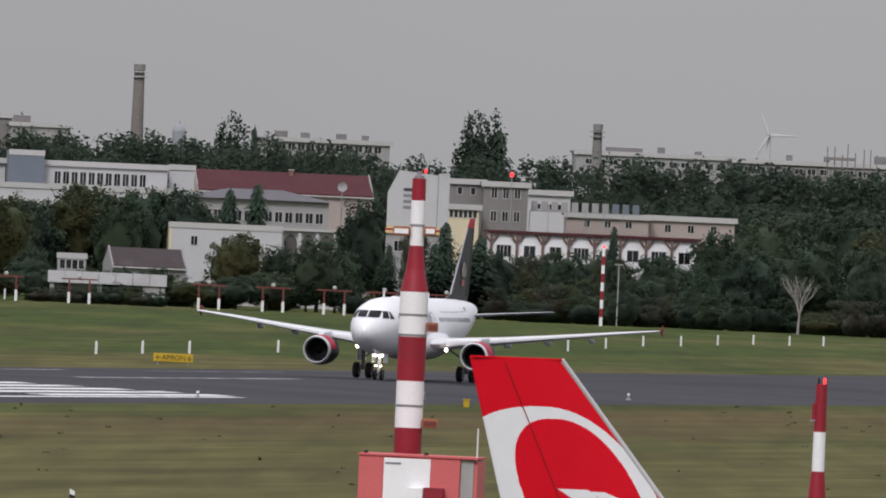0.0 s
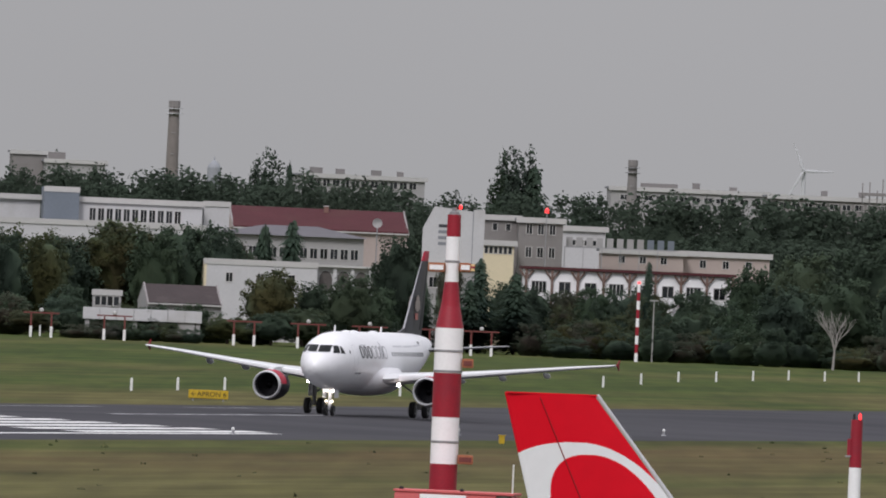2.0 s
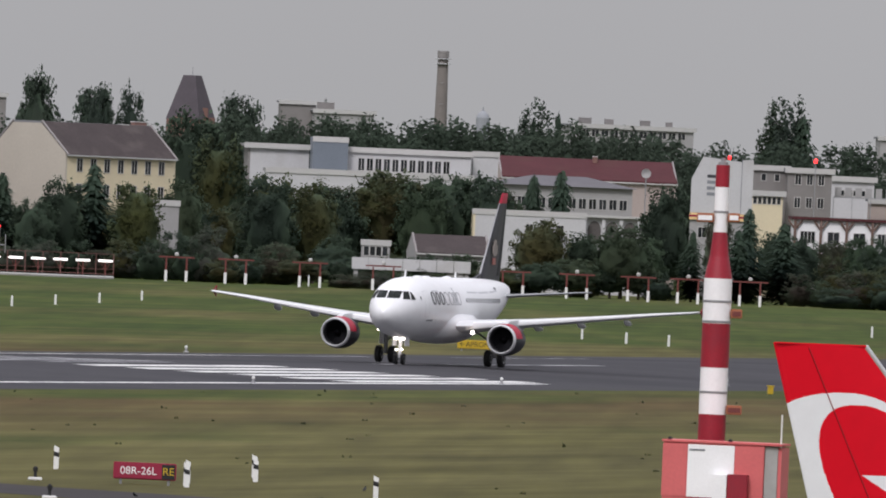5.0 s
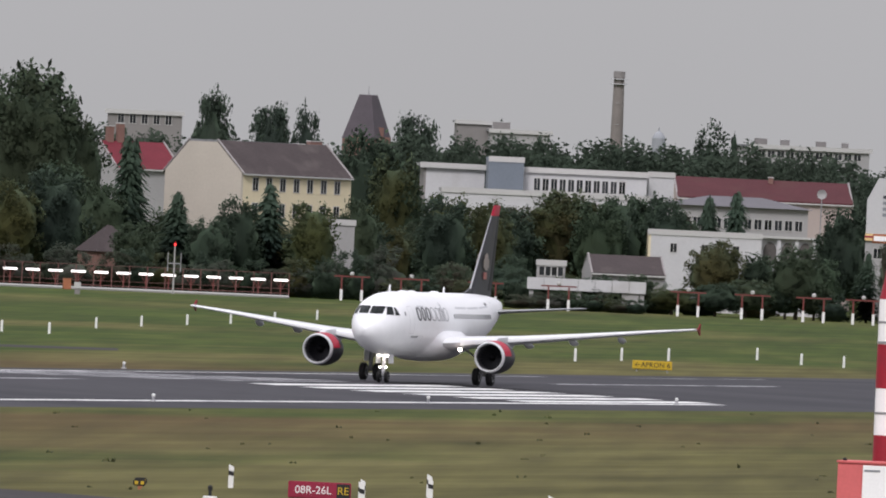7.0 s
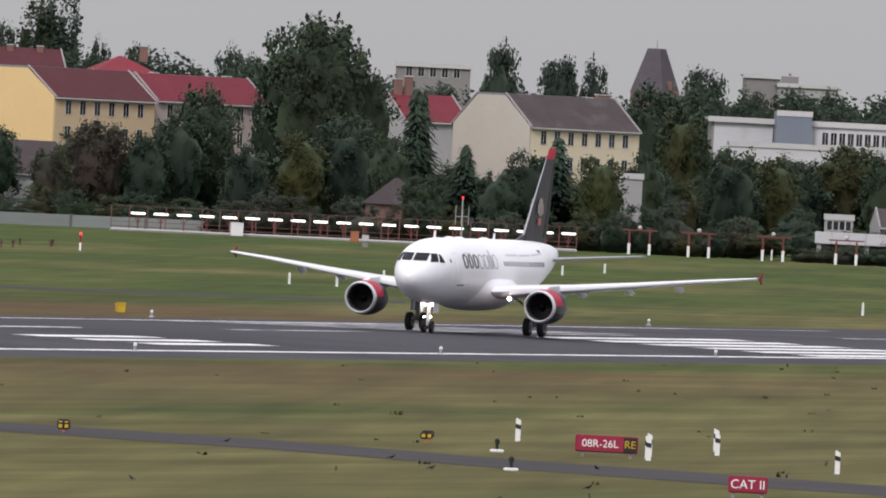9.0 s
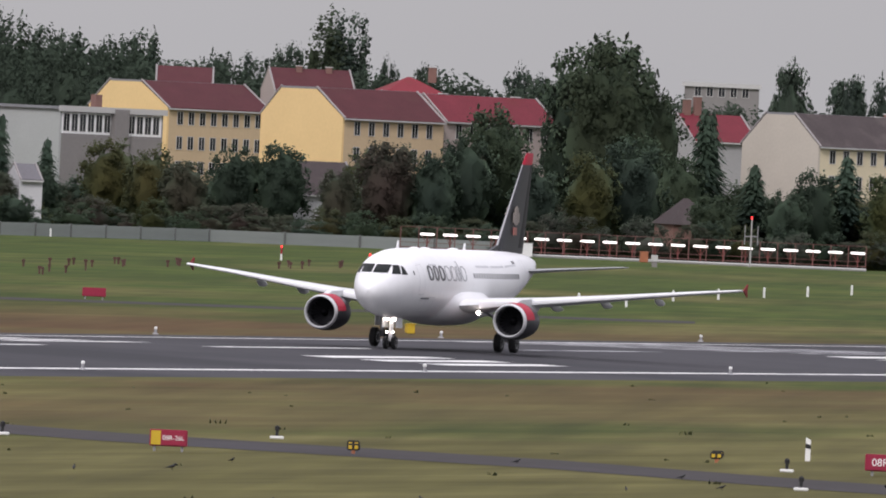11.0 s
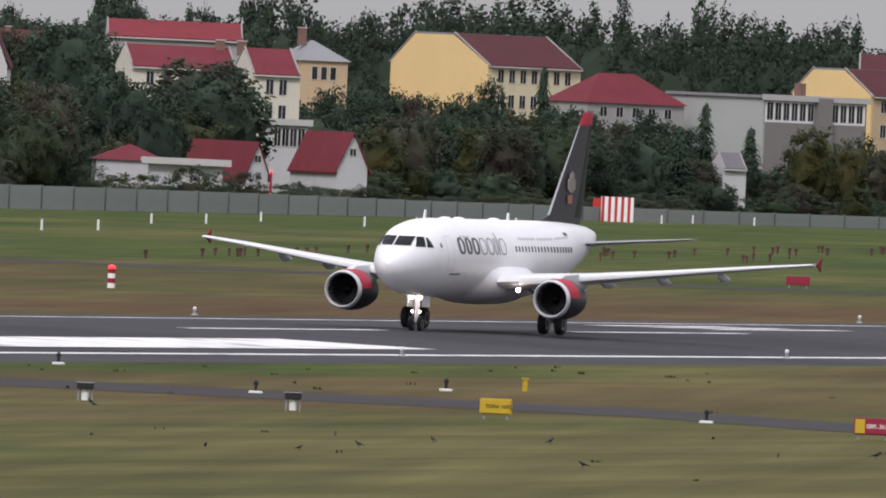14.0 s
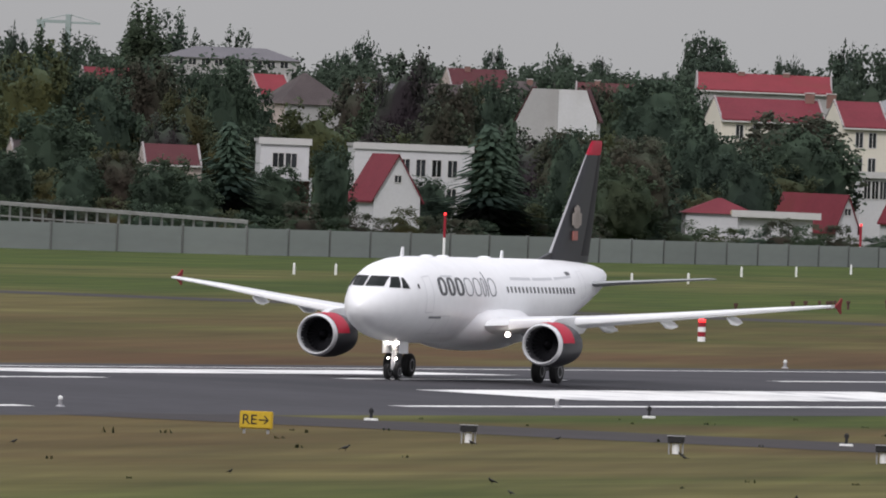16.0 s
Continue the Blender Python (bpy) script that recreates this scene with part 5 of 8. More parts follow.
def tree_meshes(kind, seed, mat):
    """Trunk and crown of a tree 10 m high and about 8 m wide (a poplar or conifer is slimmer)."""
    rng = np.random.default_rng(seed)
    if kind in ("broad", "bush"):
        low = kind == "bush"
        cs, rs = [], []
        for i in range(94 if not low else 62):
            g, k = 2 * math.pi * rng.random(), rng.random() ** 0.24
            z = (0.6 + 8.2 * rng.random() ** 1.1) if low else (1.9 + 7.4 * rng.random())
            mid_z, half = (2.5, 7.2) if low else (5.0, 4.9)
            w = 3.6 * math.sqrt(max(0.06, 1 - ((z - mid_z) / half) ** 2))
            cs.append(np.array([w * k * math.cos(g), w * k * math.sin(g), z]))
            rs.append(0.5 + 0.55 * rng.random())
        v, f3, f4 = foliage_mass(rng, cs, rs, lambda r: int(18 + 44 * r * r), 0.14, [((0, 0, 2.6), 2.8, 3.0)] if low else [((0, 0, 5.1), 2.75, 3.4)], 0.9, 0.8)
        f = f3 + f4
        t = trunk_mesh(rng, 4.5 if low else 6.5, 0.28, 9, 2.2)
    elif kind == "poplar":
        cs, rs, hearts = [], [], []
        for col in range(9):
            ox, oy, h = (rng.random() - 0.5) * 3.2, (rng.random() - 0.5) * 3.2, 8.1 + 1.8 * rng.random()
            if col == 0:
                ox = oy = 0
                h = 10.0
            hearts.append(((ox, oy, 0.5 + h * 0.45), 0.62, h * 0.37))
            for i in range(10):
                z = 0.9 + (h - 1.5) * i / 9
                w = 1.25 * math.sin(math.pi * (0.2 + 0.66 * i / 9)) + 0.12
                cs.append(np.array([ox + 0.25 * rng.normal(), oy + 0.25 * rng.normal(), z]))
                rs.append(w)
        v, f3, f4 = foliage_mass(rng, cs, rs, lambda r: int(32 + 60 * r * r), 0.15, hearts, 1.0, 0.5, False)
        f = f3 + f4
        t = trunk_mesh(rng, 8.0, 0.2, 8, 1.0)
    else:
        verts, faces = [], []
        for tier in range(26):
            z = 0.6 + 9.1 * (tier + 0.5 * rng.random()) / 26
            w = 2.6 * (1 - tier / 27.0) ** 0.75 * (0.85 + 0.3 * rng.random())
            n = int(8 + 30 * w / 2.6)
            for i in range(n):
                g = 2 * math.pi * (i + rng.random()) / n
                ln = w * (0.5 + 0.7 * rng.random())
                d = np.array([math.cos(g), math.sin(g), 0])
                e = np.array([-math.sin(g), math.cos(g), 0])
                for q in range(3):
                    a0, a1 = ln * (0.12 + 0.3 * q), ln * (0.5 + 0.3 * q)
                    dz = -0.22 * ln * (q / 3) + 0.18 * rng.normal()
                    s = 0.07 + 0.09 * rng.random()
                    k = len(verts)
                    p, r = d * a0 + [0, 0, z + dz + 0.16], d * a1 + [0, 0, z + dz - 0.14]
                    verts += [p - e * s, r - e * s * 0.7, r + e * s * 0.7, p + e * s]
                    faces.append((k, k + 1, k + 2, k + 3))
        for i in range(10):
            k = len(verts)
            g = 6.28 * i / 10
            e = np.array([math.cos(g), math.sin(g), 0]) * 0.16
            verts += [np.array([0, 0, 9.1]) - e, np.array([0, 0, 9.1]) + e, np.array([0, 0, 10.0]) + e * 0.1, np.array([0, 0, 10.0]) - e * 0.1]
            faces.append((k, k + 1, k + 2, k + 3))
        v, f = verts, faces
        t = trunk_mesh(rng, 9.0, 0.16, 4, 0.6)
    return t, mesh_of("crown", v, f, M[mat])


TREE_KINDS = {
    "broad": ("tree", 8.2, (("leaf", 11), ("leaf_dark", 12), ("leaf_olive", 13), ("leaf", 14), ("leaf_dark", 15))),
    "oak": ("tree", 8.2, (("leaf_dark", 21), ("leaf_dark", 22), ("leaf_brown", 23))),
    "olive": ("tree", 8.2, (("leaf_olive", 31), ("leaf_olive", 32))),
    "brown": ("shrub", 8.8, (("leaf_brown", 33), ("leaf_brown", 34))),
    "purple": ("tree", 8.2, (("leaf_purple", 41),)),
    "bush": ("shrub", 8.8, (("leaf_dark", 51), ("leaf", 52), ("leaf_dark", 53), ("leaf_olive", 54))),
    "grey": ("shrub", 8.8, (("leaf_grey", 61),)),
    "poplar": ("poplar", 5.2, (("haze_leaf", 71), ("leaf", 72), ("haze_leaf", 73))),
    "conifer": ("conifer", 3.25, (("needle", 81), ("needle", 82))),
    "far": ("tree", 8.2, (("haze_leaf", 91), ("haze_leaf", 92))),
}
TREE_LABELS = {"broad": "leafy green broadleaf tree behind the airfield fence", "oak": "dense dark broadleaf tree among the houses", "olive": "yellowish olive green tree by the houses",
               "brown": "brownish dry shrub by the airfield edge", "purple": "dark purple-leaved tree beside the houses", "bush": "dense green shrub along the airfield edge", "grey": "pale grey-green willow shrub",
               "poplar": "tall slim poplar on the skyline", "conifer": "dark green spruce with layered branches", "far": "distant green tree on the skyline"}
PROTO, COUNT = {}, {}


def tree(kind, bearing, dist, height, width):
    name, w0, variants = TREE_KINDS[kind]
    base_kind = {"oak": "broad", "olive": "broad", "purple": "broad", "far": "broad", "grey": "bush", "brown": "bush"}.get(kind, kind)
    i = COUNT[kind] = COUNT.get(kind, -1) + 1
    mat, seed = variants[i % len(variants)]
    p = polar(bearing, dist)
    turn = (i * 77.0 + seed * 31) % 360
    m = Matrix.LocRotScale((p.x, p.y, GRASS), Euler((0, 0, turn * DEG)), (width / w0, width / w0, height / (10.15 if base_kind in ("poplar", "conifer") else 9.75)))
    key = (kind, seed)
    if key not in PROTO:
        t, c = tree_meshes(base_kind, seed, mat)
        ob = thing(name, TREE_LABELS[kind], name, group="trees round the airfield")
        part("trunk", t, None, ob)
        part("crown", c, None, ob)
        ob.matrix_basis = m
        PROTO[key] = ob
        return ob
    src = PROTO[key]
    made = copy_thing(src, Matrix.Identity(4))
    made.matrix_basis = m
    return made


def trees(kind, rows):
    for r in rows:
        tree(kind, *r)


def hedge(bearing0, dist0, bearing1, dist1, n, low, high, width, kinds, seed):
    """A loose row of shrubs or trees between two bearings, uneven in height and depth."""
    rng = random.Random(seed)
    for i in range(n):
        k = (i + 0.5 + 0.6 * (rng.random() - 0.5)) / n
        tree(kinds[rng.randrange(len(kinds))], bearing0 + (bearing1 - bearing0) * k, dist0 + (dist1 - dist0) * k + rng.uniform(-10, 10), rng.uniform(low, high), width * rng.uniform(0.8, 1.25))


WOODS = []


def belt(bearing0, dist0, bearing1, dist1, n, low, high, width, seed):
    """Part of the far woods: a row of crowns between two bearings."""
    rng = random.Random(seed)
    for i in range(n):
        k = (i + 0.5 + 0.7 * (rng.random() - 0.5)) / n
        p = polar(bearing0 + (bearing1 - bearing0) * k, dist0 + (dist1 - dist0) * k + rng.uniform(-25, 25))
        h = rng.uniform(low, high) * 1.025
        WOODS.append((p.x, p.y, h, width * rng.uniform(0.8, 1.3), rng.uniform(0, 6.28), rng.randrange(3)))


def far_woods():
    """All the far belts in one mesh: small leaf clumps on uneven crowns."""
    crowns = []
    for seed in (201, 202, 203):
        rng = np.random.default_rng(seed)
        cs, rs = [], []
        for i in range(48):
            g, k = 2 * math.pi * rng.random(), rng.random() ** 0.28
            z = 1.0 + 8.2 * rng.random()
            w = 3.5 * math.sqrt(max(0.08, 1 - ((z - 4.6) / 5.4) ** 2))
            cs.append(np.array([w * k * math.cos(g), w * k * math.sin(g), z]))
            rs.append(0.6 + 0.6 * rng.random())
        v, f3, f4 = foliage_mass(rng, cs, rs, lambda r: int(11 + 24 * r * r), 0.2, [((0, 0, 4.4), 2.6, 3.4)], 0.8, 0.55, False)
        crowns.append((np.array(v), np.array(f3), np.array(f4)))
    vs, fs, base = [], [], 0
    for x, y, h, w, g, c in WOODS:
        v, f3, f4 = crowns[c]
        ca, sa = math.cos(g) * w / 8.2, math.sin(g) * w / 8.2
        vs.append(np.stack([x + ca * v[:, 0] - sa * v[:, 1], y + sa * v[:, 0] + ca * v[:, 1], GRASS + v[:, 2] * h / 10.0], 1))
        fs += (f3 + base).tolist() + (f4 + base).tolist()
        base += len(v)
    ob = part("far_woods", mesh_of("far_woods", np.concatenate(vs).tolist(), fs, M["haze_woods_leaf"]))
    return tagged(ob, "belts of distant green woods below the skyline", "woods", kind="stuff")


# right of the mast
trees("broad", [(0.981, 2315.0, 13.79, 11.75), (1.185, 2320.0, 15.06, 13.17), (1.332, 2310.0, 13.73, 10.35), (0.829, 2315.0, 11.65, 8.3), (0.933, 2270.0, 9.95, 8.81), (1.104, 2275.0, 10.92, 10.19), (1.292, 2270.0, 10.58, 8.81)])
trees("bush", [(0.643, 2285.0, 9.21, 8.19), (0.516, 2285.0, 8.16, 7.51), (0.388, 2285.0, 7.59, 6.83), (0.269, 2285.0, 6.56, 6.14), (0.751, 2280.0, 7.91, 6.81), (0.791, 2265.0, 6.99, 6.09), (0.577, 2270.0, 6.6, 6.1), (0.441, 2270.0, 5.68, 6.1)])
trees("conifer", [(0.007, 2275.0, 11.56, 4.48), (0.114, 2280.0, 10.18, 5.18), (-0.025, 2270.0, 8.93, 4.07), (-0.162, 2262.0, 8.7, 3.65), (0.516, 2315.0, 12.05, 2.77), (-0.656, 2354.0, 14.4, 4.3), (-0.571, 2354.0, 15.2, 4.5), (-0.585, 2900.0, 25.34, 3.98), (0.156, 2850.0, 25.66, 8.17)])
trees("oak", [(-0.244, 2300.0, 13.85, 7.56), (0.164, 2290.0, 8.55, 6.16), (-0.087, 2330.0, 10.81, 4.18)])
trees("broad", [(-0.625, 2262.0, 9.1, 8.11), (-0.376, 2262.0, 8.66, 8.11), (-0.495, 2266.0, 7.77, 6.09), (-0.297, 2268.0, 7.43, 5.42), (-1.238, 2270.0, 6.1, 5.42)])
trees("broad", [(-1.11, 2340.0, 14.19, 11.88), (-0.98, 2335.0, 13.02, 8.37), (-1.253, 2335.0, 11.83, 9.76), (-0.896, 2345.0, 14.09, 7.7), (-0.775, 2340.0, 13.4, 6.99), (-1.453, 2335.0, 13.14, 9.07), (-1.583, 2330.0, 14.65, 7.66)])
trees("poplar", [(-0.662, 2950.0, 27.42, 6.6), (0.064, 2850.0, 27.84, 5.96), (0.102, 2850.0, 29.03, 6.81), (-1.291, 3300.0, 27.28, 2.96)])
trees("oak", [(-0.805, 2346.0, 14.18, 9.11), (-0.921, 2342.0, 13.98, 8.39)])
trees("conifer", [(-0.651, 2356.0, 14.9, 5.2), (-0.566, 2358.0, 15.3, 5.4)])
trees("olive", [(-1.079, 2340.0, 13.98, 12.58), (-1.283, 2340.0, 12.5, 9.79)])
# round the yellow and white house
trees("broad", [(-2.697, 2380.0, 26.6, 14.22), (-2.799, 2370.0, 25.63, 11.33), (-1.688, 2335.0, 20.44, 10.46), (-1.608, 2330.0, 17.58, 8.35), (-2.607, 2300.0, 14.6, 8.93), (-2.715, 2290.0, 11.65, 8.89), (-2.493, 2290.0, 12.75, 8.21)])
trees("far", [(-2.164, 2750.0, 26.31, 6.9), (-1.983, 2750.0, 25.48, 6.57), (-1.88, 2760.0, 24.94, 5.77), (-1.546, 2800.0, 25.3, 9.2), (-2.757, 2290.0, 11.57, 6.16)])
trees("conifer", [(-2.394, 2310.0, 18.61, 5.11), (-2.256, 2268.0, 11.97, 4.47), (-1.981, 2266.0, 13.83, 6.77)])
trees("broad", [(-2.072, 2262.0, 11.5, 6.76), (-1.849, 2262.0, 11.37, 7.43), (-2.385, 2256.0, 7.89, 6.74), (-2.155, 2256.0, 8.99, 6.74), (-1.705, 2290.0, 12.18, 6.16), (-1.448, 2300.0, 12.66, 8.24), (-1.31, 2305.0, 12.09, 7.57)])
trees("grey", [(-1.613, 2245.0, 6.98, 7.38), (-1.79, 2240.0, 4.79, 4.68), (-2.863, 2235.0, 5.41, 6.01), (-3.669, 2232.0, 3.07, 5.33)])
# before the yellow rows
trees("broad", [(-2.708, 2310.0, 25.91, 14.83), (-2.831, 2315.0, 21.97, 7.61), (-2.565, 2312.0, 21.08, 8.29), (-2.634, 2275.0, 14.01, 10.19), (-2.752, 2270.0, 12.43, 8.14), (-3.057, 2275.0, 16.96, 10.87), (-3.13, 2268.0, 13.76, 8.13)])
trees("oak", [(-3.369, 2262.0, 12.63, 9.46), (-3.693, 2257.0, 11.69, 8.09), (-3.83, 2257.0, 11.24, 8.09), (-3.981, 2252.0, 9.14, 7.4), (-3.23, 2262.0, 11.54, 7.43), (-2.921, 2264.0, 10.76, 7.44), (-3.519, 2252.0, 8.99, 6.05)])
trees("olive", [(-4.207, 2260.0, 11.41, 8.78), (-4.086, 2256.0, 10.63, 7.41), (-3.453, 2266.0, 11.46, 5.41)])
trees("conifer", [(-2.416, 2295.0, 18.55, 6.17), (-4.404, 2262.0, 11.39, 4.05), (-4.544, 2235.0, 13.81, 4.01), (-2.263, 2268.0, 12.12, 5.42), (-4.619, 2205.0, 11.05, 3.69), (-5.038, 2262.0, 17.8, 3.78)])
trees("poplar", [(-3.568, 2800.0, 32.99, 8.36), (-3.499, 2800.0, 32.32, 7.53), (-4.154, 2750.0, 27.35, 5.75), (-4.095, 2755.0, 27.93, 5.76), (-3.809, 2750.0, 25.26, 4.93), (-4.139, 2750.0, 27.86, 6.57), (-4.376, 2700.0, 26.59, 4.03)])
trees("far", [(-3.687, 2750.0, 26.6, 7.39), (-3.38, 2950.0, 25.2, 5.29), (-3.269, 2950.0, 25.3, 5.82), (-2.994, 2950.0, 24.9, 7.93), (-2.917, 2950.0, 24.56, 6.17), (-2.157, 2850.0, 26.78, 8.17), (-1.994, 2850.0, 25.97, 7.66), (-3.911, 2750.0, 23.79, 7.39), (-4.288, 2700.0, 23.96, 7.26)])
# before the red roofs
trees("broad", [(-4.928, 2205.0, 11.67, 9.88), (-5.14, 2200.0, 10.42, 8.54), (-5.336, 2190.0, 9.42, 8.5), (-5.525, 2185.0, 9.4, 9.14), (-4.737, 2200.0, 9.85, 7.89), (-5.733, 2190.0, 11.64, 10.47), (-5.198, 2260.0, 15.33, 5.4)])
trees("purple", [(-5.444, 2240.0, 13.5, 7.36), (-5.282, 2240.0, 13.67, 5.35)])
trees("poplar", [(-5.382, 2750.0, 28.37, 7.39), (-5.297, 2750.0, 29.06, 9.04), (-5.193, 2760.0, 28.53, 8.24), (-5.083, 2780.0, 30.07, 9.96), (-4.987, 2780.0, 28.13, 7.47), (-4.894, 2780.0, 29.34, 6.64), (-4.81, 2780.0, 30.54, 3.65), (-4.578, 2750.0, 30.3, 6.57), (-4.5, 2755.0, 29.28, 6.58), (-4.43, 2750.0, 27.93, 6.57), (-4.37, 2760.0, 27.13, 4.95)])
trees("far", [(-4.685, 2700.0, 25.29, 10.48), (-5.593, 2700.0, 25.1, 5.65), (-4.238, 2750.0, 24.34, 6.57), (-5.42, 2700.0, 23.47, 8.06), (-5.908, 2750.0, 26.28, 7.39), (-6.318, 2800.0, 25.65, 11.71), (-5.77, 2750.0, 25.33, 5.75), (-6.66, 2900.0, 24.93, 5.2), (-6.078, 2800.0, 24.49, 6.69)])
trees("oak", [(-6.477, 2080.0, 19.07, 14.91), (-6.027, 2070.0, 14.92, 13.29), (-6.736, 2000.0, 13.16, 8.96), (-6.368, 2020.0, 13.73, 9.05), (-5.555, 2170.0, 14.53, 9.07), (-6.529, 1985.0, 12.28, 9.49), (-6.193, 2005.0, 10.99, 7.19)])
trees("broad", [(-5.52, 2140.0, 9.11, 7.13), (-6.664, 1965.0, 10.31, 6.46), (-5.683, 2180.0, 13.67, 7.16), (-5.362, 2170.0, 10.63, 7.13)])
# round the white houses
trees("conifer", [(-6.985, 1930.0, 13.51, 8.65), (-7.769, 1935.0, 13.01, 7.51), (-6.922, 1960.0, 14.2, 4.68)])
trees("olive", [(-7.514, 2030.0, 14.62, 10.91), (-7.909, 2030.0, 15.56, 7.88), (-8.375, 2060.0, 19.54, 11.69)])
trees("purple", [(-7.247, 2110.0, 21.1, 8.82), (-7.957, 1990.0, 13.05, 7.13)])
trees("oak", [(-7.458, 1932.0, 10.95, 5.77), (-7.137, 2010.0, 15.14, 7.8), (-8.167, 2060.0, 17.08, 11.08), (-6.733, 1985.0, 13.3, 6.52), (-8.024, 2100.0, 19.27, 9.41)])
trees("broad", [(-8.317, 1960.0, 13.12, 11.12), (-8.124, 1930.0, 9.05, 7.49), (-7.951, 1930.0, 8.42, 6.92), (-8.432, 1930.0, 8.92, 6.92), (-6.566, 1945.0, 9.74, 8.13), (-7.792, 2100.0, 18.99, 8.78), (-8.576, 1990.0, 15.15, 11.89)])
trees("poplar", [(-8.031, 2650.0, 29.13, 8.71), (-7.755, 2750.0, 26.85, 4.93), (-7.891, 2750.0, 26.17, 3.29)])
trees("far", [(-6.343, 2950.0, 29.56, 10.57), (-7.368, 2950.0, 26.07, 7.05), (-6.982, 2950.0, 26.0, 5.29), (-6.785, 2950.0, 25.36, 7.93), (-6.1, 2950.0, 26.1, 5.29), (-5.93, 2950.0, 27.78, 7.05), (-7.452, 2950.0, 24.57, 7.05), (-8.429, 2650.0, 24.1, 4.75)])
trees("oak", [(-7.99, 1925.0, 7.6, 6.5), (-7.87, 1925.0, 7.0, 6.0), (-8.10, 1928.0, 9.0, 7.0), (-8.22, 1926.0, 8.2, 6.5)])
trees("poplar", [(-8.06, 2655.0, 29.8, 7.6), (-7.97, 2660.0, 28.6, 6.5), (-8.28, 2760.0, 25.5, 6.5), (-8.36, 2765.0, 26.5, 6.0)])
trees("bush", [(-1.735, 2252.0, 6.2, 6.5), (-1.77, 2250.0, 5.0, 5.0)])
hedge(-5.52, 2040.0, -5.82, 2020.0, 9, 2.4, 3.6, 5.0, ("brown", "bush", "grey"), 81)
hedge(-5.45, 2052.0, -4.55, 2182.0, 18, 2.0, 3.0, 6.0, ("brown", "bush", "brown"), 82)
hedge(-0.84, 2236.0, -1.22, 2234.0, 11, 1.7, 2.5, 4.2, ("brown", "bush", "grey"), 83)
# low growth along the airfield's edge and far belts
hedge(1.349, 2262.0, 0.138, 2262.0, 22, 2.5, 5.0, 6.0, ("bush", "bush", "brown"), 3)
hedge(-0.24, 2256.0, -1.437, 2256.0, 18, 2.5, 5.0, 6.0, ("bush", "broad"), 4)
hedge(-1.389, 2245.0, -2.791, 2240.0, 26, 2.5, 5.5, 6.0, ("bush", "bush", "brown", "grey"), 5)
hedge(-2.827, 2238.0, -4.469, 2225.0, 28, 2.2, 5.0, 6.0, ("bush", "brown", "bush"), 6)
hedge(-4.419, 2195.0, -5.875, 2120.0, 24, 3.0, 6.0, 6.5, ("bush", "bush", "broad"), 7)
hedge(-5.893, 1968.0, -8.628, 1860.0, 34, 3.3, 5.2, 6.0, ("bush", "brown", "bush"), 8)
belt(1.641, 2650.0, 0.495, 2640.0, 44, 20.05, 22.26, 11.0, 9)
belt(1.643, 2560.0, 0.498, 2560.0, 36, 14.04, 16.34, 11.0, 29)
belt(0.458, 2780.0, -1.526, 2780.0, 54, 19.19, 21.84, 10.0, 10)
belt(-1.474, 2780.0, -2.911, 2760.0, 40, 18.04, 20.86, 10.0, 11)
belt(-2.334, 2780.0, -4.044, 2740.0, 44, 18.7, 21.5, 10.0, 12)
belt(-3.841, 2720.0, -5.982, 2680.0, 46, 20.42, 23.24, 10.0, 13)
belt(-5.251, 2820.0, -7.279, 2800.0, 60, 19.03, 21.97, 10.0, 14)
belt(-5.794, 2800.0, -8.733, 2780.0, 60, 19.98, 22.73, 10.0, 24)
belt(-7.275, 2420.0, -8.73, 2400.0, 40, 13.82, 17.05, 9.0, 25)
belt(-5.591, 2330.0, -7.106, 2330.0, 40, 12.96, 16.08, 9.0, 26)
belt(-4.102, 2640.0, -5.847, 2620.0, 46, 22.56, 27.11, 9.0, 61)
belt(-5.904, 2640.0, -7.101, 2640.0, 34, 18.65, 22.2, 9.0, 62)
belt(-7.623, 2330.0, -8.734, 2330.0, 30, 17.99, 21.12, 9.0, 63)
belt(-2.849, 2700.0, -4.218, 2660.0, 36, 21.08, 24.28, 9.0, 64)
belt(-0.239, 2620.0, -1.713, 2600.0, 40, 20.43, 22.46, 9.0, 65)
belt(-0.155, 2620.0, -1.524, 2600.0, 36, 17.62, 19.95, 9.0, 66)
belt(-5.55, 2870.0, -8.75, 2850.0, 62, 22.0, 24.6, 10.0, 91)
far_woods()
hedge(-6.35, 2260.0, -7.411, 2250.0, 16, 16.36, 19.59, 8.0, ("oak", "broad", "oak"), 67)
hedge(-7.666, 2225.0, -8.675, 2220.0, 14, 15.73, 19.71, 9.0, ("oak", "olive", "broad", "purple"), 68)
hedge(-4.585, 2235.0, -5.081, 2225.0, 9, 10.37, 12.56, 7.5, ("oak", "broad"), 69)
hedge(-5.063, 2222.0, -5.629, 2212.0, 9, 10.88, 13.2, 8.0, ("oak", "broad"), 70)
hedge(-5.627, 2020.0, -6.38, 1975.0, 12, 1.7, 3.07, 5.5, ("bush", "brown", "bush"), 71)
trees("oak", [(-6.071, 2078.0, 15.98, 16.14), (-6.273, 2015.0, 13.27, 9.03)])
hedge(-6.001, 2065.0, -6.95, 2060.0, 16, 9.18, 12.57, 9.5, ("oak", "broad", "olive", "oak"), 41)
hedge(-6.329, 2060.0, -8.672, 2060.0, 26, 10.98, 14.05, 9.0, ("oak", "broad", "purple", "olive", "oak"), 42)
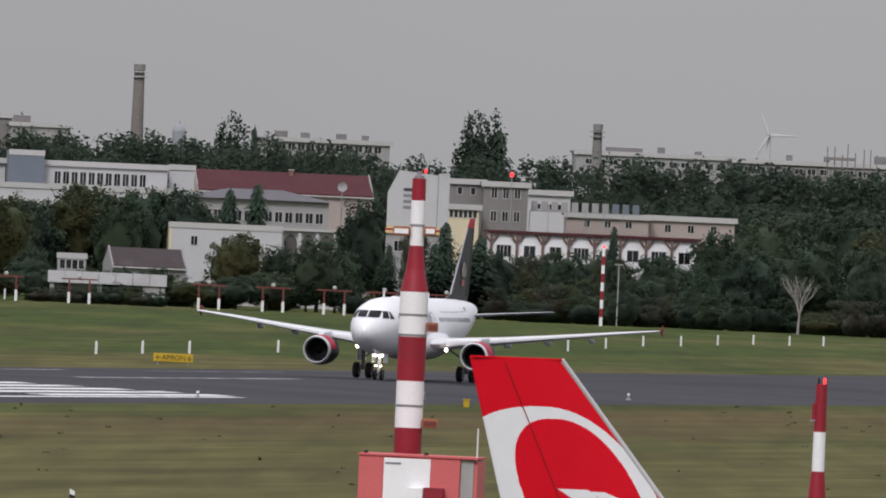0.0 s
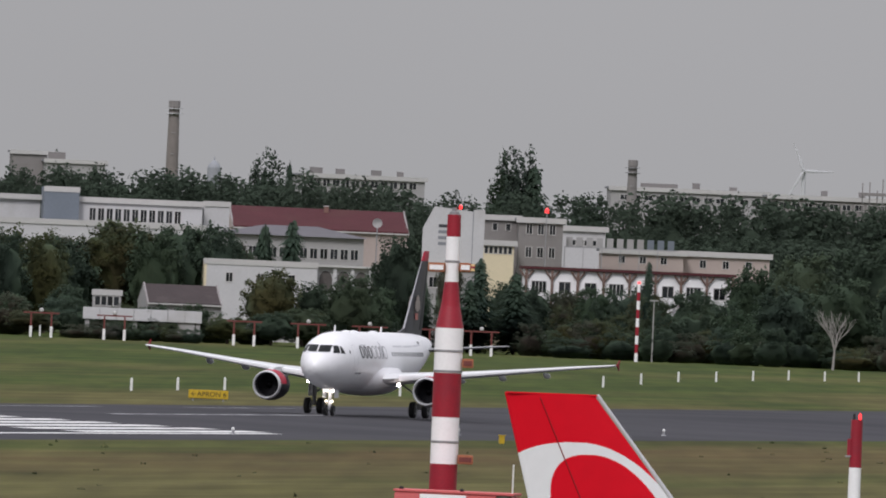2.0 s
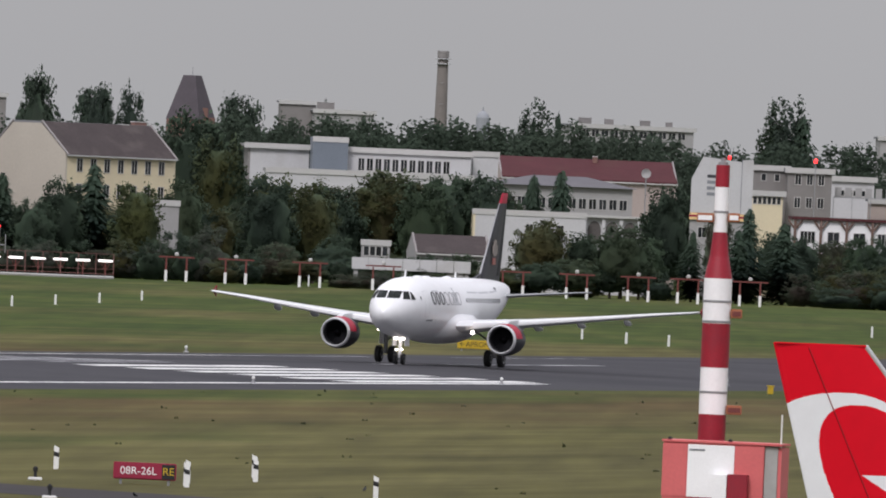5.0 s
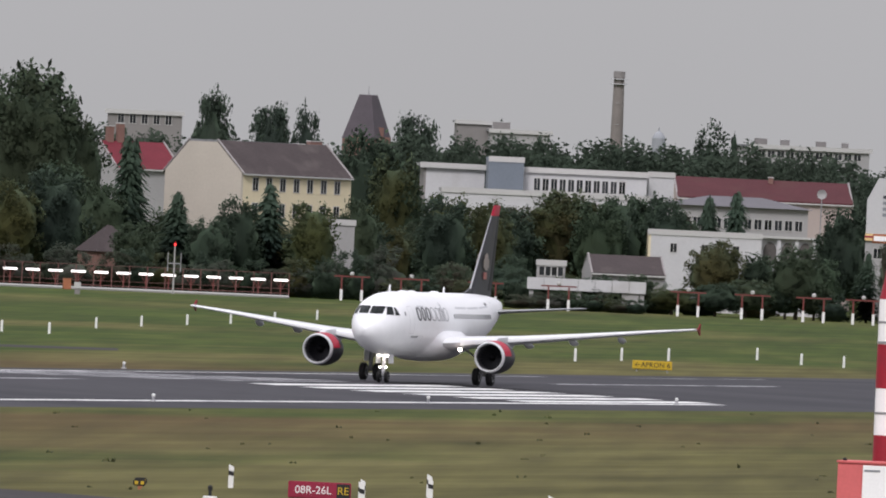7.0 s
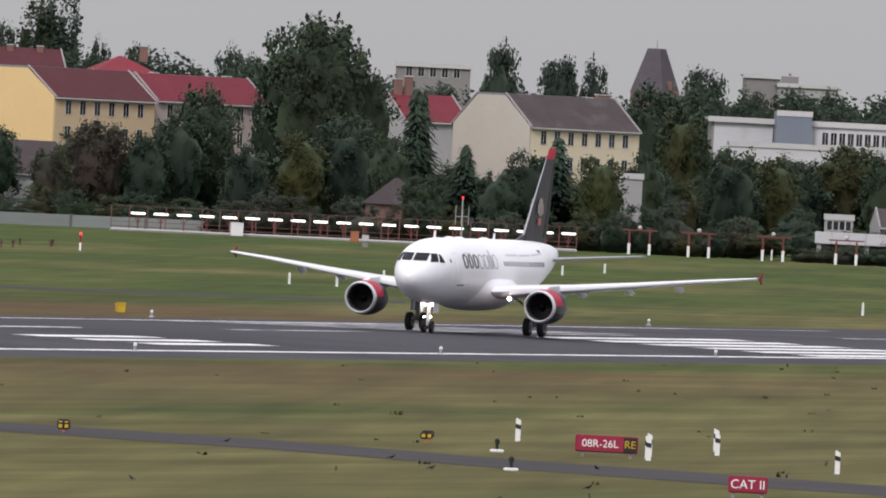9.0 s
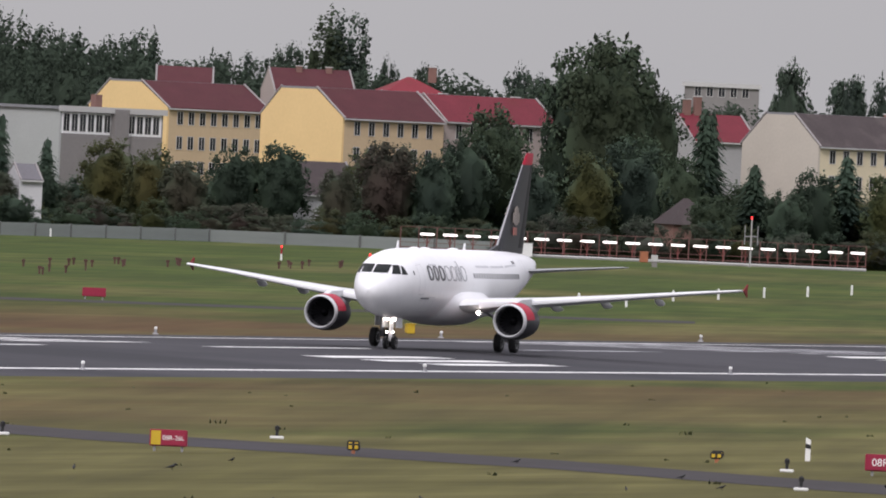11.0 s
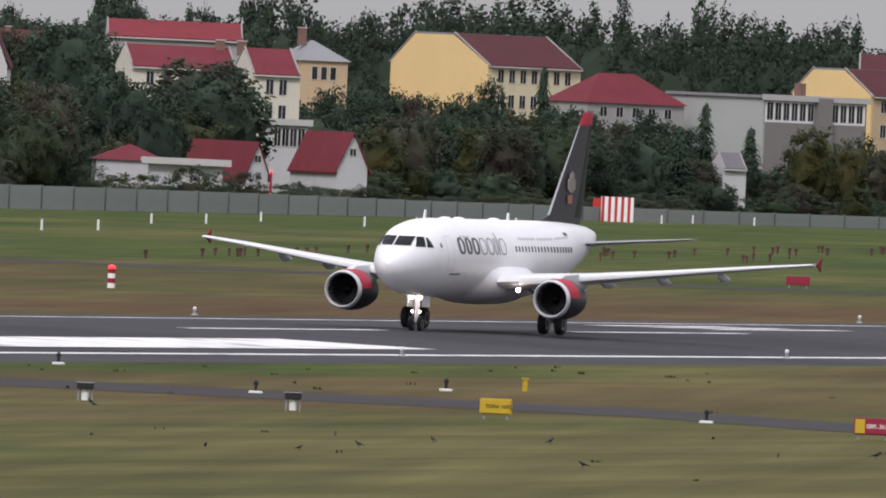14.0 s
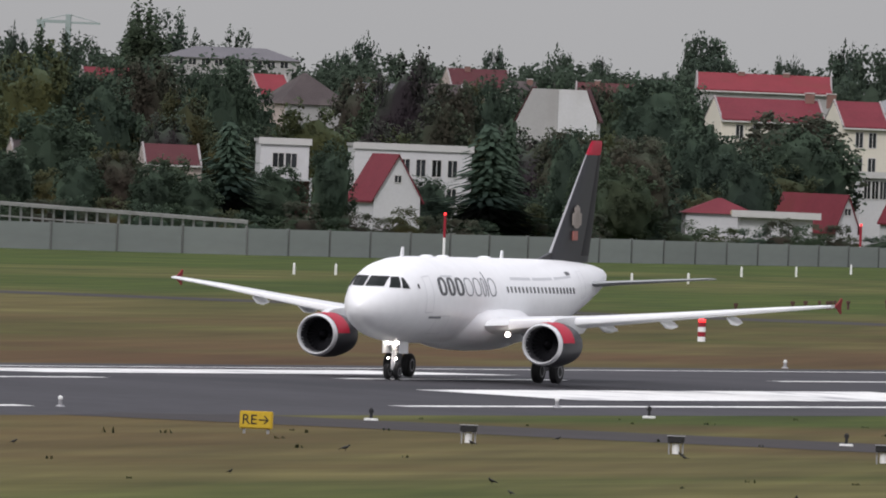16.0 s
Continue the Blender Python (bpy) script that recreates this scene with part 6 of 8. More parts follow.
hedge(-4.898, 2165.0, -5.753, 2160.0, 12, 8.49, 11.71, 8.5, ("oak", "broad"), 43)
hedge(-7.748, 2180.0, -8.672, 2180.0, 12, 14.67, 18.25, 10.0, ("oak", "broad", "broad"), 44)
hedge(0.778, 2325.0, 0.061, 2330.0, 8, 7.0, 9.0, 7.0, ("broad", "oak"), 15)
hedge(-0.627, 2350.0, -1.449, 2350.0, 14, 9.0, 12.5, 8.0, ("broad", "oak", "broad"), 16)
hedge(-1.36, 2310.0, -2.799, 2300.0, 22, 6.5, 10.5, 7.5, ("broad", "oak", "broad", "olive"), 17)
hedge(-2.832, 2285.0, -4.544, 2265.0, 22, 5.5, 8.5, 7.5, ("broad", "oak", "oak"), 18)
hedge(-4.528, 2225.0, -5.897, 2170.0, 20, 6.5, 9.5, 7.5, ("broad", "oak", "oak"), 19)
hedge(-6.239, 2005.0, -8.634, 1950.0, 20, 4.5, 8.0, 7.0, ("oak", "broad", "olive"), 20)


def dead_tree():
    """A bare, bleached tree with forked branches."""
    p = polar(1.084, 2244.0)
    t = thing("dead_tree", "bare bleached dead tree before the dark shrubs", "tree", pose(p.x, p.y, GRASS))
    rng = random.Random(5)
    bm = bmesh.new()

    def grow(a, d, ln, r, depth):
        b = a + d * ln
        rod(bm, a, b, r, r * 0.6, 5)
        if depth:
            for k in range(4 if depth == 5 else 3 if depth > 2 else 2):
                e = (d + Vector((rng.uniform(-0.62, 0.62), rng.uniform(-0.62, 0.62), rng.uniform(-0.05, 0.45)))).normalized()
                grow(a + d * ln * (0.98 if k == 0 else rng.uniform(0.4, 0.95)), e, ln * rng.uniform(0.6, 0.82), r * 0.6, depth - 1)
    grow(Vector((0, 0, 0)), Vector((0.05, 0, 1)), 2.5, 0.17, 5)
    part("branch_work", bm, M["dead"], t)
    return t


dead_tree()


# ---- the houses beyond the fence ----
def row_house(name, label, eave_pt, ridge_z, length, depth, wall, end, roof, cols, storeys, **kw):
    eave = eave_pt[2] + 0.45
    rows = tuple(eave - 2.15 - 3.1 * k for k in range(storeys))
    return building(name, label, "house", eave_pt, kw.pop("az", 45.0), length, depth, eave, ridge_z + 0.45 - eave, wall, end, roof, rows, cols, **kw)


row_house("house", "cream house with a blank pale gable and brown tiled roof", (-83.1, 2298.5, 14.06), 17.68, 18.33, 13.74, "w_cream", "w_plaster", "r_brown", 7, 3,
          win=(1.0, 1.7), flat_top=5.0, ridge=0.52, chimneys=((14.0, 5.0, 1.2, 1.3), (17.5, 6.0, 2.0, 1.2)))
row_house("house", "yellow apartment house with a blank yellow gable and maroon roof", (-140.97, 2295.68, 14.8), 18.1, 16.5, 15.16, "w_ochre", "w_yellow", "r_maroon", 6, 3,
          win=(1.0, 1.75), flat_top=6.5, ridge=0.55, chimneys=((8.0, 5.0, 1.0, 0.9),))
row_house("house", "ochre apartment house with a red tiled roof", (-129.35, 2309.38, 14.99), 17.96, 18.75, 12.5, "w_pink", "w_pink", "r_red", 7, 3, win=(1.0, 1.75), flat_top=4.5, ridge=0.52, chimneys=((4.0, 5.0, 0.9, 1.0), (16.0, 5.0, 0.9, 1.0)))
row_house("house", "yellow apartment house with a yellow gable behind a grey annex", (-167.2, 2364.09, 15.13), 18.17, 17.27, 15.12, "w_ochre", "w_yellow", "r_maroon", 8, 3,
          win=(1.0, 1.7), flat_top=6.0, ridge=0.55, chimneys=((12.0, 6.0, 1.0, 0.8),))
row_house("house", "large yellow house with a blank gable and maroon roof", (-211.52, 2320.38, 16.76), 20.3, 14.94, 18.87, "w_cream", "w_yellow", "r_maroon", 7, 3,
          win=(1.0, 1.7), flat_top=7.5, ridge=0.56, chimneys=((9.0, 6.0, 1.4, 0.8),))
annex = building("house", "grey flat-roofed annex with bands of white-framed windows", "house", (-174.49, 2283.34, 14.2), 48.0, 15.83, 18.91, 14.2 + 0.45, 0.0, "w_grey", "w_stone", "r_felt",
                 (), 0, form="flat")
for k in range(12):                                    # two glazed bands with a plain stair bay between them
    if k not in (6, 7):
        add_window(annex, pose(1.0 + 1.25 * k, -0.002, 12.0), 1.0, 2.2)
part("roof_chimney", boxed(6.9, 7.9, 2.0, 3.0, 15.0, 16.6), M["w_brick"], annex, "brown chimney on the flat roof")
part("stair_bay", boxed(8.1, 10.3, -0.5, 0.0, 0.0, 14.9), M["w_grey"], annex, "plain grey stair bay")
part("window_band", boxed(0.3, 7.7, -0.02, -0.003, 11.75, 14.3), M["w_bright"], annex, "white window band")
part("window_band", boxed(10.5, 15.6, -0.02, -0.003, 11.75, 14.3), M["w_bright"], annex, "white window band")
building("house", "low grey house with a red hipped roof among trees", "house", (-195.74, 2281.62, 12.19), 52.0, 14.06, 9.0, 12.74 + 0.45, 16.34 - 12.72, "w_pale", "", "r_red",
         (11.03 + 0.45, 2.0), 5, win=(1.1, 1.3), form="hip")
building("house", "dark-roofed bungalow with white walls behind shrubs", "house", (-143.38, 2257.45, 4.93), 60.0, 8.31, 9.0, 5.42 + 0.45, 9.07 - 5.36, "w_white", "", "r_brown", (1.0,), 3, win=(1.2, 1.2))
building("house", "small white house with a red gabled roof", "house", (-214.04, 2179.52, 4.86), 30.0, 8.0, 8.5, 5.23 + 0.45, 2.8, "w_white", "", "r_red", (1.0,), 2, form="gable")
building("house", "small white house half hidden by spruces", "house", (-173.14, 2208.22, 4.88), 70.0, 2.81, 6.0, 5.72 + 0.45, 1.6, "w_white", "", "r_slate", (1.2,), 2, win=(0.9, 1.0))
# behind them: red roofs
building("house", "house with a dull red roof behind the yellow rows", "house", (-176.72, 2473.7, 18.16), 86.0, 7.63, 9.0, 18.14 + 0.45, 20.72 - 18.35, "w_pink", "", "r_maroon", (), 0, form="gable")
building("house", "house with dull red roof and chimneys", "house", (-161.18, 2474.76, 18.15), 75.0, 11.0, 9.0, 18.15 + 0.45, 20.96 - 18.15, "w_pink", "", "r_maroon", (), 0, chimneys=((4, 4, 0.8, 0.8), (8, 4, 0.8, 0.8)))
building("house", "house with bright red hipped roof on the skyline", "house", (-147.94, 2495.62, 18.29), 75.0, 8.4, 9.0, 18.51 + 0.45, 20.83 - 18.51, "w_pink", "", "r_bright", (), 0, form="hip", chimneys=((7.2, 4, 1.0, 1.6),))
building("house", "house with bright red tiled roof behind a spruce", "house", (-103.54, 2417.78, 13.85), 60.0, 9.5, 10.0, 14.14 + 0.45, 17.31 - 14.14, "w_pale", "", "r_red", (), 0, chimneys=((1.5, 5, 0.9, 2.0), (3.0, 5, 0.9, 2.4)))
building("flats", "grey flat-roofed blocks on the skyline", "flats", (-132.22, 3047.13, 22.01), 88.0, 12.0, 10.0, 23.65 + 0.45, 0.0, "w_grey", "", "r_felt", (22.29,), 5, form="flat")
building("house", "brown-roofed shed among shrubs", "shed", (-98.59, 2259.85, 4.85), 60.0, 5.6, 5.0, 3.84 + 0.45, 7.09 - 3.92, "w_brick", "", "r_brown", (), 0, form="hip")
building("shed", "low pale box building by the trees", "shed", (-72.66, 2268.84, 8.43), 82.0, 4.51, 4.0, 8.54 + 0.45, 0.0, "w_pale", "", "r_felt", (), 0, form="flat", eave_out=0.1)
building("shed", "grey-green shed by the fence", "shed", (-93.78, 2097.9, -2.91), 88.0, 0.6, 0.5, 0.9, 0.0, "w_grey", "", "r_felt", (), 0, form="flat", eave_out=0.02)


M["r_dark_slate"] = material("dark_slate", (0.07, 0.058, 0.068), 0.75, vary=0.18, scale=0.5, fine=8)


def church_roof():
    """A steep slate pyramid with a clipped top and a spike."""
    p = polar(-1.698, 2950.0)
    z0, z1 = 21.21 + 0.45, 27.72 + 0.45
    t = thing("church_tower", "steep slate and brick tower roof with a thin spike", "tower", pose(p.x, p.y, GRASS, 0, 0, 20))
    part("wall", boxed(-3.0, 3.0, -3.0, 3.0, 0, z0), M["w_brick"], t)
    bm = bmesh.new()
    tube(bm, [((0, 0, z0 - 0.4), 4.1, 4.1, (1, 0, 0), (0, 1, 0)), ((0, 0, z1), 1.5, 1.5, (1, 0, 0), (0, 1, 0))], 4)
    part("roof", bm, M["r_dark_slate"], t, "slate pyramid roof")
    part("dormer", boxed(1.0, 2.0, -2.3, -1.2, z0, z0 + 1.5), M["w_brick"], t)
    part("spike", rod(bmesh.new(), (0, 0, z1), (0, 0, z1 + 1.4), 0.07, 0.03, 6), M["dull_metal"], t)


church_roof()

# ---- the works and offices on the right ----
building("office_block", "long white office wing with square windows", "office", (-53.63, 2459.42, 16.26), 86.0, 17.4, 12.0, 16.26 + 0.45, 0.0, "w_white", "", "w_pale", (13.66 + 0.45, 13.66 - 3.0), 11, win=(0.9, 1.7), form="flat", eave_out=0.3, margin=2.6)
building("office_block", "white windowless hall at the end of the offices", "office", (-65.38, 2464.13, 16.29), 86.0, 7.96, 12.0, 16.29 + 0.45, 0.0, "w_white", "w_grey", "w_pale", (), 0, form="flat", eave_out=0.5)
building("office_block", "blue-grey clad stair tower of the offices", "office", (-56.8, 2457.34, 17.45), 86.0, 4.57, 8.0, 17.45 + 0.45, 0.0, "w_blue", "", "w_blue", (), 0, form="flat", eave_out=0.02)
building("office_block", "low white plinth wing before the offices", "office", (-62.49, 2449.2, 12.92), 86.0, 26.84, 8.0, 13.19 + 0.45, 0.0, "w_white", "", "w_pale", (), 0, form="flat", eave_out=0.1)
building("office_block", "small white penthouse beside the offices", "office", (-36.13, 2469.74, 16.21), 86.0, 3.32, 6.0, 16.42 + 0.45, 0.0, "w_white", "", "w_pale", (), 0, form="flat", eave_out=0.1)
building("factory", "long hall with a red tiled roof behind the offices", "factory", (-33.01, 2519.78, 14.21), 84.0, 23.63, 14.0, 13.81 + 0.45, 16.36 - 13.81, "w_pink", "", "r_maroon", (), 0, form="gable", chimneys=((13, 6, 0.6, 0.9),))
building("office_block", "pale grey office block with dark eaves and window bands", "office", (-32.51, 2399.78, 14.05), 85.0, 17.86, 11.0, 12.75 + 0.45, 1.3, "w_pale", "w_pale", "r_slate",
         (9.95 + 0.45, 7.35 + 0.45), 13, win=(1.05, 1.4), form="hip", eave_out=0.7, margin=0.5)
building("house", "low white house with a row of arches", "house", (-33.85, 2334.75, 9.01), 87.0, 13.97, 9.0, 9.11 + 0.45, 0.0, "w_white", "w_cream", "w_pale", (6.74 + 0.45,), 3, win=(0.9, 1.2), form="flat", eave_out=0.05)


def arcade():
    p = Vector((-19.91, 2336.92, 9.07))
    top = p.z + 0.45
    t = thing("arcade", "white loggia with dark round arches", "house", pose(p.x, p.y, GRASS, 0, 0, 3))
    ln = 8.75
    part("wall", boxed(0, ln, 0.6, 7.0, 0, top), M["w_white"], t)
    part("cornice", boxed(-0.1, ln + 0.1, -0.2, 7.0, top, top + 0.25), M["trim"], t)
    n = 4
    for i in range(n):
        w = ln / n
        c = w * (i + 0.5)
        out = [(c - w * 0.36, top - 3.2)] + [(c - w * 0.36 * math.cos(math.pi * k / 10), top - 1.55 + 1.1 * math.sin(math.pi * k / 10)) for k in range(11)] + [(c + w * 0.36, top - 3.2)]
        bm = prism(bmesh.new(), out, 0.5, 0.62)
        bmesh.ops.recalc_face_normals(bm, faces=bm.faces[:])
        # a dark plate on the wall paints the shade inside each arch
        part("arch_opening", bm, M["arch_shade"], t, "round-arched opening, its shade given by a dark plate")
        part("pier", boxed(w * i - 0.22, w * i + 0.22, 0.1, 0.62, 0, top - 0.02), M["w_white"], t)


M["arch_shade"] = material("shaded_opening", (0.10, 0.09, 0.085), 0.8, vary=0.2, scale=0.6)
arcade()


def white_barrier():
    """A long white concrete box on stub legs by the fence."""
    p = Vector((-46.71, 2244.51, 3.25))
    ln = 14.16
    z1, z0 = p.z + 0.45, 1.84 + 0.45
    t = thing("concrete_gantry", "long white concrete gantry on short legs at the field's edge", "structure", pose(p.x, p.y, GRASS))
    n = 7
    for i in range(n):
        part("panel", boxed(ln * i / n + 0.02, ln * (i + 1) / n - 0.02, 0, 1.4, z0, z1, bevel=0.04), M["w_white"], t)
    for k in (0.02, 0.42, 0.8, 0.95):
        part("leg", boxed(ln * k, ln * k + (2.0 if k == 0.8 else 0.5), 0.3, 1.2, 0, z0), M["w_pale"], t)


white_barrier()
building("house", "house with a brown gabled roof and pale gable by the fence", "house", (-39.57, 2267.65, 4.05), 80.0, 9.07, 7.0, 4.1 + 0.45, 6.0 - 4.04, "w_pale", "", "r_brown", (), 0, form="gable")
building("greenhouse", "white-framed glass lean-to by the fence", "greenhouse", (-45.94, 2261.53, 3.64), 88.0, 3.38, 4.0, 4.9 + 0.45, 0.0, "w_pale", "", "w_pale", (3.4 + 0.45,), 4, win=(0.75, 1.2), form="flat", eave_out=0.1, margin=0.2)


def billboard_tower():
    """A tall white end wall with a slanted top, carrying unreadable lettering, over a yellow base."""
    p = Vector((-7.32, 2399.99, 15.53))
    s = 2400 / 33480.0
    z_top = 17.06 + 0.45
    w = 7.82
    t = thing("tower_block", "tall white windowless wall with grey lettering and yellow base", "building", pose(p.x, p.y, GRASS))
    z0 = 10.19 + 0.45
    bm = prism(bmesh.new(), [(0.0, z0), (w, z0), (w, z_top), (w - 1.4, z_top), (w - 1.5, z_top - 0.25), (1.4, z_top + 0.25), (0.0, z_top - 2.6)], 0, 5.0)
    bmesh.ops.recalc_face_normals(bm, faces=bm.faces[:])
    part("wall", bm, M["w_white"], t)
    part("seam", boxed(w - 1.5, w - 1.4, -0.02, 0.0, z0, z_top), M["logo_pale"], t)
    part("base_band", boxed(-0.1, w - 1.0, -0.12, 5.0, z0 - 0.9, z0 - 0.02), M["w_yellow"], t, "yellow and red base band")
    part("base_band", boxed(-0.1, w - 1.0, -0.14, -0.122, z0 - 0.55, z0 - 0.3), M["sign_red"], t)
    part("lower_wall", boxed(0.0, w - 1.0, 0.2, 5.0, 0, z0 - 0.9), M["w_pale"], t)
    for k in range(4):
        part("lettering_bar", boxed(2.0, 2.0 + (1.6, 1.2, 1.4, 1.1)[k], -0.03, -0.002, z_top - 2.4 - 0.75 * k, z_top - 2.0 - 0.75 * k), M["logo_dark"] if k == 0 else M["logo_pale"], t, "unreadable lettering bar")
    for k in range(2):
        add_window(t, pose(1.6 + 3.0 * k, 0.198, z0 - 3.2), 1.1, 1.4)


billboard_tower()
building("apartment_house", "drab grey apartment house with small windows", "house", (4.92, 2425.0, 15.76), 86.0, 5.67, 9.0, 16.01 + 0.45, 0.0, "w_grey", "w_grey", "r_felt", (14.27 + 0.45, 11.31 + 0.45), 3, win=(0.85, 1.4), form="flat", margin=0.6)
building("apartment_house", "drab grey apartment house wing with a glazed bay", "house", (0.48, 2428.0, 16.15), 86.0, 4.44, 9.0, 16.17 + 0.45, 0.0, "w_grey", "", "r_felt", (14.57 + 0.45,), 2, win=(0.7, 1.0), form="flat", margin=0.5)
building("glazed_bay", "white glazed bay on the drab apartment house", "house", (0.35, 2420.0, 12.65), 86.0, 4.06, 4.0, 12.89 + 0.45, 0.0, "w_cream", "", "r_felt", (11.59 + 0.45,), 6, win=(0.55, 1.0), form="flat", margin=0.2)
building("workshop", "flat white workshop with strip windows and roof railing", "workshop", (10.8, 2469.98, 15.2), 88.0, 5.55, 9.0, 15.24 + 0.45, 0.0, "w_white", "", "r_felt", (13.11 + 0.45,), 6, win=(0.7, 0.8), form="flat")
building("workshop", "pinkish flat hall behind the half-timbered house", "workshop", (15.83, 2439.95, 12.33), 88.0, 10.51, 10.0, 12.54 + 0.45, 0.0, "w_pink", "", "r_felt", (11.11 + 0.45,), 3, win=(0.9, 1.0), form="flat")
building("workshop", "pinkish flat hall with a roof hatch", "workshop", (26.22, 2444.86, 12.79), 88.0, 11.3, 10.0, 12.6 + 0.45, 0.0, "w_pink", "", "r_felt", (10.86 + 0.45,), 3, win=(0.9, 1.1), form="flat")


def roof_letters():
    """A row of pale framed letter shapes on a roof, too far to read."""
    p = Vector((10.89, 2436.0, 12.95))
    ln = 14.4
    t = thing("roof_sign", "row of pale unreadable sign letters on tall posts", "sign", pose(p.x, p.y, p.z))
    part("rail", boxed(0, ln, 0, 0.12, -0.1, 0.05), M["dull_metal"], t)
    for i in range(11):
        x = ln * (i + 0.15) / 11
        part("letter_block", boxed(x, x + ln / 17, 0, 0.15, 0.05, 1.25), M["w_pale"] if i < 8 else M["w_blue"], t)
    for i in range(6):
        part("support", boxed(ln * i / 6, ln * i / 6 + 0.1, 0.02, 0.1, GRASS - p.z, -0.1), M["dull_metal"], t)


roof_letters()


def timbered_house():
    """The long white house with brown forked posts under a dark red roof edge."""
    p = Vector((5.9, 2334.99, 9.94))
    ln = 25.54
    top = p.z + 0.45
    t = thing("timbered_house", "long white house with brown forked posts under a dark red eave", "house", pose(p.x, p.y, GRASS, 0, 0, 3))
    part("wall", boxed(0, ln, 0, 9.0, 0, top), M["w_bright"], t)
    part("roof", boxed(-0.4, ln + 0.4, -0.5, 9.4, top, top + 0.35), M["r_maroon"], t, "dark red roof edge")
    n = 8
    for i in range(n + 1):
        x = ln * i / n
        post = part("post", boxed(x - 0.15, x + 0.15, -0.4, -0.1, 0, top - 0.02), M["timber"], t, "brown forked timber post")
        for s in (1, -1):
            part("brace", rod(bmesh.new(), (x, -0.25, top - 1.25), (x + s * 0.85, -0.25, top - 0.1), 0.13, 0.13, 6), M["timber"], post)
        if i < n:
            for k in ((0.5,) if i % 3 else (0.36, 0.64)):
                add_window(t, pose(x + ln / n * k, -0.002, top - 2.9), 1.0 if i % 3 == 0 else 1.5, 1.5)


M["timber"] = material("brown_timber", (0.15, 0.095, 0.075), 0.8, vary=0.15, scale=1.5)
timbered_house()

# ---- skyline ----
building("flats", "white flat-roofed apartment block on the skyline", "flats", (-28.63, 3049.87, 22.66), 76.0, 19.93, 11.0, 22.81 + 0.45, 0.0, "w_pale", "", "r_felt", (21.36 + 0.3,), 11, win=(1.3, 1.2), form="flat", chimneys=((3, 5, 2, 1.0), (7, 5, 1.4, 0.9), (13, 5, 1.6, 0.9), (17, 5, 1.0, 0.8)))
building("flats", "pale flat-roofed blocks on the far skyline", "flats", (-75.01, 3249.13, 23.32), 86.0, 10.21, 10.0, 24.08 + 0.45, 0.0, "w_pale", "", "r_felt", (), 0, form="flat", chimneys=((2, 5, 3, 1.2),))
building("flats", "pale flat block on the far skyline", "flats", (-81.13, 3258.99, 24.36), 86.0, 6.05, 10.0, 25.41 + 0.45, 0.0, "w_grey", "", "r_felt", (), 0, form="flat")
building("flats", "long low white block with roof structures on the skyline", "flats", (20.79, 3049.93, 22.68), 87.0, 25.6, 12.0, 22.85 + 0.45, 0.0, "w_pale", "", "r_felt", (21.55,), 12, win=(1.4, 0.9), form="flat", chimneys=((8, 5, 6, 0.7), (14, 5, 1.2, 1.0), (20, 5, 1.2, 0.6)))
building("flats", "long grey block with roof masts on the skyline", "flats", (45.58, 2999.65, 22.19), 87.0, 30.58, 12.0, 22.43 + 0.45, 0.0, "w_grey", "", "r_felt", (21.18,), 14, win=(1.4, 1.0), form="flat", chimneys=((9, 5, 1.0, 0.9), (15, 5, 1.0, 0.9), (24, 5, 3.0, 1.3)))


def stack(bearing, dist, z_top, r0, r1, label, mat="chimney"):
    p = polar(bearing, dist)
    t = thing("chimney_stack", label, "chimney", pose(p.x, p.y, GRASS))
    shaft = part("shaft", lathe_z([(0, r0), (z_top * 0.6, r0 * 0.72 + r1 * 0.28), (z_top, r1)], 24), M[mat], t, "", True)
    for dz in (1.2, 2.0):
        part("gallery", lathe_z([(z_top - dz - 0.12, r1), (z_top - dz - 0.1, r1 + 0.55), (z_top - dz, r1 + 0.55), (z_top - dz + 0.02, r1)], 24), M["haze_white" if mat == "chimney" else "dull_metal"], t)
    part("cap", lathe_z([(z_top - 1.0, r1 + 0.12), (z_top, r1 + 0.12)], 24), M["w_grey" if mat == "chimney" else mat], t)
    for k in range(4):
        part("ladder_rung", boxed(-0.3, 0.3, -r0, -r0 + 0.06, z_top * (0.55 + 0.1 * k), z_top * (0.55 + 0.1 * k) + 0.08), M["dull_metal"], t)


stack(-0.942, 3050.0, 33.92 + 0.45, 1.15, 0.82, "tall slim brick chimney with a gallery near its top")
stack(0.453, 3000.0, 27.31 + 0.45, 1.1, 0.65, "short grey flue on a flat roof", "w_grey")


def wind_turbine():
    p = polar(0.971, 4850.0)
    hub = 35.85 + 0.45
    t = thing("wind_turbine", "distant three-bladed wind turbine, paled by haze put in its paint", "wind turbine", pose(p.x, p.y, GRASS))
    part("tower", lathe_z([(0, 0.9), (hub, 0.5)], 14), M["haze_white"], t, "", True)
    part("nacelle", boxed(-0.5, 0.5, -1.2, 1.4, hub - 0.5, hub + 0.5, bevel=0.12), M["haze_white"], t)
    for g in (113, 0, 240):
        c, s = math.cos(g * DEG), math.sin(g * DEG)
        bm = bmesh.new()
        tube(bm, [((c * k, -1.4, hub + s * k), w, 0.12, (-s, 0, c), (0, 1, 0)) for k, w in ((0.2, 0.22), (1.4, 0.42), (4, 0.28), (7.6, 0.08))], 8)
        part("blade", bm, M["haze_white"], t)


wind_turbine()


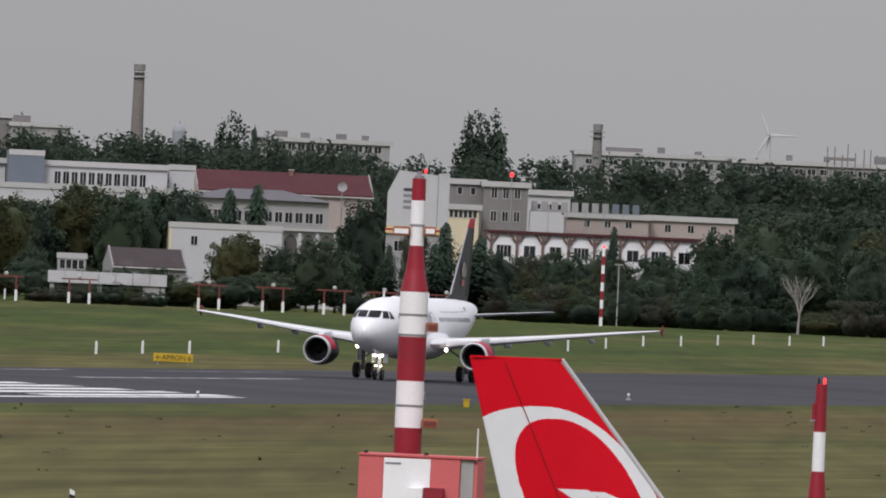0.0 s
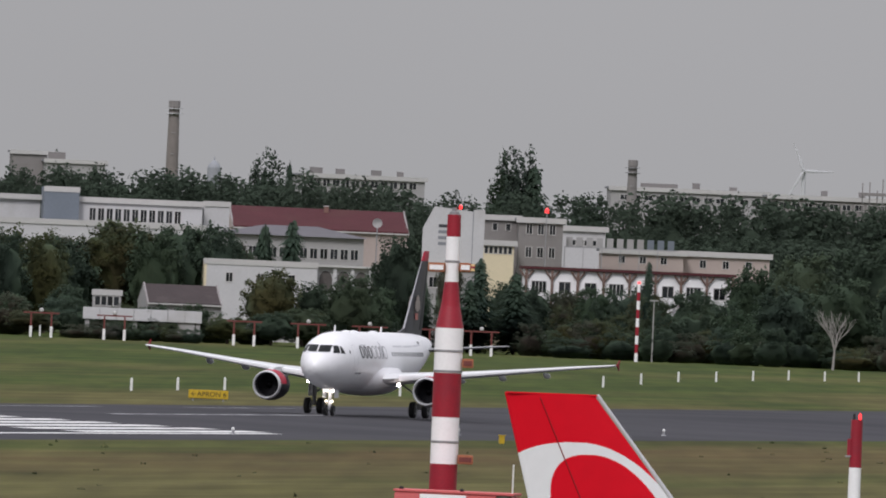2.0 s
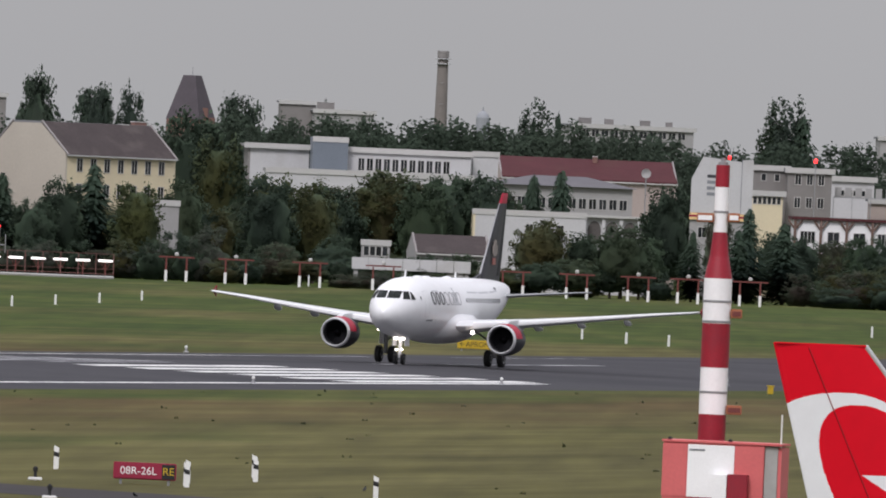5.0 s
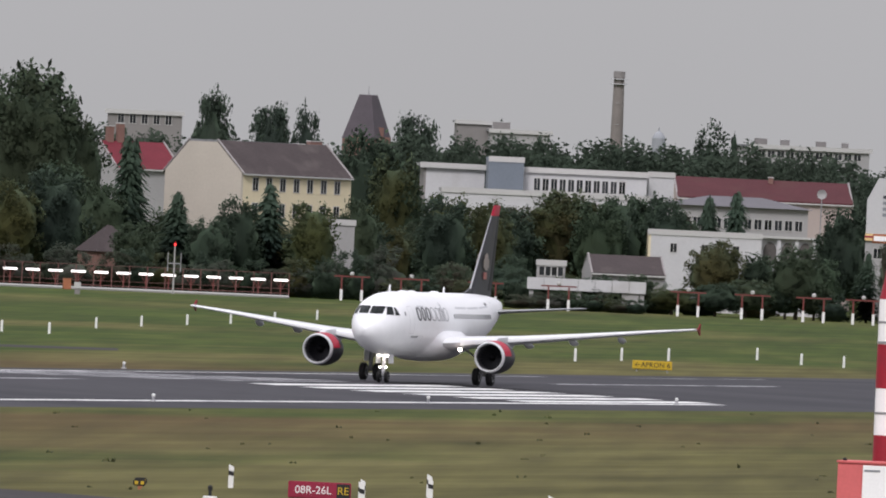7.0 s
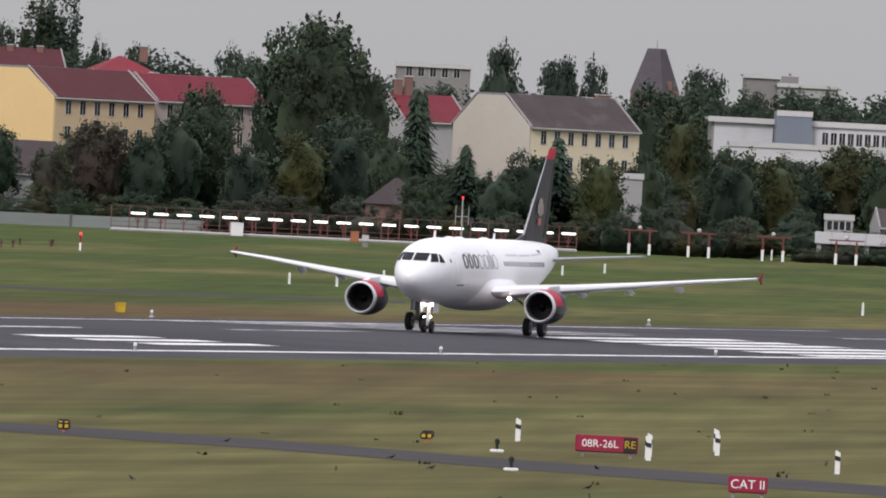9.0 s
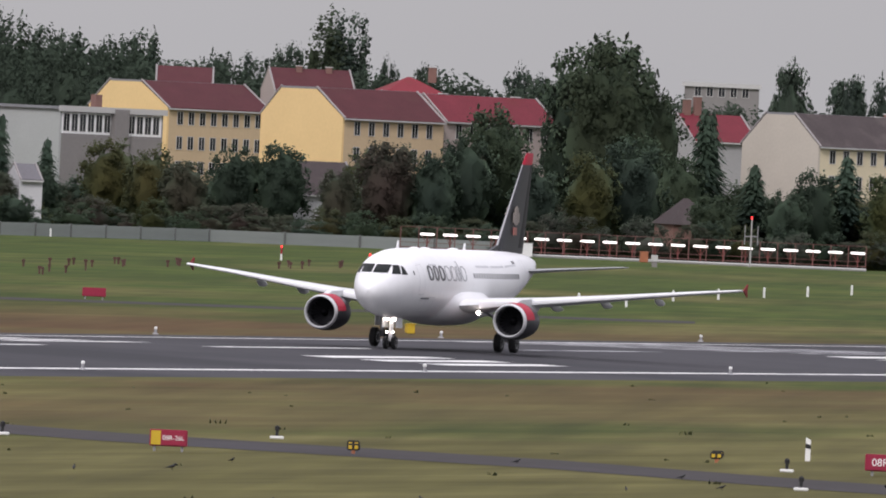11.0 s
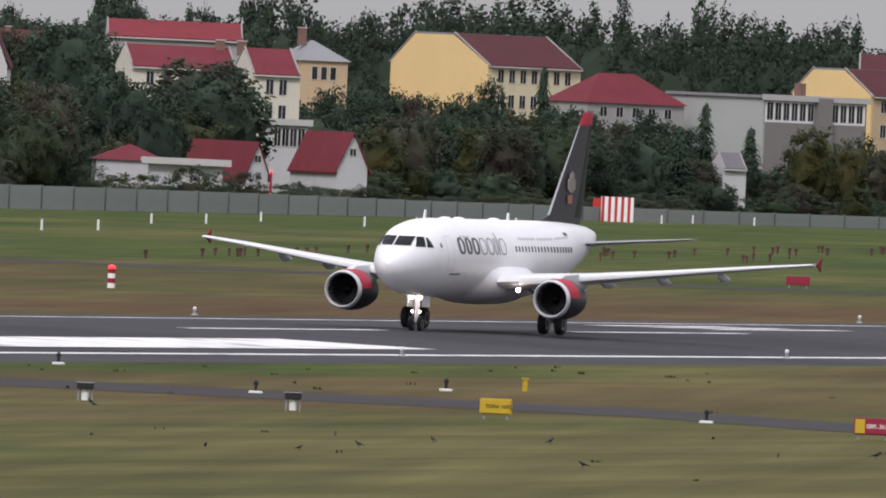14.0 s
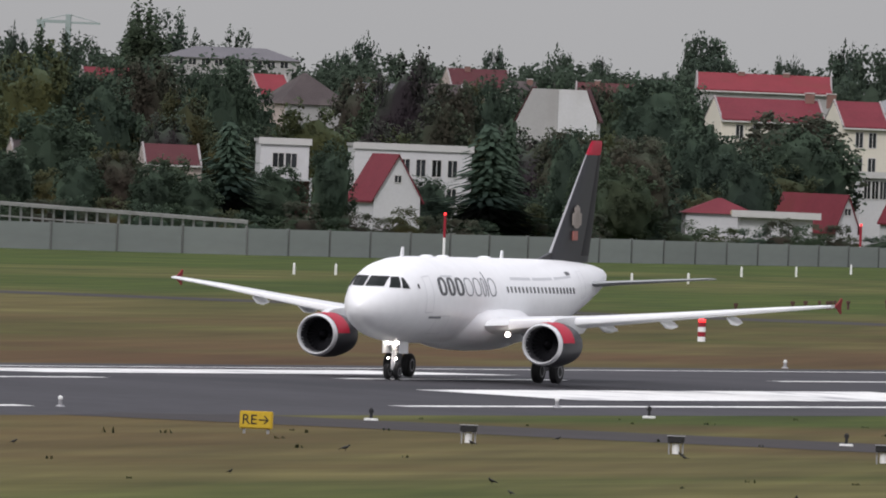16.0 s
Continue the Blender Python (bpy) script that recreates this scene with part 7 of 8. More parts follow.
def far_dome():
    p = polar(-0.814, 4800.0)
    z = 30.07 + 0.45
    t = thing("dome", "distant dome on the horizon with haze put in its colour", "church", pose(p.x, p.y, GRASS))
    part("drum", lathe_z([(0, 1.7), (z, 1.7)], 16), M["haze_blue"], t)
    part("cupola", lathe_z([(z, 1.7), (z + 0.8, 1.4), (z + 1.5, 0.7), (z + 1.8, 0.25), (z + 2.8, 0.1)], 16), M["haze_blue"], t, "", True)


far_dome()


def dish():
    p = Vector((-13.18, 2414.96, 14.86))
    t = thing("satellite_dish", "round pale satellite dish on a roof post", "dish", pose(p.x, p.y, GRASS))
    z = p.z + 0.45
    bm = tube(bmesh.new(), [((0, y, z), r, r, (1, 0, 0), (0, 0, 1)) for y, r in ((0.25, 0.05), (0.16, 0.4), (0.0, 0.62), (-0.02, 0.62), (0.12, 0.38), (0.2, 0.04))], 20)
    part("bowl", bm, M["w_pale"], t, "", True)
    part("post", rod(bmesh.new(), (0, 0.3, 0), (0, 0.3, z), 0.08), M["dull_metal"], t)


dish()

# ---- the cottages on the left ----
def gable_cottage(label, left, right_x_len, z_eave, z_ridge, back, roof, wall="w_white", storeys=1, az=72.0, clip=0.0):
    """A cottage whose gable faces the field and whose roof slope shows on the other side."""
    x, y = left[0], left[1]
    t = thing("cottage", label, "house", pose(x, y, GRASS, 0, 0, 90 - az))
    w = right_x_len
    # gable wall
    bm = prism(bmesh.new(), [(0, 0), (w, 0), (w, z_eave), (w / 2, z_ridge), (0, z_eave)], 0, 0.3)
    bmesh.ops.recalc_face_normals(bm, faces=bm.faces[:])
    part("gable_wall", bm, M[wall], t)
    part("side_wall", boxed(0.0, 0.3, 0.3, back, 0, z_eave), M[wall], t)
    part("side_wall", boxed(w - 0.3, w, 0.3, back, 0, z_eave), M[wall], t)
    for s in (0, 1):
        bm = bmesh.new()
        xe = -0.35 if s == 0 else w + 0.35
        ze = z_eave - 0.35 * (z_ridge - z_eave) / (w / 2)
        q = [(xe, -0.25, ze), (w / 2, -0.25, z_ridge), (w / 2, back, z_ridge), (xe, back, ze)]
        lo = [bm.verts.new(p) for p in q]
        hi = [bm.verts.new((a, b, c + 0.2)) for a, b, c in q]
        bm.faces.new(lo)
        bm.faces.new(hi[::-1])
        for i in range(4):
            bm.faces.new((lo[i], lo[(i + 1) % 4], hi[(i + 1) % 4], hi[i]))
        bmesh.ops.recalc_face_normals(bm, faces=bm.faces[:])
        part("roof", bm, M[roof], t)
    for k in range(storeys):
        for i in (0.28, 0.72):
            add_window(t, pose(w * i, -0.002, 0.9 + 2.7 * k), 0.95, 1.15)
    add_window(t, pose(w * 0.5, -0.002, z_eave + (z_ridge - z_eave) * 0.35), 0.85, 0.85)
    return t


gable_cottage("white cottage with a steep red roof and three gable windows", (-249.99, 1943.99, 2.05), 5.04, 4.76 + 0.45, 9.09 + 0.45, 9.0, "r_red", az=65.0, storeys=1)
building("house", "white flat-roofed modern house with tall windows", "house", (-257.95, 1988.34, 9.7), 78.0, 12.5, 9.0, 9.89 + 0.45, 0.0, "w_white", "", "w_pale", (6.9 + 0.45, 3.91 + 0.45), 6, win=(1.1, 1.9), form="flat", eave_out=0.15)
building("house", "white flat-roofed house wing with a covered terrace", "house", (-265.15, 1967.21, 9.91), 78.0, 5.12, 7.0, 10.01 + 0.45, 0.0, "w_white", "", "w_pale", (7.33 + 0.45,), 2, win=(1.3, 1.6), form="flat", eave_out=0.2)


def terrace():
    p = Vector((-263.94, 1960.31, 6.03))
    ln = 5.22
    z = p.z + 0.45
    t = thing("terrace", "open white terrace with posts below the flat house", "terrace", pose(p.x, p.y, GRASS, 0, 0, 12))
    part("roof_slab", boxed(-0.3, ln + 0.3, -0.5, 3.5, z, z + 0.3), M["w_white"], t)
    part("back_wall", boxed(0, ln, 3.0, 3.3, 0, z), M["w_brick"], t)
    part("balustrade", boxed(-0.3, ln + 0.3, -0.5, -0.3, z - 3.4, z - 2.6), M["r_red"], t, "reddish balustrade")
    part("floor", boxed(-0.3, ln + 0.3, -0.5, 3.0, 0, z - 3.4), M["w_pink"], t)
    for k in (0.05, 0.35, 0.95):
        part("post", boxed(ln * k, ln * k + 0.25, -0.3, 0.0, z - 2.6, z), M["w_white"], t)


terrace()
gable_cottage("red-roofed cottage with white gable beside a spruce", (-201.9, 2040.01, 3.25), 3.69, 4.35 + 0.45, 8.05 + 0.45, 11.5, "r_red", az=58.0)
gable_cottage("small red-roofed cottage with a white gable", (-209.05, 2014.18, 2.95), 2.56, 3.41 + 0.45, 6.62 + 0.45, 16.0, "r_red", az=58.0)
building("cottage", "low bungalow with a red roof and white walls", "house", (-220.64, 1972.7, 3.74), 80.0, 7.41, 7.0, 4.37 + 0.45, 6.03 - 4.37, "w_white", "", "r_red", (0.7,), 4, win=(1.0, 1.1), form="hip")
building("carport", "open car port with a pale flat roof", "carport", (-213.98, 1963.37, 4.38), 82.0, 7.68, 4.0, 4.43 + 0.45, 0.0, "w_white", "", "w_cream", (0.4,), 4, win=(1.1, 1.4), form="flat", eave_out=0.8)
building("apartment_house", "cream apartment house with a red roof", "house", (-218.6, 2108.7, 14.07), 72.0, 5.44, 11.0, 14.19 + 0.45, 16.85 - 14.19, "w_ivory", "", "r_red", (11.85 + 0.45, 9.0 + 0.45, 1.2), 2, win=(0.95, 1.8), form="gable")
building("conservatory", "white conservatory with tall panes below the cream house", "conservatory", (-213.78, 2084.06, 8.38), 74.0, 4.19, 5.0, 8.84 + 0.45, 0.0, "w_white", "", "w_white", (6.22 + 0.45,), 4, win=(0.85, 2.1), form="flat", eave_out=0.4, margin=0.3)
building("apartment_house", "cream house with a red roof half hidden by an oak", "house", (-235.45, 2137.07, 12.86), 74.0, 12.19, 11.0, 14.51 + 0.45, 16.82 - 14.51, "w_ivory", "", "r_red", (12.32 + 0.45, 5.0), 5, win=(0.95, 1.7), form="gable", chimneys=((11, 5, 1.0, 1.2), (13.5, 5, 1.0, 1.2)))
building("apartment_house", "ochre house with a grey roof beside the red ones", "house", (-221.43, 2188.83, 15.84), 68.0, 5.75, 11.0, 16.08 + 0.45, 18.44 - 16.08, "w_ochre", "", "r_felt", (13.85 + 0.45,), 3, win=(0.8, 1.6), form="hip", chimneys=((1.5, 5, 0.9, 1.6),))
building("apartment_house", "long house with a red roof at the back", "house", (-279.34, 2504.47, 18.29), 82.0, 18.07, 11.0, 18.83 + 0.45, 20.94 - 18.83, "w_pale", "", "r_bright", (), 0, form="gable", chimneys=((6, 5, 0.9, 0.6), (12, 5, 0.9, 0.6)))


def two_tone_house():
    """A tall clipped gable, grey render on one half and white on the other."""
    p = Vector((-259.85, 2144.31, 13.31))
    w = 9.29
    z_e, z_t = 13.18 + 0.45, 17.16 + 0.45
    t = thing("apartment_house", "tall house with a clipped gable, half grey and half white", "house", pose(p.x, p.y, GRASS, 0, 0, 4))
    h = w * 0.52
    for out, m in (([(0, 0), (h, 0), (h, z_t), (w * 0.2, z_t), (0, z_e)], "w_pale"), ([(h + 0.02, 0), (w, 0), (w, z_e + 0.6), (w * 0.86, z_t), (h + 0.02, z_t)], "w_white")):
        bm = prism(bmesh.new(), out, 0, 9.0)
        bmesh.ops.recalc_face_normals(bm, faces=bm.faces[:])
        part("gable_wall", bm, M[m], t)
    for x0, x1 in ((-0.3, w * 0.2), (w * 0.86, w + 0.3)):
        z0, z1 = (z_e - 0.3, z_t) if x0 < 0 else (z_t, z_e + 0.3)
        bm = prism(bmesh.new(), [(x0, z0), (x1, z1), (x1, z1 + 0.25), (x0, z0 + 0.25)], 0.1, 9.2)
        bmesh.ops.recalc_face_normals(bm, faces=bm.faces[:])
        part("roof", bm, M["r_maroon"], t)


two_tone_house()
building("apartment_house", "house with a dark red roof on the slope", "house", (-307.58, 2279.34, 14.87), 70.0, 4.22, 11.0, 15.16 + 0.45, 17.7 - 15.16, "w_pink", "", "r_bright", (), 0)
building("apartment_house", "drab house with a brown roof on the slope", "house", (-302.17, 2259.89, 13.93), 66.0, 8.52, 11.0, 14.37 + 0.45, 18.18 - 14.37, "w_pale", "w_pink", "r_brown", (), 0, form="hip")
building("apartment_house", "long white attic storey with dormers on the skyline", "house", (-360.97, 2574.82, 19.75), 80.0, 18.66, 9.0, 20.57 + 0.45, 1.6, "w_pale", "", "r_slate", (19.95,), 9, win=(1.2, 1.0), form="hip")
building("apartment_house", "house with a red roof among dark trees", "house", (-328.68, 2276.39, 14.68), 75.0, 7.0, 9.0, 15.11 + 0.45, 2.6, "w_pink", "", "r_red", (), 0)
building("cottage", "small house with a red roof behind shrubs", "house", (-273.69, 1940.8, 6.64), 75.0, 6.0, 6.0, 7.33 + 0.45, 1.8, "w_pink", "", "r_maroon", (), 0)
building("cottage", "small brick house behind shrubs", "house", (-287.25, 1938.84, 4.9), 75.0, 4.0, 5.0, 8.17 + 0.45, 0.8, "w_pink", "", "r_brown", (1.0,), 2)
for k, (b, d, z, roof) in enumerate(((-7.107, 2700.0, 20.53, "r_maroon"), (-6.926, 2650.0, 18.89, "r_brown"), (-6.729, 2600.0, 18.97, "r_maroon"), (-7.277, 2600.0, 17.95, "r_brown"), (-7.413, 2620.0, 17.74, "r_slate"))):
    p = polar(b, d)
    building("house", "distant house roof among the trees on the slope", "house", (p.x, p.y), 72.0 + 5 * k, 9.0, 9.0, z - 2.0, 2.6, "w_pink", "", roof, (), 0, form="gable", chimneys=((3, 4, 0.8, 0.8),))


def tower_crane():
    """A distant tower crane: mast, jib, counter-jib and cab."""
    p = polar(-8.274, 3300.0)
    z = 27.87 + 0.45
    t = thing("tower_crane", "pale greenish tower crane on the far skyline", "crane", pose(p.x, p.y, GRASS))
    part("mast", boxed(-0.45, 0.45, -0.45, 0.45, 0, z + 1.6), M["crane"], t)
    part("jib", boxed(-5.6, 0.0, -0.3, 0.3, z, z + 0.55), M["crane"], t)
    part("counter_jib", boxed(0.0, 5.6, -0.3, 0.3, z, z + 0.35), M["crane"], t)
    part("counterweight", boxed(-5.4, -4.2, -0.5, 0.5, z - 0.9, z), M["crane"], t)
    part("tie", rod(bmesh.new(), (0, 0, z + 1.6), (5.0, 0, z + 0.4), 0.07, None, 5), M["crane"], t)
    part("tie", rod(bmesh.new(), (0, 0, z + 1.6), (-4.6, 0, z + 0.5), 0.07, None, 5), M["crane"], t)


M["crane"] = material("pale_green_steel", (0.26, 0.31, 0.30), 0.7, vary=0.06)
tower_crane()


def roof_masts():
    """A cluster of telecom masts on a far roof."""
    p = Vector((60.25, 2994.39, 22.66))
    t = thing("telecom_masts", "cluster of thin dark telecom masts on a roof", "mast", pose(p.x, p.y, GRASS))
    rng = random.Random(3)
    for i in range(8):
        x = i * 1.1 + rng.uniform(-0.2, 0.2)
        part("mast", boxed(x - 0.09, x + 0.09, -0.09, 0.09, 0, p.z + 1.2 + rng.uniform(0.6, 2.9)), M["w_grey"], t)
    part("platform", boxed(-0.3, 4.4, -0.6, 0.6, p.z + 1.0, p.z + 1.5), M["w_grey"], t)


roof_masts()


def roof_beacon():
    p = Vector((8.4, 2419.99, 17.32))
    t = thing("roof_beacon", "thin roof mast with a red beacon", "lamp", pose(p.x, p.y, GRASS))
    part("mast", rod(bmesh.new(), (0, 0, 0), (0, 0, p.z + 0.3), 0.07, None, 6), M["dull_metal"], t)
    part("lamp", shifted(lathe_z([(0, 0.22), (0.4, 0.22), (0.55, 0.05)], 12), 0, 0, p.z + 0.25), M["red_lens"], t, "lit red beacon", True)


roof_beacon()


def street_lamp():
    x, y = polar(0.535, 2252.0)
    t = thing("street_lamp", "thin grey street lamp before the shrubs", "lamp", pose(x, y, GRASS))
    h = 6.79 + 0.45
    part("pole", rod(bmesh.new(), (0, 0, 0), (0, 0, h), 0.09, 0.06, 8), M["concrete"], t)
    part("head", boxed(-0.5, 0.5, -0.15, 0.15, h, h + 0.15), M["concrete"], t)


street_lamp()


# ---- the airfield's furniture ----
def noise_wall():
    """The barrier of flat panels between posts along the field's left edge."""
    pts = [polar(*q) for q in ((-8.711, 1715.0), (-7.709, 1765.0), (-6.742, 1850.0), (-5.887, 1950.0), (-5.443, 2010.0), (-4.759, 2110.0), (-3.904, 2195.0), (-2.996, 2228.0))]
    t = thing("noise_barrier", "long grey-green barrier of flat panels between dark posts", "fence", kind="structure")
    bm = box(bmesh.new(), 0, 1, -0.06, 0.06, 0, 1)
    me = bpy.data.meshes.new("panel")
    bm.to_mesh(me)
    bm.free()
    me.materials.append(M["fence"])
    pm = bpy.data.meshes.new("post")
    bm = box(bmesh.new(), -0.14, 0.14, -0.16, 0.16, 0, 1)
    bm.to_mesh(pm)
    bm.free()
    pm.materials.append(M["fence_post"])
    heights = (2.5, 2.5, 2.4, 2.1, 1.8, 1.5, 1.4, 1.4)
    for k in range(len(pts) - 1):
        a, b = pts[k], pts[k + 1]
        n = max(1, round((b - a).length / FENCE_STEP))
        g = math.degrees(math.atan2(b.y - a.y, b.x - a.x))
        for i in range(n):
            p, q = a.lerp(b, i / n), a.lerp(b, (i + 1) / n)
            h = heights[k] + (heights[k + 1] - heights[k]) * i / n
            ob = new("panel", me)
            ob.parent = t
            ob.matrix_basis = pose(p.x, p.y, GRASS, 0, 0, g) @ Matrix.Diagonal(((q - p).length - 0.1, 1, h, 1))
            po = new("post", pm)
            po.parent = t
            po.matrix_basis = pose(p.x, p.y, GRASS, 0, 0, g) @ Matrix.Diagonal((1, 1, h + 0.1, 1))


FENCE_STEP = 12.0
noise_wall()


def long_roof():
    """The low slatted roof of a covered way behind the barrier."""
    a, b = Vector((-267.97, 1779.94, 3.26)), Vector((-248.22, 1833.27, 2.04))
    t = thing("covered_way", "low grey covered way behind the barrier", "shelter")
    bm = bmesh.new()
    for z0, z1, w in ((0.0, 0.35, 1.2), (-1.1, -0.95, 0.2)):
        v = []
        for p in (a, b):
            for dy in (-w, w):
                for z in (z0, z1):
                    v.append(bm.verts.new((p.x, p.y + dy, p.z + z)))
        for f in ((0, 1, 3, 2), (4, 6, 7, 5), (0, 4, 5, 1), (2, 3, 7, 6), (1, 5, 7, 3), (0, 2, 6, 4)):
            bm.faces.new([v[i] for i in f])
    bmesh.ops.recalc_face_normals(bm, faces=bm.faces[:])
    part("roof", bm, M["concrete"], t, "pale roof edge")
    n = 26
    for i in range(n + 1):
        p = a.lerp(b, i / n)
        part("post", boxed(p.x - 0.1, p.x + 0.1, p.y - 0.1, p.y + 0.1, GRASS, p.z), M["dull_metal"], t)


long_roof()


def marker_posts(rows, h, label):
    bm = bmesh.new()
    tube(bm, [((0, 0, 0), 0.11, 0.11, (1, 0, 0), (0, 1, 0)), ((0, 0, 0.9), 0.1, 0.1, (1, 0, 0), (0, 1, 0)), ((0, 0, 1.0), 0.05, 0.05, (1, 0, 0), (0, 1, 0))], 10)
    me = bpy.data.meshes.new("marker_post")
    bm.to_mesh(me)
    bm.free()
    me.materials.append(M["post"])
    for x, y in rows:
        ob = new("marker_post", me)
        ob.matrix_basis = pose(x, y, GRASS) @ Matrix.Diagonal((1, 1, h, 1))
        tagged(ob, label, "post", "marker posts in the grass")


POST = "short white marker post in the grass"
marker_posts([(-27.31, 1510.7), (-24.02, 1536.81), (-20.49, 1558.23), (-13.66, 1612.8), (12.2, 1785.41), (16.32, 1848.86), (20.59, 1907.79), (24.74, 1934.32), (29.16, 1979.44), (33.48, 2016.0), (37.49, 2024.36), (41.46, 2040.99)], 1.05, POST)
marker_posts([(-51.66, 2242.33), (-47.52, 2268.46), (-43.95, 2319.09), (-39.45, 2348.21), (-30.99, 2415.78), (-26.8, 2440.93), (-22.8, 2529.34)], 1.3, POST)
marker_posts([(-74.46, 1536.42), (-70.58, 1536.3), (-70.42, 1619.77), (-68.36, 1663.79), (-66.15, 1710.58), (-63.7, 1751.24), (-61.36, 1802.02), (-59.27, 1862.95), (-9.69, 1581.93), (-6.1, 1573.1)], 0.95, POST)
marker_posts([(-177.92, 1827.28), (-175.55, 1855.75), (-171.53, 1920.78), (-170.5, 2090.61), (-169.32, 2119.1), (-168.69, 2134.44), (-165.5, 2147.14), (-163.45, 2133.06)], 0.95, POST)
marker_posts([(-189.7, 1569.89), (-185.91, 1579.77), (-182.82, 1595.34), (-181.12, 1623.29), (-188.52, 1733.54), (-186.83, 1765.49), (-188.36, 1830.45)], 0.95, POST)
marker_posts([(-205.52, 1548.4), (-203.66, 1560.76)], 0.95, POST)


def edge_lamp(along, across):
    """A raised runway edge lamp: base, stem and glass."""
    p = rw(along, across, crown(across))
    t = thing("runway_lamp", "small raised runway edge lamp", "lamp", pose(p.x, p.y, p.z), "runway edge lamps")
    part("base", lathe_z([(0, 0.2), (0.06, 0.18), (0.08, 0.09), (0.3, 0.08)], 12), M["dull_metal"], t)
    part("glass", lathe_z([(0.3, 0.09), (0.38, 0.11), (0.44, 0.08), (0.47, 0.02)], 12), M["post"], t, "pale glass dome", True)
    return t


_first = edge_lamp(-58, 22.9)
for a in range(-1018, -57, 60):
    for c in (22.9, -31.0):
        p = rw(a, c, max(crown(c), GRASS))
        if (a, c) != (-58, 22.9):
            copy_thing(_first, pose(p.x, p.y, p.z))


def taxi_lamp(x, y):
    t = thing("taxiway_lamp", "low taxiway lamp with a pale twin base", "lamp", pose(x, y, GRASS), "taxiway lamps")
    part("base", boxed(-0.28, 0.28, -0.2, 0.2, 0, 0.12, bevel=0.03), M["post"], t)
    part("stem", lathe_z([(0.1, 0.07), (0.35, 0.06)], 10), M["black"], t)
    part("glass", lathe_z([(0.35, 0.1), (0.5, 0.1), (0.56, 0.03)], 10), M["black"], t)
    return t


_t0 = None
for x, y in ((-94.46, 833.14), (-80.0, 778.41), (-74.86, 808.17), (-101.65, 792.47), (-59.45, 755.44), (-49.89, 778.11), (-28.0, 755.93), (-25.9, 714.65)):
    if _t0 is None:
        _t0 = taxi_lamp(x, y)
    else:
        copy_thing(_t0, pose(x, y, GRASS))


def drum_marker(x, y):
    """A white drum lamp on three legs with a black cap."""
    t = thing("drum_lamp", "white drum-shaped lamp with black cap on legs", "lamp", pose(x, y, GRASS), "drum lamps by the taxiway")
    part("drum", lathe_z([(0.03, 0.15), (0.47, 0.15)], 18), M["post"], t, "", True)
    part("cap", boxed(-0.31, 0.31, -0.28, 0.28, 0.47, 0.72, bevel=0.03), M["black"], t, "black cap")
    part("cap_rim", boxed(-0.33, 0.33, -0.3, 0.3, 0.72, 0.75), M["dull_metal"], t)
    for sx in (-0.27, 0.27):
        part("leg", boxed(sx - 0.03, sx + 0.03, -0.03, 0.03, 0, 0.48), M["dull_metal"], t)
    return t


_d0 = drum_marker(*(-91.75, 745.9))
for x, y in ((-82.85, 740.58), (-74.48, 739.25)):
    copy_thing(_d0, pose(x, y, GRASS))


def sign(x, y, w, h, face, text, ink, label, size, panels=(), legs=True):
    """A low airfield sign: cabinet, face, lettering, legs. panels: extra faces (from, to, colour, text, ink)."""
    t = thing("airfield_sign", label, "sign", pose(x, y, GRASS, 0, 0, 2), "airfield signs")
    z0 = 0.25
    cab = part("cabinet", boxed(-w / 2 - 0.06, w / 2 + 0.06, 0, 0.3, z0 - 0.05, z0 + h + 0.05, bevel=0.03), M[face], t)
    part("face", boxed(-w / 2, w / 2, -0.02, -0.002, z0, z0 + h), M[face], t)
    if text:
        text_on("lettering", text, size, M[ink], t, pose(0, -0.03, z0 + h / 2, 90, 0, 0))
    for a, b, col, tx, ik in panels:
        part("panel", boxed(a, b, -0.045, -0.022, z0, z0 + h), M[col], t)
        if tx:
            text_on("lettering", tx, size, M[ik], t, pose((a + b) / 2, -0.055, z0 + h / 2, 90, 0, 0))
    for k in (-0.4, 0.4):
        part("leg", boxed(w * k - 0.05, w * k + 0.05, 0.1, 0.2, 0, z0), M["dull_metal"], t)
    return t


sign(*(-23.64, 756.39), 2.4, 0.58, "sign_red", "", "sign_white", "red runway sign reading 08R-26L with a black and yellow end", 0.43,
     ((-1.2, 0.68, "sign_red", "08R-26L", "sign_white"), (0.68, 1.2, "sign_black", "RE", "yellow")))
sign(*(-16.15, 681.92), 1.3, 0.5, "sign_red", "CAT II", "sign_white", "red sign reading CAT II in white", 0.46)
sign(*(-51.33, 734.73), 1.35, 0.55, "sign_red", "", "sign_white", "red runway sign reading 08R-26L with a yellow end panel", 0.25,
     ((-0.68, -0.3, "yellow", "", "sign_black"), (-0.3, 0.68, "sign_red", "08R-26L", "sign_white")))
sign(*(-66.75, 742.17), 1.15, 0.52, "yellow", "", "sign_black", "yellow distance sign with black lettering and a yellow end", 0.21, ((-0.57, -0.36, "yellow", "", "sign_black"), (-0.35, 0.57, "yellow", "TORA 1692", "sign_black")))
sign(*(-100.52, 747.67), 1.2, 0.6, "yellow", "RE\u2192", "sign_black", "yellow sign reading RE with an arrow", 0.56)
sign(*(-20.19, 1442.99), 2.9, 0.55, "yellow", "\u2190APRON 6", "sign_black", "long yellow sign reading APRON 6", 0.54)
sign(*(-102.06, 1376.01), 1.6, 0.55, "sign_red", "", "sign_white", "dull red sign beyond the runway", 0.3)


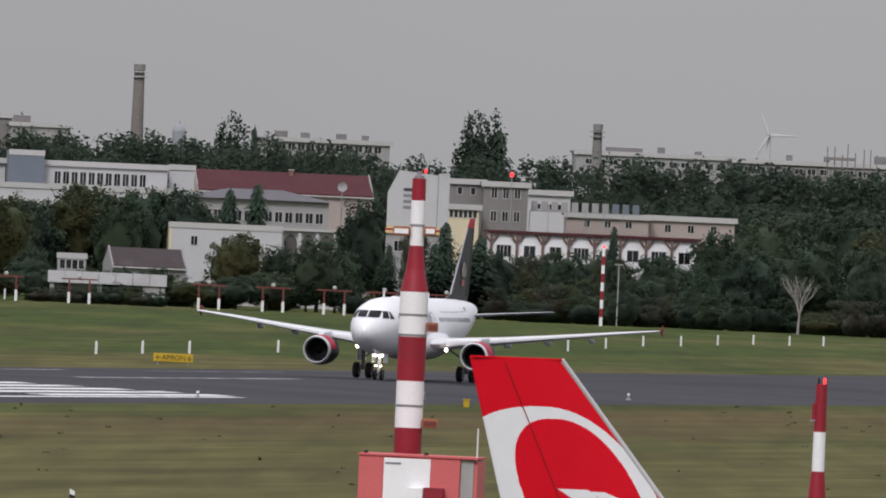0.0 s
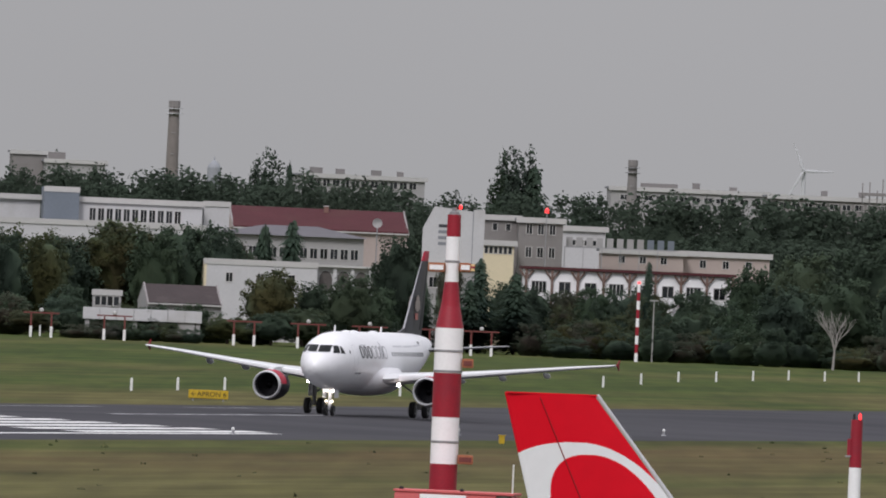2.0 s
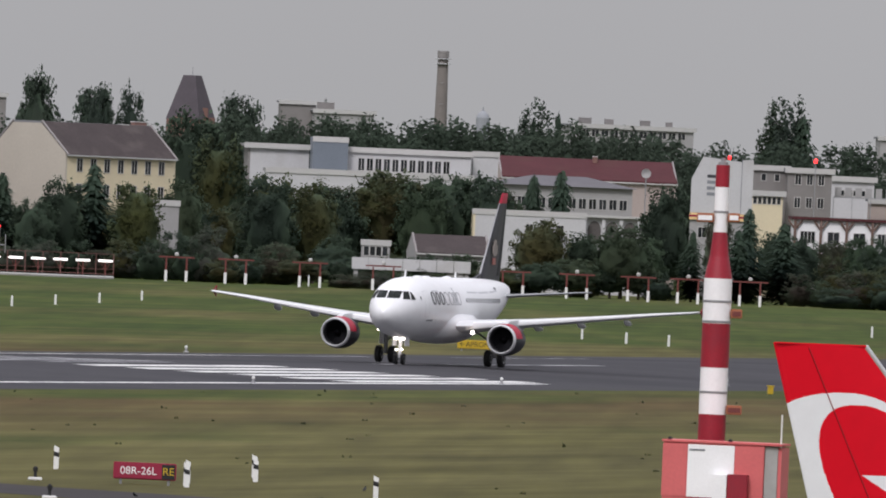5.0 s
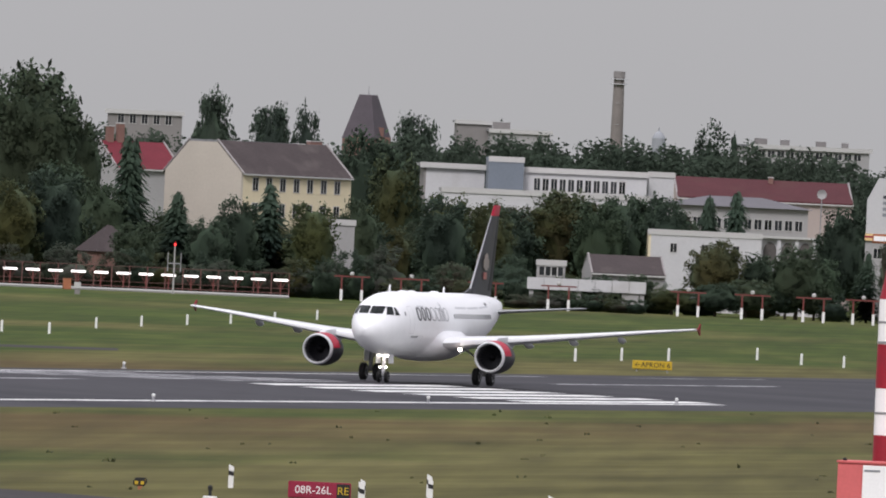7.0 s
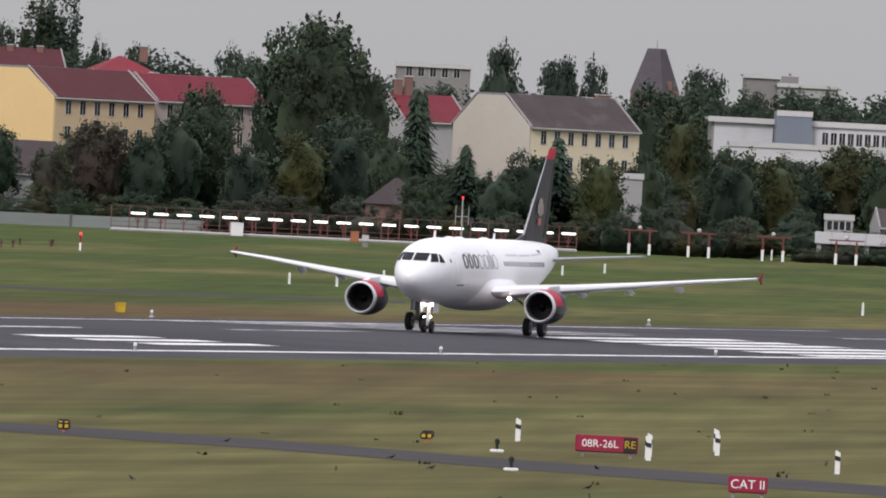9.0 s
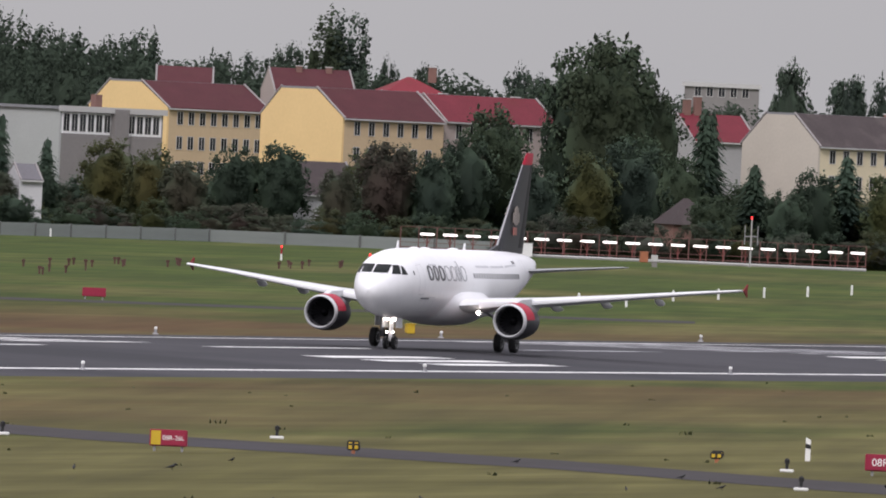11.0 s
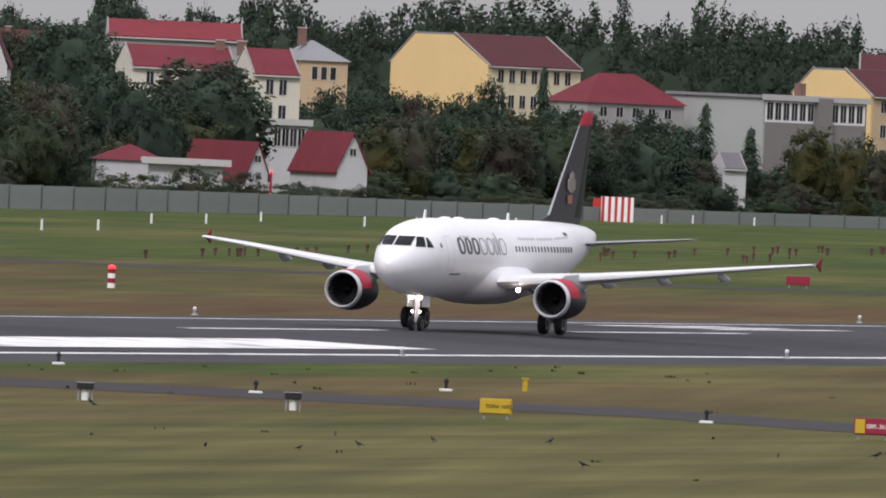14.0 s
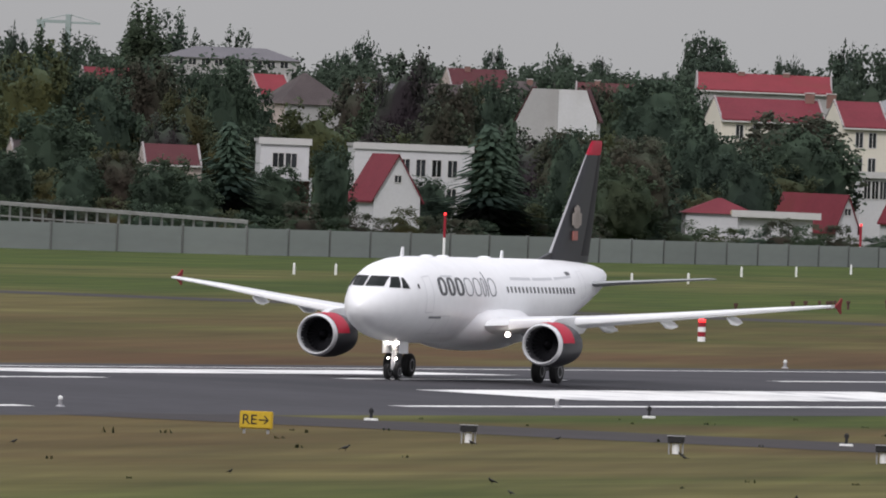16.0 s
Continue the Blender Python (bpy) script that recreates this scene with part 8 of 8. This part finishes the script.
def striped_board(x, y, w, h, checks, label):
    t = thing("marker_board", label, "sign", pose(x, y, GRASS, 0, 0, 8))
    part("backing", boxed(0, w, 0.0, 0.5, 0, h), M["mast_white"], t)
    if checks:
        for i in range(3):
            for j in range(3):
                if (i + j) % 2 == 0:
                    part("check", boxed(w * i / 3, w * (i + 1) / 3, -0.02, -0.003, h * j / 3, h * (j + 1) / 3), M["r_check"], t)
    else:
        for i in range(5):
            part("stripe", boxed(w * (i + 0.08) / 5, w * (i + 0.52) / 5, -0.02, -0.003, 0, h), M["r_check"], t)
        part("side", boxed(-0.9, 0.0, 0.1, 0.6, 0, h * 0.92), M["r_check"], t)
    for k in (0.1, 0.9):
        part("strut", boxed(w * k - 0.06, w * k + 0.06, 0.5, 1.6, 0, 0.1), M["dull_metal"], t)


M["r_check"] = material("signal_red_paint", (0.50, 0.03, 0.03), 0.5, vary=0.08)
striped_board(*(-175.93, 2019.55), 1.75, 2.0, True, "red and white chequered marker board")
striped_board(*(-177.09, 2088.12), 3.6, 2.75, False, "red and white striped marker board")


def approach_lights():
    """The row of lit approach bars on red posts with a handrail."""
    a, b = polar(-3.242, 2185.0), polar(-1.937, 2215.0)
    n = 20
    rail = thing("handrail", "thin rust-red handrail along the approach lamps", "fence")
    bm = bmesh.new()
    ext_a, ext_b = a - (b - a) * 0.06, b + (b - a) * 0.02
    for z in (0.55, 1.1, 2.9):
        rod(bm, (ext_a.x, ext_a.y - 1.0, GRASS + z), (ext_b.x, ext_b.y - 1.0, GRASS + z), 0.03 if z > 1 else 0.05, None, 5)
    part("rail", bm, M["rail"], rail)
    part("kerb", rod(bmesh.new(), (ext_a.x, ext_a.y - 1.4, GRASS + 0.1), (ext_b.x, ext_b.y - 1.4, GRASS + 0.1), 0.25, None, 6), M["concrete"], rail, "pale cable duct")
    for i in range(27):
        p = ext_a.lerp(ext_b, i / 26)
        part("rail_post", boxed(p.x - 0.05, p.x + 0.05, p.y - 1.05, p.y - 0.95, GRASS, GRASS + 2.9), M["rail"], rail)
    first = None
    for i in range(n):
        p = a.lerp(b, i / (n - 1))
        m = pose(p.x, p.y, GRASS)
        if first is None:
            t = first = thing("approach_lamp", "white approach light bar on a rust-red post", "lamp", m, "approach light bars")
            bar = part("light_bar", boxed(-0.85, 0.85, -0.15, 0.15, 1.95, 2.2, bevel=0.06), M["lamp_white"], t, "glowing white light bar")
            part("post", boxed(-0.08, 0.08, -0.08, 0.08, 0, 1.95), M["rust_red"], t)
            for sx in (-0.6, 0.6):
                part("brace", rod(bmesh.new(), (0, 0, 0.9), (sx, 0, 1.95), 0.04, None, 6), M["rust_red"], t)
        else:
            copy_thing(first, m)


approach_lights()


def light_frames():
    """Rust-red frames with two white-footed posts and a lamp on the crossbar."""
    first = None
    for x, y in [polar(*q) for q in ((-0.702, 2222.0), (-0.508, 2222.0), (-0.322, 2222.0), (0.017, 2222.0), (-0.171, 2222.0), (-1.317, 2222.0), (-1.095, 2222.0), (-1.722, 2222.0), (-1.542, 2222.0))]:
        m = pose(x, y, GRASS)
        if first is None:
            t = first = thing("light_frame", "rust-red lamp frame on white-footed posts", "lamp", m, "rust-red lamp frames")
            part("crossbar", boxed(-2.1, 2.1, -0.1, 0.1, 2.78, 2.95), M["rust_red"], t)
            for sx in (-1.2, 1.2):
                part("post", boxed(sx - 0.1, sx + 0.1, -0.1, 0.1, 1.3, 2.75), M["rust_red"], t)
                part("foot", boxed(sx - 0.16, sx + 0.16, -0.16, 0.16, 0, 1.3), M["post"], t, "white post foot")
            part("lamp", lathe_z([(2.95, 0.12), (3.05, 0.24), (3.3, 0.25), (3.42, 0.1)], 14), M["trim"], t, "round pale lamp", True)
        else:
            copy_thing(first, m)


light_frames()


def banded_pole(x, y, h, r, label, lamp=True, n=7):
    t = thing("marker_pole", label, "pole", pose(x, y, GRASS), "banded poles")
    for i in range(n):
        part("band", lathe_z([(h * i / n, r), (h * (i + 1) / n, r)], 12), M["mast_white"] if i % 2 == 0 else M["mast_red"], t)
    if lamp:
        part("lamp", lathe_z([(h, r * 0.9), (h + 0.16, r * 0.9), (h + 0.22, 0.03)], 10), M["red_lens"], t, "red lamp", True)
    return t


banded_pole(19.06, 2242.0, 9.28, 0.2, "tall red and white banded pole with a red lamp", n=9)
banded_pole(-223.4, 1791.0, 4.32, 0.13, "red-topped white pole by the barrier", n=2)
banded_pole(-107.93, 1810.05, 1.5, 0.1, "short white pole with a red top", n=2)
banded_pole(-123.13, 1914.02, 1.3, 0.1, "short white pole with a red top", n=2)
banded_pole(-128.7, 1162.14, 1.2, 0.24, "stubby red and white banded marker", n=4)
banded_pole(-199.3, 1945.0, 4.28, 0.13, "red-topped white pole by the barrier", n=2)


def lamp_mast():
    """A white lattice mast with a red top and side arms."""
    x, y = polar(-2.262, 2190.0)
    t = thing("lattice_mast", "white lattice mast with a red top lamp", "mast", pose(x, y, GRASS))
    part("pole", rod(bmesh.new(), (0, 0, 0), (0, 0, 5.6), 0.12, 0.08), M["concrete"], t)
    for sx in (-0.75, 0.75):
        part("arm", boxed(sx - 0.05, sx + 0.05, -0.05, 0.05, 2.6, 4.8), M["dull_metal"], t)
    part("crossarm", boxed(-0.8, 0.8, -0.05, 0.05, 3.5, 3.62), M["dull_metal"], t)
    part("lamp", lathe_z([(5.6, 0.1), (5.8, 0.1), (5.88, 0.03)], 10), M["red_lens"], t)


lamp_mast()


def cabinet(x, y, w, h, mat, label):
    t = thing("cabinet", label, "cabinet", pose(x, y, GRASS, 0, 0, 10))
    part("body", boxed(-w / 2, w / 2, -w / 2, w / 2, 0, h, bevel=0.04), M[mat], t)
    part("lid", boxed(-w / 2 - 0.04, w / 2 + 0.04, -w / 2 - 0.04, w / 2 + 0.04, h, h + 0.07), M[mat], t)


cabinet(*polar(-2.584, 2188.0), 0.9, 1.2, "orange", "orange equipment box by the approach lamps")
cabinet(*polar(-2.942, 2190.0), 1.4, 1.5, "post", "white equipment box by the approach lamps")
cabinet(*(-138.74, 1164.88), 0.5, 0.85, "post", "white box in the grass beyond the runway")
cabinet(*(-72.17, 816.19), 0.22, 0.55, "yellow", "slim yellow marker in the grass")
cabinet(*(-70.81, 1236.06), 0.5, 0.6, "yellow", "yellow box beyond the runway")
cabinet(*(-71.25, 1241.53), 0.5, 0.5, "yellow", "yellow box beyond the runway")
cabinet(*(1.95, 1219.46), 0.35, 0.5, "yellow", "yellow box at the runway edge")
cabinet(*(-115.43, 1326.86), 0.35, 0.45, "yellow", "small yellow box in the far grass")


def delineator(x, y):
    """A white post with a black reflector band."""
    t = thing("delineator", "white roadside post with a black band", "post", pose(x, y, GRASS), "delineator posts")
    part("post", prism(bmesh.new(), [(-0.1, 0), (0.1, 0), (0.1, 0.85), (-0.1, 0.95)], -0.06, 0.06), M["post"], t)
    part("band", prism(bmesh.new(), [(-0.105, 0.55), (0.105, 0.5), (0.105, 0.68), (-0.105, 0.74)], -0.066, 0.066), M["black"], t)
    return t


_p0 = None
for x, y in ((-28.36, 788.7), (-21.89, 754.47), (-19.99, 785.51), (-14.16, 745.02), (-22.04, 758.22), (-20.06, 787.36), (-28.29, 786.42), (-22.16, 764.8), (-19.7, 775.78)):
    if _p0 is None:
        _p0 = delineator(x, y)
    elif y < 790:
        copy_thing(_p0, pose(x, y, GRASS))


def low_lamp(x, y):
    t = thing("guard_lamp", "low dark twin guard lamp with amber glass", "lamp", pose(x, y, GRASS), "guard lamps")
    part("housing", boxed(-0.25, 0.25, -0.12, 0.12, 0.15, 0.42, bevel=0.04), M["black"], t)
    part("stem", boxed(-0.06, 0.06, -0.06, 0.06, 0, 0.15), M["orange"], t)
    for sx in (-0.12, 0.12):
        part("glass", boxed(sx - 0.07, sx + 0.07, -0.14, -0.122, 0.21, 0.35), M["yellow"], t)
    return t


_g0 = low_lamp(*(-31.47, 771.41))
for x, y in ((-45.46, 757.27), (-44.99, 749.45), (-31.6, 775.95), (-44.98, 749.52)):
    copy_thing(_g0, pose(x, y, GRASS))


M["peg_brown"] = material("brown_peg_paint", (0.09, 0.042, 0.034), 0.7, vary=0.15, scale=2)


def peg(x, y):
    """A short brownish lamp peg with a dark head."""
    t = thing("lamp_peg", "short brownish lamp peg in the far grass", "lamp", pose(x, y, GRASS), "lamp pegs in the far grass")
    part("stem", boxed(-0.07, 0.07, -0.07, 0.07, 0, 0.42), M["peg_brown"], t)
    part("head", boxed(-0.16, 0.16, -0.1, 0.1, 0.42, 0.66, bevel=0.03), M["peg_brown"], t)
    return t


_peg = None
_rng = random.Random(31)
for (x0, y0), (x1, y1), n in (((-130.95, 1674.86), (-122.08, 1760.64), 16), ((-124.24, 1604.77), (-121.5, 1613.14), 5), ((-116.7, 1799.9), (-112.24, 1855.39), 9), ((-147.43, 1510.48), (-135.55, 1567.85), 14),
                              ((-139.81, 1567.69), (-133.71, 1587.67), 12), ((-131.93, 1583.61), (-129.27, 1588.97), 5), ((-149.92, 1392.26), (-146.65, 1495.75), 12)):
    for i in range(n):
        k = (i + _rng.uniform(0.2, 0.8)) / n
        x, y = x0 + (x1 - x0) * k, y0 + (y1 - y0) * k + _rng.uniform(-45, 45)
        if _peg is None:
            _peg = peg(x, y)
        else:
            copy_thing(_peg, pose(x, y, GRASS, 0, 0, _rng.uniform(0, 90)))


def tufts():
    """Uneven blades of long grass on the near side of the runway."""
    rng = np.random.default_rng(9)
    verts, faces = [], []
    for _ in range(260):
        a, c = rng.uniform(-820, -60), 33 + 140 * rng.random() ** 1.4
        p = rw(a, c)
        s = rng.uniform(0.06, 0.17) * (1.6 if rng.random() < 0.06 else 1.0)
        for _ in range(5):
            g, ln = rng.uniform(0, 6.28), s * rng.uniform(0.6, 1.2)
            ox, oy = rng.normal(0, s * 0.8), rng.normal(0, s * 0.8)
            k = len(verts)
            verts += [(p.x + ox - 0.05 * math.cos(g), p.y + oy - 0.05 * math.sin(g), GRASS), (p.x + ox + 0.05 * math.cos(g), p.y + oy + 0.05 * math.sin(g), GRASS), (p.x + ox + 0.5 * s * math.sin(g), p.y + oy, GRASS + ln)]
            faces.append((k, k + 1, k + 2))
    return tagged(part("grass_tufts", mesh_of("grass_tufts", verts, faces, M["tuft"])), "scattered tufts of long dry grass", "grass", kind="stuff")


M["tuft"] = foliage("grass_blades", (0.045, 0.05, 0.018), (0.10, 0.088, 0.042), 0.05)
tufts()


# ---- birds on the grass, built once and set about ----
def bird():
    t = thing("crow", "small black bird standing on the grass", "bird", group="birds on the grass")
    bm = tube(bmesh.new(), [((x, 0, z), r, r * 0.9, (0, 1, 0), (0, 0, 1)) for x, z, r in ((-0.22, 0.14, 0.02), (-0.12, 0.16, 0.06), (0.0, 0.18, 0.08), (0.09, 0.21, 0.065), (0.13, 0.25, 0.035))], 10)
    part("body", bm, M["feather"], t, "", True)
    part("head", tube(bmesh.new(), [((x, 0, z), r, r, (0, 1, 0), (0, 0, 1)) for x, z, r in ((0.09, 0.27, 0.01), (0.12, 0.28, 0.045), (0.16, 0.28, 0.04), (0.19, 0.275, 0.015), (0.24, 0.265, 0.004))], 8), M["feather"], t, "", True)
    part("tail", prism(bmesh.new(), [(-0.2, 0.14), (-0.36, 0.1), (-0.36, 0.08), (-0.2, 0.11)], -0.04, 0.04), M["feather"], t)
    for s in (1, -1):
        part("wing", prism(bmesh.new(), [(0.06, 0.21), (-0.26, 0.13), (-0.1, 0.13)], s * 0.075 - 0.01, s * 0.075 + 0.01), M["feather"], t)
        part("leg", rod(bmesh.new(), (0.0, s * 0.03, 0.0), (-0.01, s * 0.03, 0.12), 0.008, None, 5), M["feather"], t)
    return t


crow = bird()
_rng = random.Random(12)
_places = [rw(_rng.uniform(-735, -600), _rng.uniform(52, 165)) for _ in range(36)]
for i, p in enumerate(_places):
    s = _rng.uniform(0.55, 0.85)
    m = Matrix.LocRotScale((p.x, p.y, GRASS), Euler((0, 0, _rng.uniform(0, 6.28))), (s, s, s))
    if i == 0:
        crow.matrix_basis = m
    else:
        copy_thing(crow, Matrix.Identity(4)).matrix_basis = m


def motions():
    walk(jet, [(t, jet_pose(a)) for t, a in JET_ROLL])


motions()
